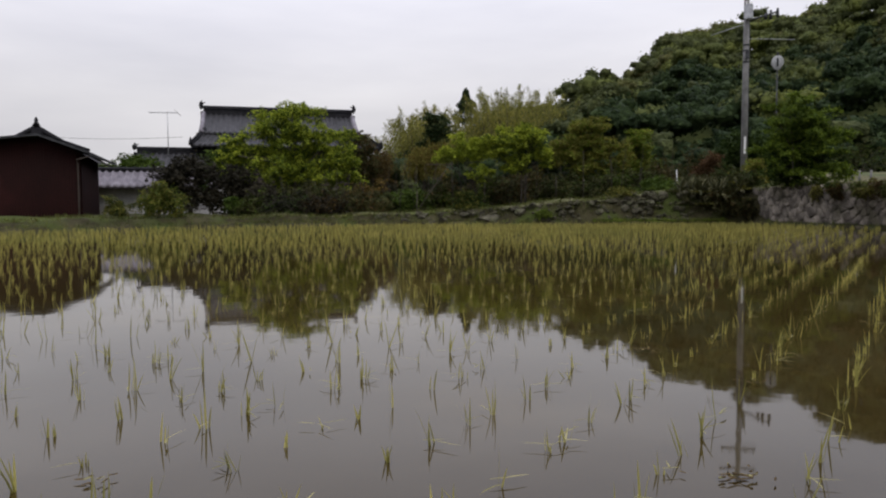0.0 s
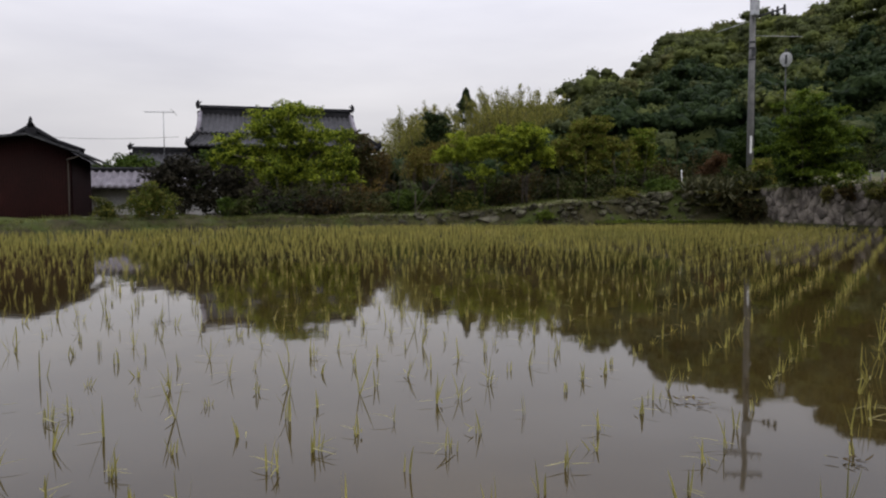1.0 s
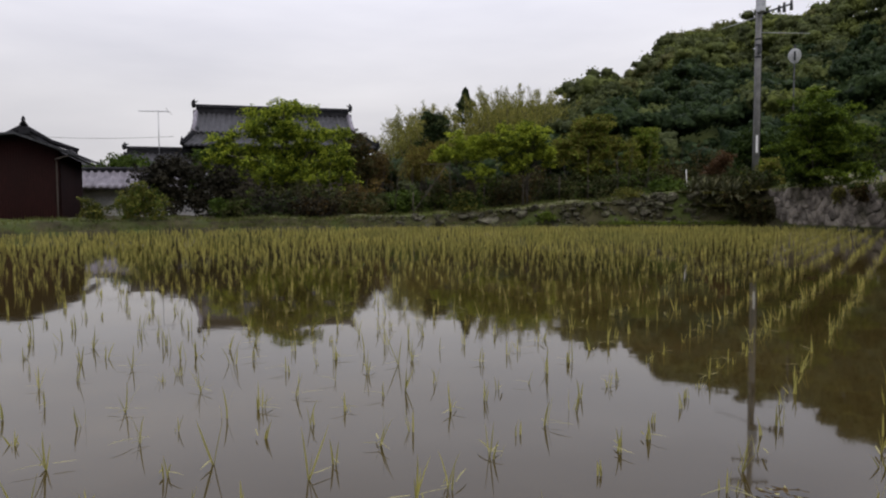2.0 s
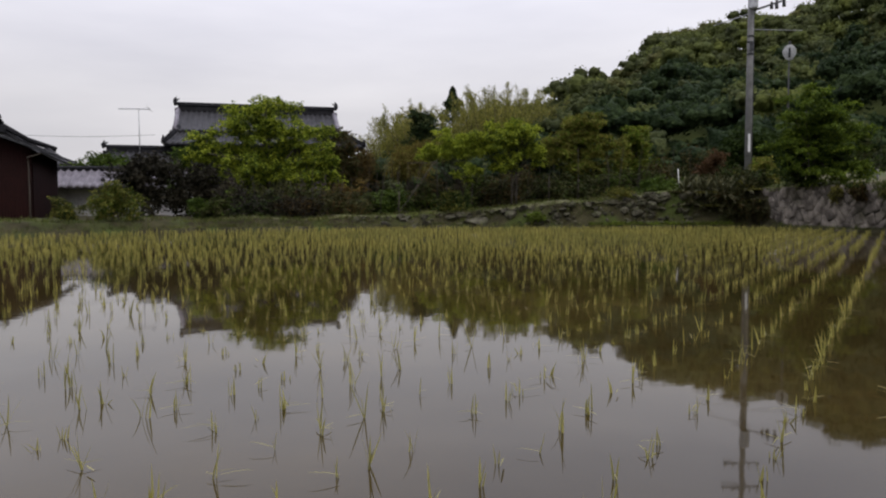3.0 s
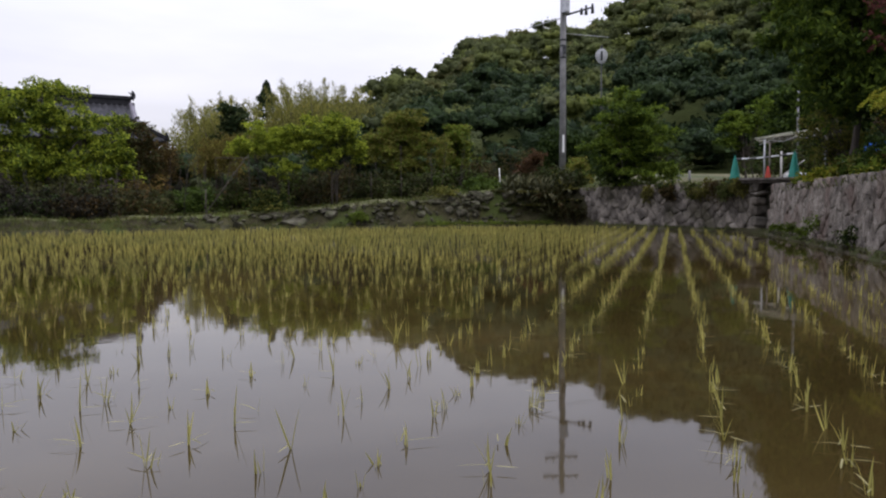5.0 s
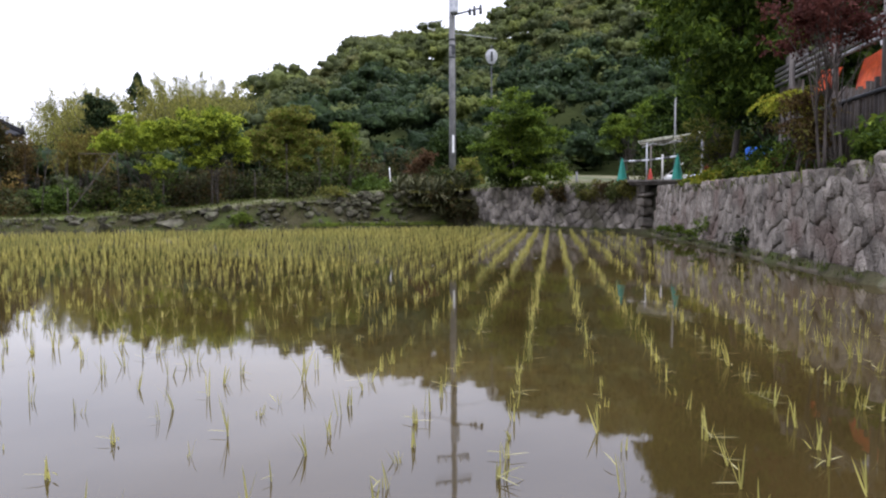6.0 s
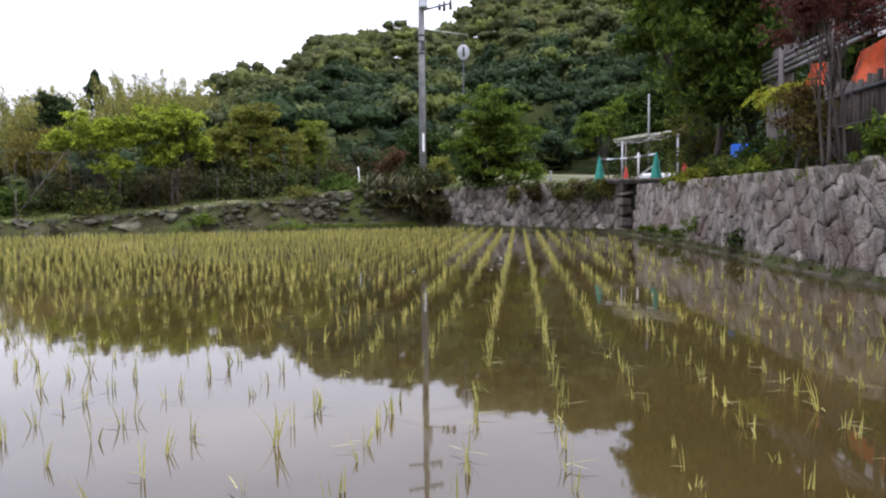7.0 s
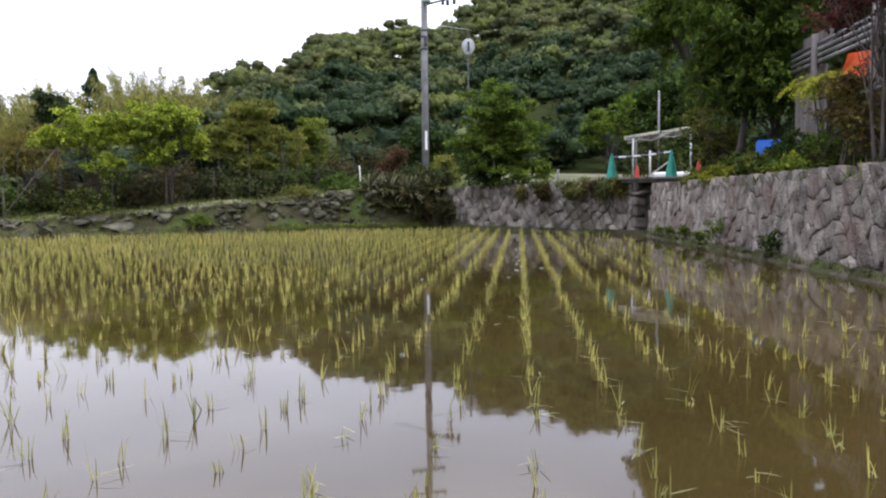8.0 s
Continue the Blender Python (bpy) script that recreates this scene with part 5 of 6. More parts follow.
tree("bush", "dark shrubs crowding the tree above the wall", (12.6, 27.5, 1.3), (12.45, 27.3, 1.9), (1.45, 1.0, 0.85), L_DARK, 7000, 0.1, 26, 0.33, 0.05, 4, seed=89, category="bush", alt=L_GREEN)
tree("bush", "dark evergreen shrubs behind the pole", (14.6, 36.4, 1.9), (14.4, 36.4, 2.9), (2.2, 1.2, 1.5), L_DARK, 6500, 0.14, 26, 0.33, 0.06, 4, seed=88, category="bush")
tree("bush", "dark evergreen shrubs behind the pole", (17.2, 39.0, 2.1), (17.0, 39.0, 3.2), (2.2, 1.2, 1.5), L_DARK, 6500, 0.14, 26, 0.33, 0.06, 4, seed=87, category="bush")
tree("bush", "rust-brown shrub beside the utility pole", (11.0, 32.2, 1.3), (11.05, 32.2, 2.15), (0.55, 0.5, 0.62), L_RUSSET, 2600, 0.12, 9, 0.42, 0.04, 3, seed=91, category="bush")
tree("bush", "yellowing shrub at the pole's foot", (12.6, 31.0, 1.3), (12.6, 31.0, 1.85), (1.1, 0.7, 0.55), L_OLIVE, 3200, 0.11, 11, 0.42, 0.04, 3, seed=92, category="bush", alt=L_MID)
tree("bush", "rounded shrub spilling over the stone wall", (12.55, 24.7, 0.8), (12.15, 24.65, 1.2), (0.26, 0.26, 0.3), L_DARK, 1600, 0.06, 12, 0.4, 0.03, 2, seed=93, category="bush", alt=L_OLIVE)
for k, (u, s) in enumerate(((0.35, 0.3), (0.7, 0.38), (1.15, 0.36), (1.6, 0.4), (2.0, 0.26), (2.95, 0.34), (3.85, 0.2))):
    x, y = FAR_A + FAR_DIR * u + FAR_N * 0.16
    tree("bush", "dark weeds hanging over the stone wall", (x, y, 0.7), (x - 0.26, y - 0.12, 1.08), (s, s * 0.6, 0.36), (L_OLIVE, L_GRASS, L_RUST)[k % 3], 1500, 0.06, 16, 0.34, 0.02, 3, seed=140 + k, category="bush", alt=L_DRY, droop=0.7)
tree("bush", "dark weeds at the end of the stone wall", (11.3, 28.75, 0.05), (11.25, 28.7, 0.5), (0.5, 0.32, 0.52), L_SHADE, 2400, 0.07, 22, 0.32, 0.02, 5, seed=94, category="bush", alt=L_RUST)
# terrace
tree("bush", "young green weeds by the boundary wall", (-8.0, 30.6, 0.35), (-8.0, 30.6, 0.75), (0.5, 0.4, 0.42), L_GREEN, 1600, 0.08, 16, 0.3, 0.02, 4, seed=77, category="bush")
tree("tree", "tall dense evergreen tree on the terrace", (12.7, 18.7, 1.35), (12.05, 17.9, 4.9), (1.45, 1.5, 3.1), L_GREEN, 23000, 0.15, 85, 0.23, 0.08, seed=100, alt=L_MID, limbs=9, under=-1.1, droop=0.6, squash=0.6, slim=0.42, mix=0.22)
tree("tree", "shaded lower tree behind the container", (13.9, 18.6, 1.35), (13.1, 18.2, 2.9), (1.5, 1.3, 1.45), L_DARK, 10000, 0.13, 40, 0.28, 0.07, 2, seed=99, alt=L_GREEN)
tree("tree", "tall leafy tree with lighter foliage", (16.3, 22.1, 1.35), (14.95, 22.6, 5.95), (1.15, 1.2, 1.85), L_GREEN, 16000, 0.15, 70, 0.23, 0.12, seed=101, alt=L_MID, limbs=12, squash=0.5, under=-1.1, droop=0.6, slim=0.42, mix=0.4)
tree("bush", "twiggy half-bare shrub on the wall top", (13.45, 19.75, 1.3), (13.35, 19.65, 2.25), (1.0, 0.8, 1.05), L_OLIVE, 8500, 0.055, 80, 0.2, 0.06, 9, seed=102, category="bush", alt=L_GREEN, limbs=16)
tree("tree", "bright green sapling behind the shelter", (18.9, 29.4, 1.5), (18.5, 29.6, 3.55), (0.95, 0.9, 0.85), L_MID, 7500, 0.1, 60, 0.26, 0.05, 3, seed=103, alt=L_GREEN, squash=0.4, more=(((18.05, 29.9, 3.0), (0.65, 0.6, 0.5)), ((19.1, 29.2, 4.25), (0.75, 0.6, 0.5))))
nandina(9.53, 14.56, 1.15, 2.3)
tree("bush", "russet and orange shrub on the terrace edge", (9.15, 13.95, 1.2), (9.15, 13.98, 1.85), (0.56, 0.45, 0.55), L_BROWN, 3400, 0.05, 46, 0.25, 0.03, 7, slim=0.4, seed=105, category="bush", alt=L_RUSSET, mix=0.4, squash=0.6)
tree("bush", "brown twiggy shrub at the maple's foot", (8.95, 13.7, 1.2), (8.9, 13.75, 1.6), (0.45, 0.4, 0.42), L_RUST, 1000, 0.06, 20, 0.26, 0.03, 6, seed=108, category="bush", alt=L_OLIVE, limbs=8)
tree("tree", "dark red Japanese maple with several stems", (8.85, 13.35, 1.2), (8.74, 13.5, 2.98), (0.82, 0.8, 0.72), L_RED, 5600, 0.06, 54, 0.24, 0.045, 4, seed=106, squash=0.55, limbs=9)
tree("bush", "leafy green plants on the wall top", (8.05, 12.3, 1.15), (8.1, 12.2, 1.36), (0.6, 0.45, 0.28), L_GREEN, 1600, 0.11, 9, 0.45, 0.03, 3, slim=0.35, seed=107, category="bush", alt=L_MID)
for k, (u, o, mat, alt) in enumerate(((3.9, 0.55, L_MID, L_YELLOW), (6.4, 0.35, L_YELLOW, L_MID), (7.7, 0.5, L_MID, L_OLIVE), (2.6, 0.65, L_GREEN, L_RUST), (3.2, 0.8, L_MID, L_GREEN), (4.3, 0.9, L_DARK, L_GREEN), (8.2, 0.6, L_OLIVE, L_MID))):
    x, y = WALL_A + WALL_DIR * u + WALL_N * o
    tree("bush", "low weedy shrub along the wall top", (x, y, 1.1), (x, y, 1.2 + 0.25 * (o > 0.7)), (0.55, 0.4, 0.22 + 0.25 * (o > 0.7)), mat, 1700, 0.07, 20, 0.3, 0.025, 3, seed=110 + k, category="bush", alt=alt)
for k, (x, y, z) in enumerate(((11.35, 17.3, 1.42), (11.75, 17.05, 1.45), (12.1, 17.0, 1.4), (11.1, 16.6, 1.38), (12.35, 18.1, 1.5), (12.9, 19.0, 1.5))):
    tree("bush", "rank green weeds before the container", (x, y, 1.1), (x, y, z - 0.05), (0.42, 0.36, 0.26), (L_GREEN, L_DARK, L_MID)[k % 3], 1500, 0.08, 18, 0.32, 0.02, 4, seed=180 + k, category="bush", alt=L_OLIVE)
# dark wood behind the terrace; last two, out of view, added to block sky
for k, (x, y, r, z) in enumerate(((15.1, 19.0, 2.1, 7.4), (17.2, 17.2, 2.2, 4.2), (23.0, 31.0, 2.6, 3.6), (15.9, 13.2, 2.8, 7.0), (13.8, 11.6, 2.7, 7.2))):
    tree("tree", "dark leafy tree blocking sky behind the terrace", (x, y, 1.4), (x, y, z), (r, r, 2.5 + 1.5 * (z > 6)), L_DARK, 13000, 0.22, 44, 0.34, 0.16, under=-0.9, seed=120 + k, alt=L_GREEN)


def sapling_stems():
    """Thin upright stems standing in the undergrowth below the trees."""
    rng = np.random.default_rng(261)
    lines = []
    for _ in range(110):
        x, y = rng.uniform(-7.5, 11.0), rng.uniform(32.6, 38.0)
        z = G(x, y)
        lean = rng.normal(size=2) * 0.18
        u = np.linspace(0, 1, 4)[:, None]
        h = rng.uniform(0.9, 2.3)
        lines.append((np.concatenate([np.array([x, y]) + lean * u**1.5, z - 0.1 + h * u], 1), rng.uniform(0.010, 0.024) * (1 - 0.6 * u[:, 0])))
    tagged(new("undergrowth_stems", tubes_mesh("undergrowth_stems", lines, M_TWIG, 5)), "thin bare stems in the undergrowth below the trees", "saplings", kind="stuff")


sapling_stems()


def strap_plant(x, y, z, s, n, seed):
    """A clump of long arching strap leaves."""
    rng = np.random.default_rng(seed)
    top = thing("yucca", "dark strap-leaved clump drooping over the bank", "plant", pose(x, y, z), group="strap-leaved plants on the bank")
    th = rng.uniform(0, 2 * np.pi, n)
    lean = rng.uniform(0.2, 1.3, n)
    u = np.linspace(0, 1, 6)
    rad = s * (np.sin(lean)[:, None] * u + 0.25 * u**2)
    zz = s * (np.cos(lean)[:, None] * u * 1.2 - 0.65 * np.sin(lean)[:, None] * u**2.2) + 0.05
    line = np.stack([rad * np.cos(th)[:, None], rad * np.sin(th)[:, None], zz], -1)
    side = np.stack([-np.sin(th), np.cos(th), 0 * th], -1)[:, None]
    w = 0.032 * s * np.array([0.6, 1, 1.1, 0.9, 0.6, 0.06])[None, :, None]
    v = np.stack([line - side * w, line + side * w], 2).reshape(-1, 3)
    k = (np.arange(n)[:, None] * 12 + np.arange(5)[None] * 2).ravel()
    piece("leaves", mesh_of("leaves", v, np.stack([k, k + 1, k + 3, k + 2], -1), [L_YUCCA]), top)


for k, (x, y, z, s) in enumerate(((9.3, 30.0, 0.75, 0.5), (9.9, 29.7, 0.85, 0.55), (10.5, 29.6, 1.0, 0.6), (10.2, 30.3, 1.2, 0.55), (11.0, 29.4, 1.1, 0.5), (9.7, 30.6, 1.1, 0.5), (10.9, 30.3, 1.3, 0.5), (10.3, 29.1, 0.5, 0.5), (10.6, 28.75, 0.45, 0.45), (10.1, 29.0, 0.6, 0.5), (9.6, 29.3, 0.5, 0.45), (10.75, 29.0, 0.9, 0.5), (9.3, 29.6, 0.6, 0.42), (11.3, 29.0, 1.25, 0.45), (10.5, 30.0, 1.2, 0.5), (9.95, 30.1, 1.0, 0.5))):
    y += 0.5 * (y < 29.35)
    strap_plant(x, y, max(z - 0.2, G(x, y) - 0.02), s * 1.25, 54, 130 + k)
for k, (x, y, z, s) in enumerate(((9.2, 29.9, 0.6, 0.6), (9.9, 29.7, 0.7, 0.7), (10.6, 29.5, 0.9, 0.7), (10.2, 29.1, 0.45, 0.6), (10.8, 28.9, 0.6, 0.55), (11.2, 29.6, 1.2, 0.6), (10.4, 30.4, 1.2, 0.7), (11.42, 28.75, 0.35, 0.42), (11.3, 29.2, 0.7, 0.5), (11.5, 29.0, 0.9, 0.4))):
    y += 0.45 * (y < 29.35)
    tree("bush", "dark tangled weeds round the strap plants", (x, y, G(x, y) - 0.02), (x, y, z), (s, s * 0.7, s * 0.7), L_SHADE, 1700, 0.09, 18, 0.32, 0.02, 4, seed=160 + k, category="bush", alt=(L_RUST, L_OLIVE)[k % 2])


# ---- shelter, cones and clutter on the terrace ----
def shelter():
    g = G(16.8, 26.4)
    s = thing("shelter", "small open shelter of poles under a slatted white roof", "shelter", pose(16.5, 25.85, g, 0, 0, -42))
    H = 2.75 - g
    for x, y, h in ((0, -0.1, H), (1.7, -0.1, H + 0.2), (0.1, 1.3, H), (1.8, 1.3, H + 0.2)):
        rod("post", (x, y, -0.15), (x, y, h), 0.028, 0.026, M_METAL if y < 0 else M_WOOD, s)
    for y in (-0.3, 0.5, 1.3):
        part("rafter", beam((-0.2, y, H - 0.02), (1.95, y, H + 0.22), 0.03, 0.035, 0.006), M_WOOD, s)
    for k in range(4):
        y = -0.42 + k * 0.6
        for x0, x1 in ((-0.28, 0.8), (0.84, 2.0)):
            part("roof_sheet", beam((x0, y, H + 0.06 + 0.115 * x0 + 0.02 * k), (x1, y, H + 0.09 + 0.115 * x1 + 0.02 * k), 0.11, 0.012, 0.003), M_SHEET, s, "pale translucent roofing strip")
    for x in (-0.2, 0.5, 1.2, 1.9):
        part("purlin", beam((x, -0.45, H + 0.03 + x * 0.11), (x, 1.45, H + 0.06 + x * 0.11), 0.025, 0.025, 0.004), M_WOOD, s)
    for k in range(6):
        x = -0.15 + k * 0.34
        up = 0.10 * (k % 2)
        rod("truss", (x, -0.3, H - 0.16 + up + x * 0.11), (x + 0.34, -0.3, H - 0.06 - up + (x + 0.34) * 0.11), 0.012, 0.012, M_METAL, s, sides=6)
    rod("short_post", (0.5, -0.55, -0.1), (0.5, -0.55, 0.98), 0.032, 0.03, M_PALE, s)
    rod("brace", (0.2, -0.2, 0.0), (1.15, -0.15, 0.72), 0.018, 0.018, M_PALE, s)
    part("stored_sheet", box((0.55, 0.3, 0.0), (1.75, 0.9, 0.36), 0.06), M_WHITE, s, "folded white sheet under the roof")


def cone(x, y, g, mat, label, s=1.0):
    c = thing("traffic_cone", label, "traffic cone", pose(x, y, g), group="traffic cones at the shelter")
    part("base", box((-0.17 * s, -0.17 * s, 0), (0.17 * s, 0.17 * s, 0.03), 0.01), mat, c)
    bm = bmesh.new()
    bmesh.ops.create_cone(bm, cap_ends=True, segments=16, radius1=0.125 * s, radius2=0.028 * s, depth=0.52 * s, matrix=pose(0, 0, 0.03 + 0.26 * s))
    part("cone_body", bm, mat, c, smooth=False)
    rod("tip", (0, 0, 0.53 * s), (0, 0, 0.58 * s), 0.022, 0.018, mat, c)


def deck():
    d = thing("footbridge", "small plank footbridge over the drain notch", "footbridge", pose(13.3, 21.68, 1.27, 0, 0, -40))
    for k in range(5):
        part("plank", beam((-0.75, -0.35 + k * 0.2, 0.06), (0.8, -0.35 + k * 0.2, 0.06), 0.18, 0.06, 0.008), M_WOOD, d)
    for y in (-0.3, 0.45):
        part("bearer", beam((-0.7, y, 0.0), (0.75, y, 0.0), 0.1, 0.08, 0.008), M_WOOD, d)


def cone_bar():
    b = thing("cone_bar", "striped white barrier bar between the cones", "barrier bar")
    a, e = np.array([13.22, 23.0, 1.30 + 0.62]), np.array([14.0, 21.72, 1.34 + 0.66])
    for k in range(8):
        p, q = a + (e - a) * k / 8, a + (e - a) * (k + 1) / 8
        p = p - np.array([0, 0, 0.035 * math.sin(math.pi * k / 8)])
        q = q - np.array([0, 0, 0.035 * math.sin(math.pi * (k + 1) / 8)])
        rod("segment", p, q, 0.022, 0.022, M_WHITE if k % 2 else M_CONCRETE, b)


def bamboo_fence():
    """Upright bamboo fence with stacked rails above, behind the maple."""
    f = thing("bamboo_fence", "weathered bamboo fence with a stack of long rails", "fence")
    rng = np.random.default_rng(141)
    a = WALL_A + WALL_N * 1.35
    for k in range(37):
        u = -0.6 + k * 0.115
        p = a + WALL_DIR * u
        h = 2.36 + rng.normal() * 0.035
        rod("cane", (*p, 1.3), (*(p + rng.normal(size=2) * 0.015), h), 0.042, 0.036, M_BAMBOO, f, sides=7)
    for z in (1.75, 2.18):
        p, q = a + WALL_DIR * -0.7 - WALL_N * 0.06, a + WALL_DIR * 3.65 - WALL_N * 0.06
        rod("binding_rail", (*p, z), (*q, z), 0.03, 0.03, M_DARKMETAL if z > 2 else M_BAMBOO, f)
    for k in range(4):
        p, q = a + WALL_DIR * -0.8 + WALL_N * 0.08, a + WALL_DIR * 6.1 + WALL_N * 0.08
        rod("long_rail", (*p, 2.90 + k * 0.095), (*q, 2.92 + k * 0.092), 0.036, 0.032, M_RAIL, f)
    for k in range(6):
        p = a + WALL_DIR * (5.12 + k * 0.185) + WALL_N * 0.2
        part("board", wall_sheet(p, p + WALL_DIR * 0.17, 1.3, 2.88 + 0.03 * (k % 2), 0.03, 0.004), M_WOOD, f, "grey weathered board")
    part("upper_board", wall_sheet(a + WALL_DIR * 4.95 + WALL_N * 0.2, a + WALL_DIR * 5.95 + WALL_N * 0.2, 3.18, 3.42, 0.03, 0.004), M_WOOD, f, "grey weathered board")
    for u in (0.3, 1.9, 3.4, 5.15):
        p = a + WALL_DIR * u + WALL_N * 0.02
        rod("support_post", (*p, 1.3), (*p, 3.34), 0.052, 0.045, M_WOOD, f)


def tarp():
    """An orange sheet slung under the rails, hanging in folds."""
    t = thing("tarpaulin", "orange tarpaulin slung behind the bamboo fence", "tarpaulin")
    for lo, hi, z0, z1 in ((-0.9, 3.45, 2.2, 2.98), (4.2, 5.0, 2.58, 2.98)):
        n = 40
        u = np.linspace(lo, hi, n)
        vs = []
        for w in np.linspace(0, 1, 9):
            fold = 0.06 * np.sin(u * 9 + w * 2) + 0.03 * np.sin(u * 23)
            p = (WALL_A + WALL_N * 1.58)[None] + WALL_DIR[None] * u[:, None] + WALL_N[None] * (fold * w + 0.22 * (1 - w))[:, None]
            z = z1 + 0.10 * np.sin(u * 1.3) - (z1 - z0) * w + 0.05 * np.sin(u * 6) * w
            vs.append(np.column_stack([p, z]))
        v = np.concatenate(vs)
        v2 = np.concatenate([v, v + np.array([*(WALL_N * 0.012), 0])])
        k = np.arange(9 * n).reshape(9, n)
        f = np.stack([k[:-1, :-1], k[:-1, 1:], k[1:, 1:], k[1:, :-1]], -1).reshape(-1, 4)
        piece("sheet", mesh_of("sheet", v2, np.concatenate([f, f[:, ::-1] + 9 * n]), [M_TARP], smooth=True), t)
    a = WALL_A + WALL_N * 1.9
    part("cream_edge", beam((*(a - WALL_DIR * 0.9), 3.16), (*(a + WALL_DIR * 3.2), 3.12), 0.012, 0.2, 0.004), M_WHITE, t, "pale cream edge of the sheet")


def wood_pole():
    x, y = 9.52, 12.95
    p = thing("wooden_pole", "weathered timber pole with dark binding straps", "utility pole", pose(x, y, 1.3))
    rod("pole_shaft", (0, 0, -0.3), (0, 0, 5.2), 0.145, 0.12, M_WOOD, p, sides=12)
    for z in (1.05, 1.35, 1.75, 2.1):
        rod("strap", (0, 0, z), (0, 0, z + 0.05), 0.15, 0.15, M_DARKMETAL, p, sides=12)
    rod("stick", (-0.3, -0.2, 0.1), (-0.12, -0.12, 1.6), 0.018, 0.015, M_BARK, p)


def blue_cart():
    c = thing("plastic_container", "blue plastic container with white side panel among weeds", "container", pose(12.34, 17.58, G(12.34, 17.58), 0, 0, 25))
    part("tub", box((-0.36, -0.2, 0.0), (0.24, 0.2, 0.66), 0.04), M_BLUE, c)
    part("side_panel", box((0.245, -0.18, 0.3), (0.34, 0.18, 0.64), 0.01), M_WHITE, c)
    b = thing("white_bench", "small white metal bench half hidden in weeds", "bench", pose(11.7, 17.75, G(11.7, 17.75), 0, 0, 60))
    part("seat", box((-0.2, -0.1, 0.42), (0.2, 0.1, 0.45), 0.008), M_WHITE, b)
    for x in (-0.17, 0.17):
        rod("leg", (x, 0, -0.15), (x, 0, 0.43), 0.015, 0.015, M_WHITE, b)


def far_post():
    p = thing("metal_post", "slim grey metal post beyond the lot", "post", pose(20.0, 28.38, G(20.0, 28.38)))
    rod("shaft", (0, 0, -0.2), (0, 0, 3.3), 0.04, 0.036, M_CONCRETE, p, sides=10)
    rod("cap", (0, 0, 3.28), (0, 0, 3.32), 0.044, 0.03, M_METAL, p, sides=10)


shelter()
for x, y, g, m, lb, k in ((13.22, 23.0, 1.30, M_CONE_G, "green plastic traffic cone on the stone edge", 1.22), (14.0, 21.72, 1.34, M_CONE_G, "green plastic traffic cone beside the footbridge", 1.22),
                          (16.35, 25.5, G(16.35, 25.5), M_CONE_R, "red plastic traffic cone behind the bar", 1.0), (16.35, 23.05, G(16.35, 23.05), M_CONE_R, "red plastic traffic cone near the shrub", 1.05)):
    cone(x, y, g, m, lb, k)
deck()
cone_bar()
bamboo_fence()
tarp()
wood_pole()
blue_cart()
far_post()
tagged(part("stone_slab", beam((8.12, 12.9, G(8.12, 12.9) + 0.02), (8.48, 13.2, G(8.48, 13.2) + 0.05), 0.22, 0.06, 0.01), M_STONE_DARK, None), "flat pale stone slab lying on the terrace", "stone")
for (x, y), w, h, turn in ((WALL_A - WALL_DIR * 0.45 + WALL_N * 0.3, 0.15, 0.26, 30), (WALL_A + WALL_DIR * 0.05 + WALL_N * 0.28, 0.15, 0.2, 12), (WALL_A + WALL_DIR * 0.6 + WALL_N * 0.26, 0.12, 0.15, 24)):
    block = tagged(part("stone_block", box((-w, -0.10, 0), (w, 0.10, h), 0.05), M_STONE, None), "squared granite block on the wall top", "stone")
    block.matrix_basis = pose(x, y, 0.98, 0, 4, turn)
for x, y in ((15.1, 28.84), (15.28, 28.7), (15.58, 28.5)):
    stake(x, y, 0.4, 0.045, M_CONCRETE, "short grey concrete post on the lot edge", (0, 0), "concrete_post")

# ---- blades: rice, grass ----
def blades(rng, base, th, lean, length, width, curl):
    """Narrow blades from base points: heading th, lean from upright, arching by curl. Returns verts and quads."""
    n = len(base)
    u = np.array([0, 0.4, 0.75, 1.0])
    ang = lean[:, None] + curl[:, None] * u[None] ** 1.5
    seg = np.diff(u, prepend=0.0)[None] * length[:, None]
    out, up = np.cumsum(np.sin(ang) * seg, 1), np.cumsum(np.cos(ang) * seg, 1)
    d = np.stack([np.cos(th), np.sin(th)], -1)
    line = np.concatenate([base[:, None, :2] + d[:, None] * out[..., None], base[:, None, 2:] + up[..., None]], -1)
    line[..., 2] = np.maximum(line[..., 2], base[:, None, 2] + 0.003)
    tw = th + rng.uniform(-0.8, 0.8, n) + np.pi / 2
    side = np.stack([np.cos(tw), np.sin(tw), 0 * tw], -1)[:, None]
    w = (width[:, None] * np.array([0.75, 1.0, 0.7, 0.06])[None])[..., None] * 0.5
    v = np.stack([line - side * w, line + side * w], 2).reshape(-1, 3)
    k = (np.arange(n)[:, None] * 8 + np.arange(3)[None] * 2).ravel()
    return v, np.stack([k, k + 1, k + 3, k + 2], -1)


rice_rng = np.random.default_rng(201)
ROW, HEAD = 0.306, radians(33.2)
along, across = np.array([math.sin(HEAD), math.cos(HEAD)]), np.array([math.cos(HEAD), -math.sin(HEAD)])


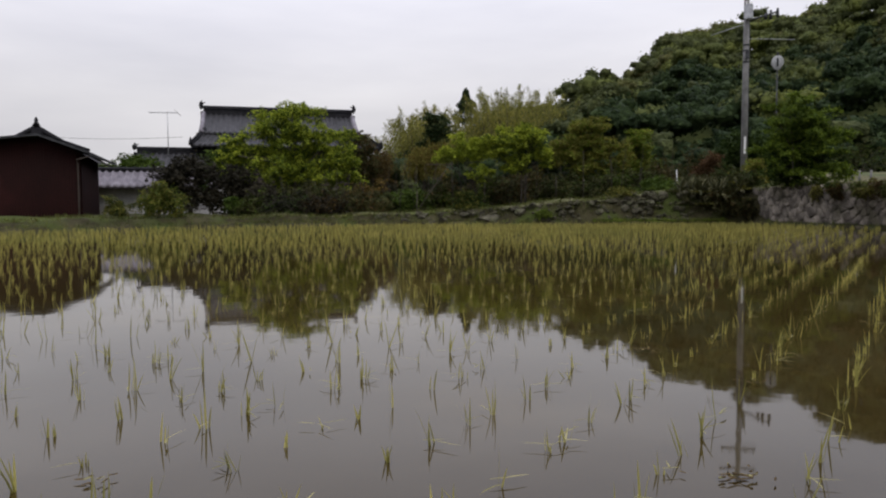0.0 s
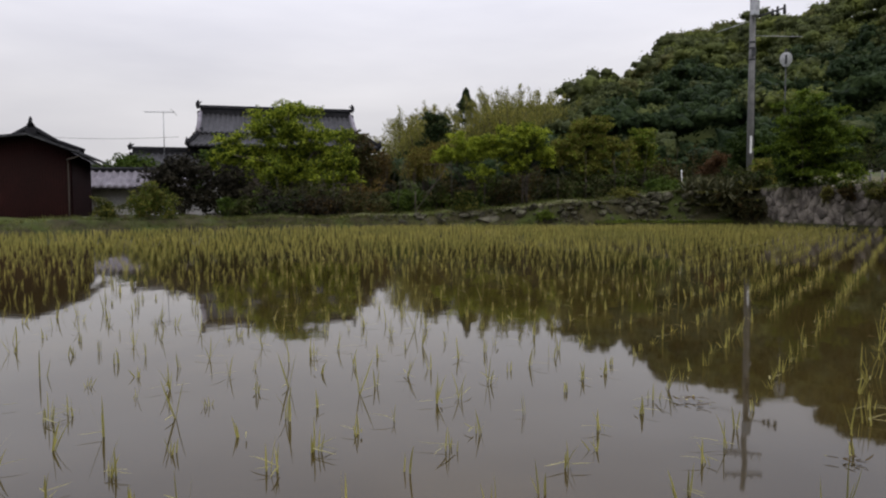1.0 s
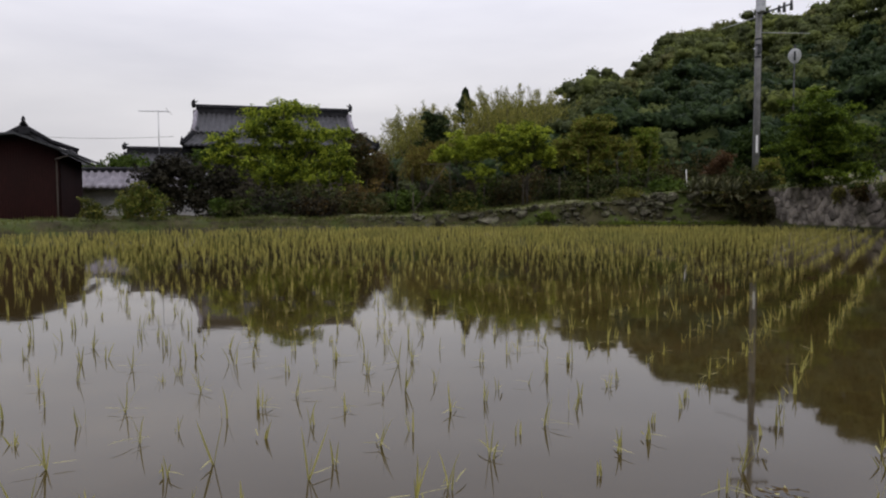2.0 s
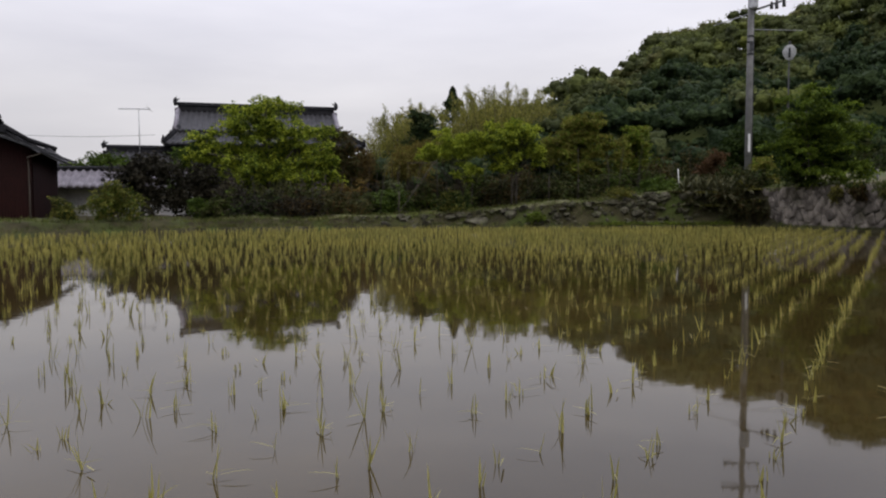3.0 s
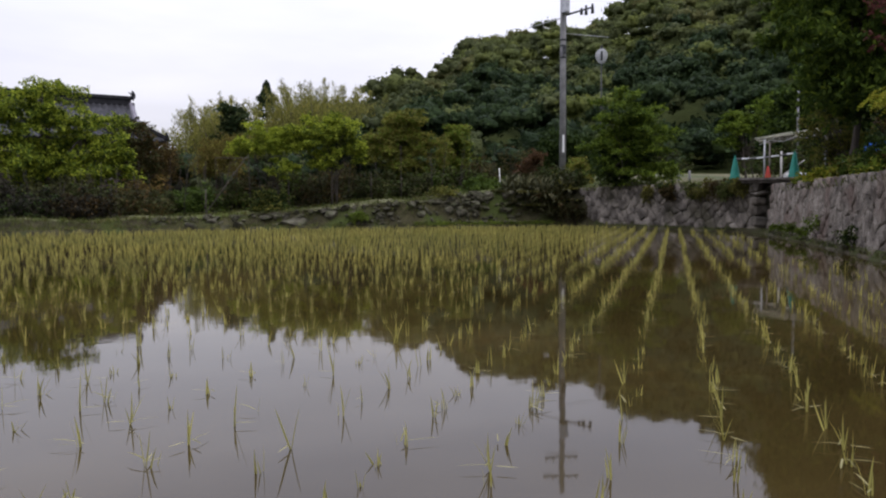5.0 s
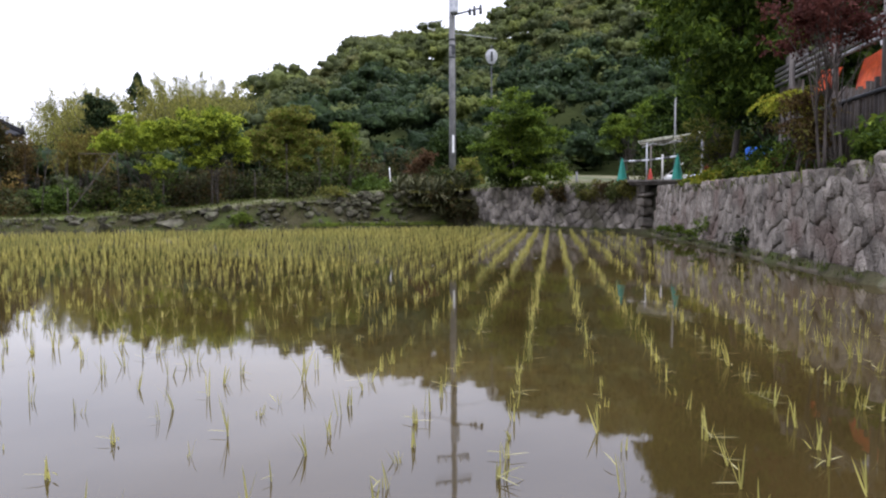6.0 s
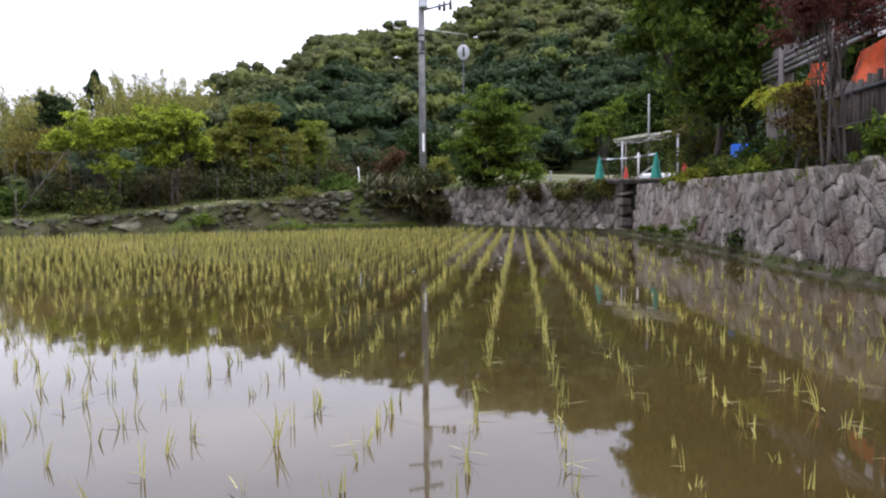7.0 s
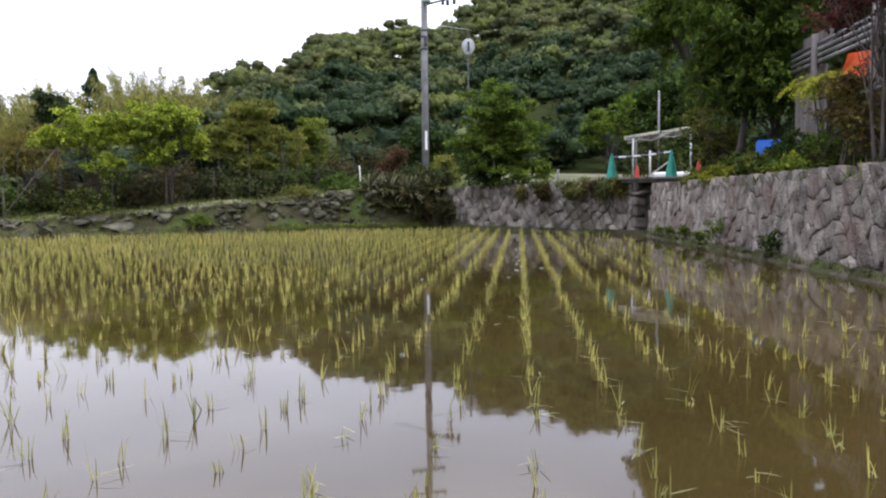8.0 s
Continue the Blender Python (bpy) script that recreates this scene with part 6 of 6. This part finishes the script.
def rice_clump(rng, at):
    """Blades of rice seedlings at the given points: upright green ones, and dead ones lying on the water."""
    n = len(at)
    count = rng.integers(2, 7, n) + (1.6 * step(at[:, 1], 7, 10) + 4.6 * step(at[:, 1], 10, 17)).astype(int)
    k = np.repeat(np.arange(n), count)
    m = len(k)
    base = at[k] + np.concatenate([rng.normal(size=(m, 2)) * 0.008, np.full((m, 1), -0.02)], 1)
    face = rng.uniform(0, 2 * np.pi, n)
    tilt = np.abs(rng.normal(size=n)) * 0.08
    size = np.clip(rng.normal(1.0, 0.2, n), 0.5, 1.5) * (1 + 0.24 * step(at[:, 1], 11, 19))
    v, f = blades(rng, base, face[k] + rng.normal(size=m) * 1.1, tilt[k] + np.abs(rng.normal(size=m)) * 0.11, size[k] * rng.uniform(0.055, 0.12, m), rng.uniform(0.0035, 0.0062, m) * (1 + 0.22 * step(at[k, 1], 10, 20)), rng.normal(size=m) * 0.25 + 0.1)
    dead = np.nonzero(rng.random(n) < np.interp(at @ np.array([*across, 0]), [-6, -3], [0.05, 0.62]))[0]
    dead = np.repeat(dead, rng.integers(1, 4, len(dead)))
    q = len(dead)
    base2 = at[dead] + np.concatenate([rng.normal(size=(q, 2)) * 0.012, np.full((q, 1), 0.012)], 1)
    v2, f2 = blades(rng, base2, rng.uniform(0, 2 * np.pi, q), np.full(q, 1.1) + rng.uniform(0, 0.35, q), rng.uniform(0.04, 0.10, q), rng.uniform(0.0035, 0.006, q), np.full(q, 0.5))
    return np.concatenate([v, v2]), np.concatenate([f, f2 + len(v)]), np.concatenate([np.zeros(len(f), int), np.ones(len(f2), int)])


qi, ui = np.meshgrid(np.arange(-160, 60), np.arange(-130, 350), indexing="ij")
q0 = 0.127 + qi * ROW + rice_rng.normal(size=qi.shape) * 0.013
u0 = ui * 0.18 + rice_rng.uniform(0, 0.2, qi.shape[0])[:, None] + rice_rng.normal(size=qi.shape) * 0.03
spots = (q0[..., None] * across + u0[..., None] * along).reshape(-1, 2)
rel = spots - np.array([0.6, 1.0])
bearing = np.degrees(np.arctan2(rel[:, 0], rel[:, 1]))
keep = inside(spots, WATER_EDGE) & (away(spots, WATER_EDGE) > 0.3) & (rice_rng.random(len(spots)) < np.interp(spots @ across, [-12, -8, -4.6, -4.0], [0.92, 0.88, 0.84, 0.96]) + 0.4 * step(np.hypot(spots[:, 0] - 1, spots[:, 1] - 7), 7, 13)) & (spots[:, 1] > 2.5) & (np.abs(bearing - 15) < 64)
keep &= rice_rng.random(len(spots)) > 0.42 * step(-spots[:, 0], 0.5, 5) * step(spots[:, 1], 16, 22)
to_wall = -(spots - WALL_A) @ WALL_N
keep &= (to_wall > 0.9) & ((to_wall > 2.4) | ((spots - WALL_A) @ WALL_DIR < -2) | (rice_rng.random(len(spots)) < 0.5))
spots = np.column_stack([spots[keep], np.zeros(keep.sum())])
near_field = (spots[:, 0] > -0.9) & (spots[:, 0] < 2.6) & (spots[:, 1] > 5.4) & (spots[:, 1] < 9.9)
v, f, w = rice_clump(rice_rng, spots[~near_field])
tagged(new("rice_seedlings", mesh_of("rice_seedlings", v, f, [L_RICE, L_STRAW], w)), "rows of young green rice seedlings in the flooded field", "rice", kind="stuff")
kinds = []
for k in range(24):
    v, f, w = rice_clump(rice_rng, np.zeros((1, 3)))
    kinds.append(mesh_of("rice_plant", v, f, [L_RICE, L_STRAW], w))
for x, y, z in spots[near_field][:300]:
    ob = tagged(new("rice_plant", kinds[rice_rng.integers(24)]), "young green rice seedling standing in muddy water", "rice plant", "rice plants in rows")
    ob.matrix_basis = pose(x, y, z, 0, 0, rice_rng.uniform(0, 360))

# straw and foam flecks afloat between the rows
fl_rng = np.random.default_rng(211)
n = 1500
fx = np.column_stack([fl_rng.uniform(-8, 12, n), fl_rng.uniform(12.2, 27, n)])
fx = fx[inside(fx, WATER_EDGE)]
n = len(fx)
v, f = blades(fl_rng, np.column_stack([fx, np.full(n, 0.004)]), fl_rng.uniform(0, 6.28, n), np.full(n, 1.56), fl_rng.uniform(0.02, 0.085, n), fl_rng.uniform(0.004, 0.013, n), np.full(n, 0.0))
tagged(new("floating_straw", mesh_of("floating_straw", v, f, [L_STRAW])), "pale straw flecks floating on the water", "straw", kind="stuff")


fo = fl_rng.uniform(0.08, 1.05, (46, 1))
foam = np.array([4.5, 14.1]) + fo * np.array([4.9, 7.3]) + fl_rng.normal(size=(46, 2)) * 0.045 + (fl_rng.random((46, 1)) < 0.3) * ROW * across * fl_rng.integers(-4, 5, (46, 1))
bm = bmesh.new()
for x, y in foam:
    if inside(np.array([[x, y]]), WATER_EDGE)[0]:
        bmesh.ops.create_circle(bm, cap_ends=True, segments=7, radius=fl_rng.uniform(0.011, 0.022), matrix=pose(x, y, 0.006, 0, 0, fl_rng.uniform(0, 360)) @ Matrix.Diagonal((1.5, 0.8, 1, 1)))
tagged(part("foam_flecks", bm, M_WHITE, None), "white foam flecks drifting between the rows", "foam", kind="stuff")


def grass(name, label, pts, mats, per, lo, hi, seed, wide=0.012):
    rng = np.random.default_rng(seed)
    k = np.repeat(np.arange(len(pts)), per)
    m = len(k)
    base = pts[k] + np.concatenate([rng.normal(size=(m, 2)) * 0.05, np.full((m, 1), -0.02)], 1)
    v, f = blades(rng, base, rng.uniform(0, 6.28, m), np.abs(rng.normal(size=m)) * 0.4, rng.uniform(lo, hi, m), rng.uniform(0.5, 1.2, m) * wide, rng.uniform(0.1, 1.0, m))
    tone = (rng.random(len(pts)) < 0.28)[k]
    return tagged(new(name, mesh_of(name, v, f, mats, np.repeat(tone.astype(int), 3))), label, "grass", kind="stuff")


g_rng = np.random.default_rng(221)
edge = []
for a, b in zip(WATER_EDGE[1:-2], WATER_EDGE[2:-1]):
    m = int(np.linalg.norm(b - a) * (70 if -8 < a[0] < 11 and a[1] > 24 else 26))
    u = g_rng.uniform(0, 1, m)[:, None]
    edge.append(a + (b - a) * u)
edge = np.concatenate(edge)
centre = np.array([-5.0, 15.0])
edge = edge + unit(edge - centre) * g_rng.gamma(1.3, 0.35, (len(edge), 1))
d_wall = (edge - WALL_A) @ WALL_N
edge = edge[~((d_wall > -0.05) & (((edge - WALL_A) @ WALL_DIR) < 10.5)) & ~((((edge - FAR_A) @ FAR_N) > -0.05) & (edge[:, 1] < 28.4) & (((edge - WALL_A) @ WALL_DIR) > 10.3))]
edge = np.column_stack([edge, height(edge[:, 0], edge[:, 1])])
edge = edge[edge[:, 2] > 0.02]
near_wall = (edge[:, 0] > 7) & (edge[:, 1] < 22.5)
grass("verge_grass", "short weedy grass along the water's edge", edge[~near_wall | (g_rng.random(len(edge)) < 0.3)], [L_GRASS, L_DRY], 5, 0.04, 0.16, 222)
wet_edge = np.column_stack([g_rng.uniform(5.8, 10.6, 520), np.zeros(520)])
wet_edge[:, 1] = np.interp(wet_edge[:, 0], [5.8, 7.0, 10.9, 11.2], [29.35, 29.2, 29.0, 28.6]) + g_rng.gamma(1.2, 0.14, 520)
grass("edge_grass", "fresh green grass strip at the water's edge", np.column_stack([wet_edge, np.maximum(height(wet_edge[:, 0], wet_edge[:, 1]), 0.02)]), [L_MID, L_GRASS], 6, 0.05, 0.2, 225, 0.012)
bank = np.column_stack([g_rng.uniform(-26, 12.5, 16000), g_rng.uniform(20, 34, 16000)])
dd = away(bank, WATER_EDGE)
bank = bank[~inside(bank, WATER_EDGE) & (dd < 3.2) & (dd > 0.2) & ~((dd > 0.62) & (dd < 1.5) & (bank[:, 0] > -3.5) & (bank[:, 0] < 9.2) & (g_rng.random(len(bank)) < 0.85)) & ~((bank[:, 0] > -9) & (bank[:, 0] < -2) & (g_rng.random(len(bank)) < 0.6)) & ~((((bank - FAR_A) @ FAR_N) > -0.4) & (bank[:, 0] > 10.9))]
bank = np.column_stack([bank, height(bank[:, 0], bank[:, 1])])
grass("bank_grass", "rough grass and weeds on the far bank", bank, [L_GRASS, L_DRY], 5, 0.05, 0.2, 223, 0.014)
tuft = np.column_stack([g_rng.uniform(-8, 10.8, 9000), g_rng.uniform(28.6, 31.5, 9000)])
dd = away(tuft, WATER_EDGE)
tuft = tuft[~inside(tuft, WATER_EDGE) & (dd < 0.95) & (dd > 0.25)]
grass("bank_tufts", "dark weeds and tufts between the bank's stones", np.column_stack([tuft, height(tuft[:, 0], tuft[:, 1])]), [L_GRASS, L_DRY], 4, 0.06, 0.2, 226, 0.015)
terr = WALL_A + WALL_DIR * g_rng.uniform(-3, 10.4, 1500)[:, None] + WALL_N * (0.1 + g_rng.gamma(1.2, 0.5, 1500))[:, None]
terr = np.column_stack([terr, np.maximum(height(terr[:, 0], terr[:, 1]), 1.0)])
ft = FAR_A + FAR_DIR * g_rng.uniform(0, 7.4, 1100)[:, None] + FAR_N * (0.08 + g_rng.gamma(1.2, 0.3, 1100))[:, None]
ft = np.column_stack([ft, np.maximum(height(ft[:, 0], ft[:, 1]), 1.22)])
grass("terrace_grass", "weeds and grass growing on the wall tops", np.concatenate([terr, ft]), [L_GRASS, L_DRY], 4, 0.05, 0.22, 224, 0.016)
for k, (u, s) in enumerate(((2.85, 0.17), (5.1, 0.21), (6.0, 0.08), (6.9, 0.13), (8.0, 0.09), (9.0, 0.07))):
    x, y = WALL_A + WALL_DIR * u - WALL_N * 0.12
    tree("weed_clump", "green weed clump at the foot of the wall", (x, y, 0.08), (x, y, 0.1 + s * 0.8), (s * (0.75 if k == 0 else 1.2), s, s * (1.5 if k == 0 else 1.0)), L_DARK if k == 0 else L_MID, 500, 0.045, 6, 0.5, 0.012, 3, seed=230 + k, category="weeds", alt=L_GRASS)

tree("weed_clump", "bright green weed clump at the far water edge", (3.95, 29.62, 0.1), (3.95, 29.62, 0.3), (0.55, 0.25, 0.2), L_MID, 1500, 0.06, 14, 0.4, 0.012, 4, seed=240, category="weeds", alt=L_GRASS)
tree("weed_clump", "yellowing weeds on the bank by the stone heap", (7.0, 30.0, G(7.0, 30.0)), (7.0, 30.0, G(7.0, 30.0) + 0.2), (0.8, 0.3, 0.22), L_OLIVE, 1800, 0.06, 16, 0.4, 0.012, 5, seed=241, category="weeds", alt=L_GRASS)


def floating_mat(x, y, r, n, seed):
    """A raft of rotting leaves and scum: small curled scraps on the water."""
    rng = np.random.default_rng(seed)
    p = np.column_stack([np.array([x, y]) + rng.normal(size=(n, 2)) * r * np.array([1.0, 0.5]), np.full(n, 0.004) + rng.uniform(0, 0.006, n)])
    v, f = blades(rng, p, rng.uniform(0, 6.28, n), rng.uniform(1.2, 1.56, n), rng.uniform(0.010, 0.036, n), rng.uniform(0.005, 0.013, n), rng.uniform(-0.2, 0.6, n))
    ob = new("floating_leaves", mesh_of("floating_leaves", v, f, [L_RUST, L_STRAW], (rng.random(len(f)) < 0.1).astype(int)))
    tagged(ob, "small raft of brown rotting leaves on the water", "leaves", "rafts of leaves on the water")


for k, (x, y, r, m) in enumerate(((1.30, 6.04, 0.035, 16), (1.12, 4.56, 0.04, 22), (1.53, 5.45, 0.03, 10), (-0.39, 4.54, 0.022, 9), (2.45, 6.55, 0.035, 10), (1.31, 5.98, 0.03, 9), (3.95, 11.2, 0.12, 20))):
    floating_mat(x, y, r, m, 250 + k)


def path_edge():
    """The trodden lip of the path that runs along the top of the far bank."""
    rng = np.random.default_rng(246)
    x = np.arange(-3.2, 9.0, 0.14)
    y0 = np.interp(x, WATER_EDGE[9:13, 0][::-1], WATER_EDGE[9:13, 1][::-1])
    wob = 0.05 * np.sin(x * 1.3) + 0.03 * np.sin(x * 3.7 + 1) + rng.normal(size=len(x)) * 0.008
    rows = []
    for d, up in ((0.68, -0.05), (0.74, 0.0), (0.78, 0.025), (1.30, 0.03), (1.55, -0.05)):
        y = y0 + d + wob
        rows.append(np.column_stack([x, y, height(x, y) + up + rng.normal(size=len(x)) * 0.006]))
    v = np.concatenate(rows)
    k = np.arange(len(v)).reshape(5, len(x))
    f = np.stack([k[:-1, :-1], k[:-1, 1:], k[1:, 1:], k[1:, :-1]], -1).reshape(-1, 4)
    me = mesh_of("path_edge", v, f, [M_PATH], smooth=True)
    tagged(new("path_edge", me), "pale trodden earth path along the top of the bank", "path", kind="structure")


path_edge()

# ---- mud ledges at the foot of the walls ----
def ledge(name, a, b, out, seed):
    rng = np.random.default_rng(seed)
    n = int(np.linalg.norm(b - a) / 0.12)
    u = np.linspace(0, 1, n + 1)
    wob = sum(0.08 * np.sin(u * n * k * 0.12 + rng.uniform(0, 6)) for k in (0.35, 0.9, 2.1)) + rng.normal(size=n + 1) * 0.012
    rows = []
    for o, z in ((0.20, -0.06), (0.13, 0.008), (0.10, 0.030), (0.04, 0.06), (-0.25, 0.09)):
        p = a + (b - a) * u[:, None] + out * (o + wob * min(1.0, max(o, 0) * 1.6))[:, None]
        rows.append(np.column_stack([p, z + rng.normal(size=n + 1) * 0.012 * (z > 0)]))
    v = np.concatenate(rows)
    k = np.arange(len(v)).reshape(5, n + 1)
    f = np.stack([k[:-1, :-1], k[:-1, 1:], k[1:, 1:], k[1:, :-1]], -1).reshape(-1, 4)
    me = mesh_of(name, v, f, [M_MUD], smooth=True)
    if me.polygons[0].normal.z < 0:
        me.flip_normals()
    return tagged(new(name, me), "narrow muddy ledge at the foot of the stone wall", "mud", kind="structure")


ledge("mud_ledge", WALL_A - WALL_DIR * 4.0, WALL_B, -WALL_N, 241)
ledge("mud_ledge", FAR_A, FAR_B, -FAR_N, 242)
lg = np.concatenate([WALL_A + WALL_DIR * g_rng.uniform(-1, 10.4, 330)[:, None] - WALL_N * g_rng.uniform(0.0, 0.15, 330)[:, None], FAR_A + FAR_DIR * g_rng.uniform(0, 6.3, 320)[:, None] - FAR_N * g_rng.uniform(0.0, 0.2, 320)[:, None]])
grass("ledge_grass", "sparse weeds on the muddy ledge", np.column_stack([lg, np.full(len(lg), 0.05)]), [L_GRASS, L_DRY], 6, 0.03, 0.13, 243, 0.009)

# ---- stones of walls and banks ----
stone_wall("retaining_wall", "grey rubble retaining wall of slanting fitted stones", WALL_A - WALL_DIR * 1.2, WALL_B, 1.10, 1.18, 0.225, radians(56), 301, tall=0.58, depth=0.024, single=(0.0, 6.2))
stone_wall("field_wall", "rough stone wall under the gravel lot", FAR_A, FAR_B + FAR_DIR * 0.45, 1.28, 1.30, 0.235, radians(48), 302, 0.10, mat=M_STONE_DARK, tall=0.84, depth=0.05)
def drain_notch():
    """A dark drain slot between the two walls, its sides of stacked blocks."""
    top = tagged(new("drain_notch"), "dark drain notch of stacked blocks between the stone walls", "drain", kind="structure")
    rng = np.random.default_rng(303)
    back = FAR_A + FAR_N * 0.5
    part("back_slab", beam((*(back + FAR_DIR * 0.5), 0.5), (*(back - FAR_DIR * 0.7), 0.5), 0.12, 1.3, 0.02), M_ROCK, top)
    z = 0.0
    while z < 1.12:
        h = rng.uniform(0.10, 0.30)
        p = FAR_A - FAR_DIR * rng.uniform(-0.08, 0.10) - FAR_N * rng.uniform(-0.06, 0.10)
        q = p + (FAR_N + FAR_DIR * rng.normal() * 0.25) * rng.uniform(0.35, 0.5)
        part("block", beam((*p, z + h / 2), (*q, z + h / 2 + rng.normal() * 0.04), rng.uniform(0.14, 0.34), h * 0.98, 0.05), M_STONE_DARK, top)
        z += h


drain_notch()
rk = np.random.default_rng(311)
low_bank = []
for _ in range(300):
    x = 9.6 - 12.0 * rk.uniform(0, 1) ** 1.15
    y = float(np.interp(x, WATER_EDGE[9:13, 0][::-1], WATER_EDGE[9:13, 1][::-1])) + rk.uniform(0.26, 0.74)
    s = rk.choice([0.16, 0.27, 0.42], p=[0.4, 0.42, 0.18]) * rk.uniform(0.8, 1.25)
    low_bank.append((x, y, G(x, y) - s * 0.18, s))
low_bank += [(1.9, 30.0, 0.16, 0.8), (0.2, 30.1, 0.12, 0.55), (-1.2, 30.2, 0.1, 0.6)]
rocks_along("stone_bank", "low bank of dark field stones along the far water edge", low_bank, 312)
pile = []
for _ in range(26):
    x, y = 4.5 + rk.normal() * 0.45, 29.4 + rk.uniform(0.2, 0.6)
    pile.append((x, y, G(x, y) + rk.uniform(0.0, 0.06), rk.uniform(0.16, 0.36)))
rocks_along("rock_pile", "heap of dark stones on the low bank", pile, 316)
pile = []
for _ in range(44):
    x, y = 7.9 + rk.normal() * 0.42, 29.12 + rk.uniform(0.2, 0.75)
    pile.append((x, y, G(x, y) + rk.uniform(0.0, 0.08), rk.uniform(0.16, 0.34)))
rocks_along("rock_pile", "heap of broken stones on the bank", pile, 313)
pile = []
for _ in range(20):
    x, y = 9.1 + rk.normal() * 0.35, 28.95 + rk.uniform(0.2, 0.7)
    pile.append((x, y, G(x, y) + rk.uniform(0.0, 0.06), rk.uniform(0.14, 0.3)))
rocks_along("rock_pile", "small heap of stones beneath the strap plants", pile, 314)
foot = []
for u in np.arange(0, 10.4, 0.42):
    p = WALL_A + WALL_DIR * u - WALL_N * (0.05 + abs(rk.normal()) * 0.06)
    foot.append((p[0], p[1], 0.07, rk.uniform(0.05, 0.16)))
rocks_along("wall_foot_stones", "small muddy stones along the foot of the wall", foot, 315)
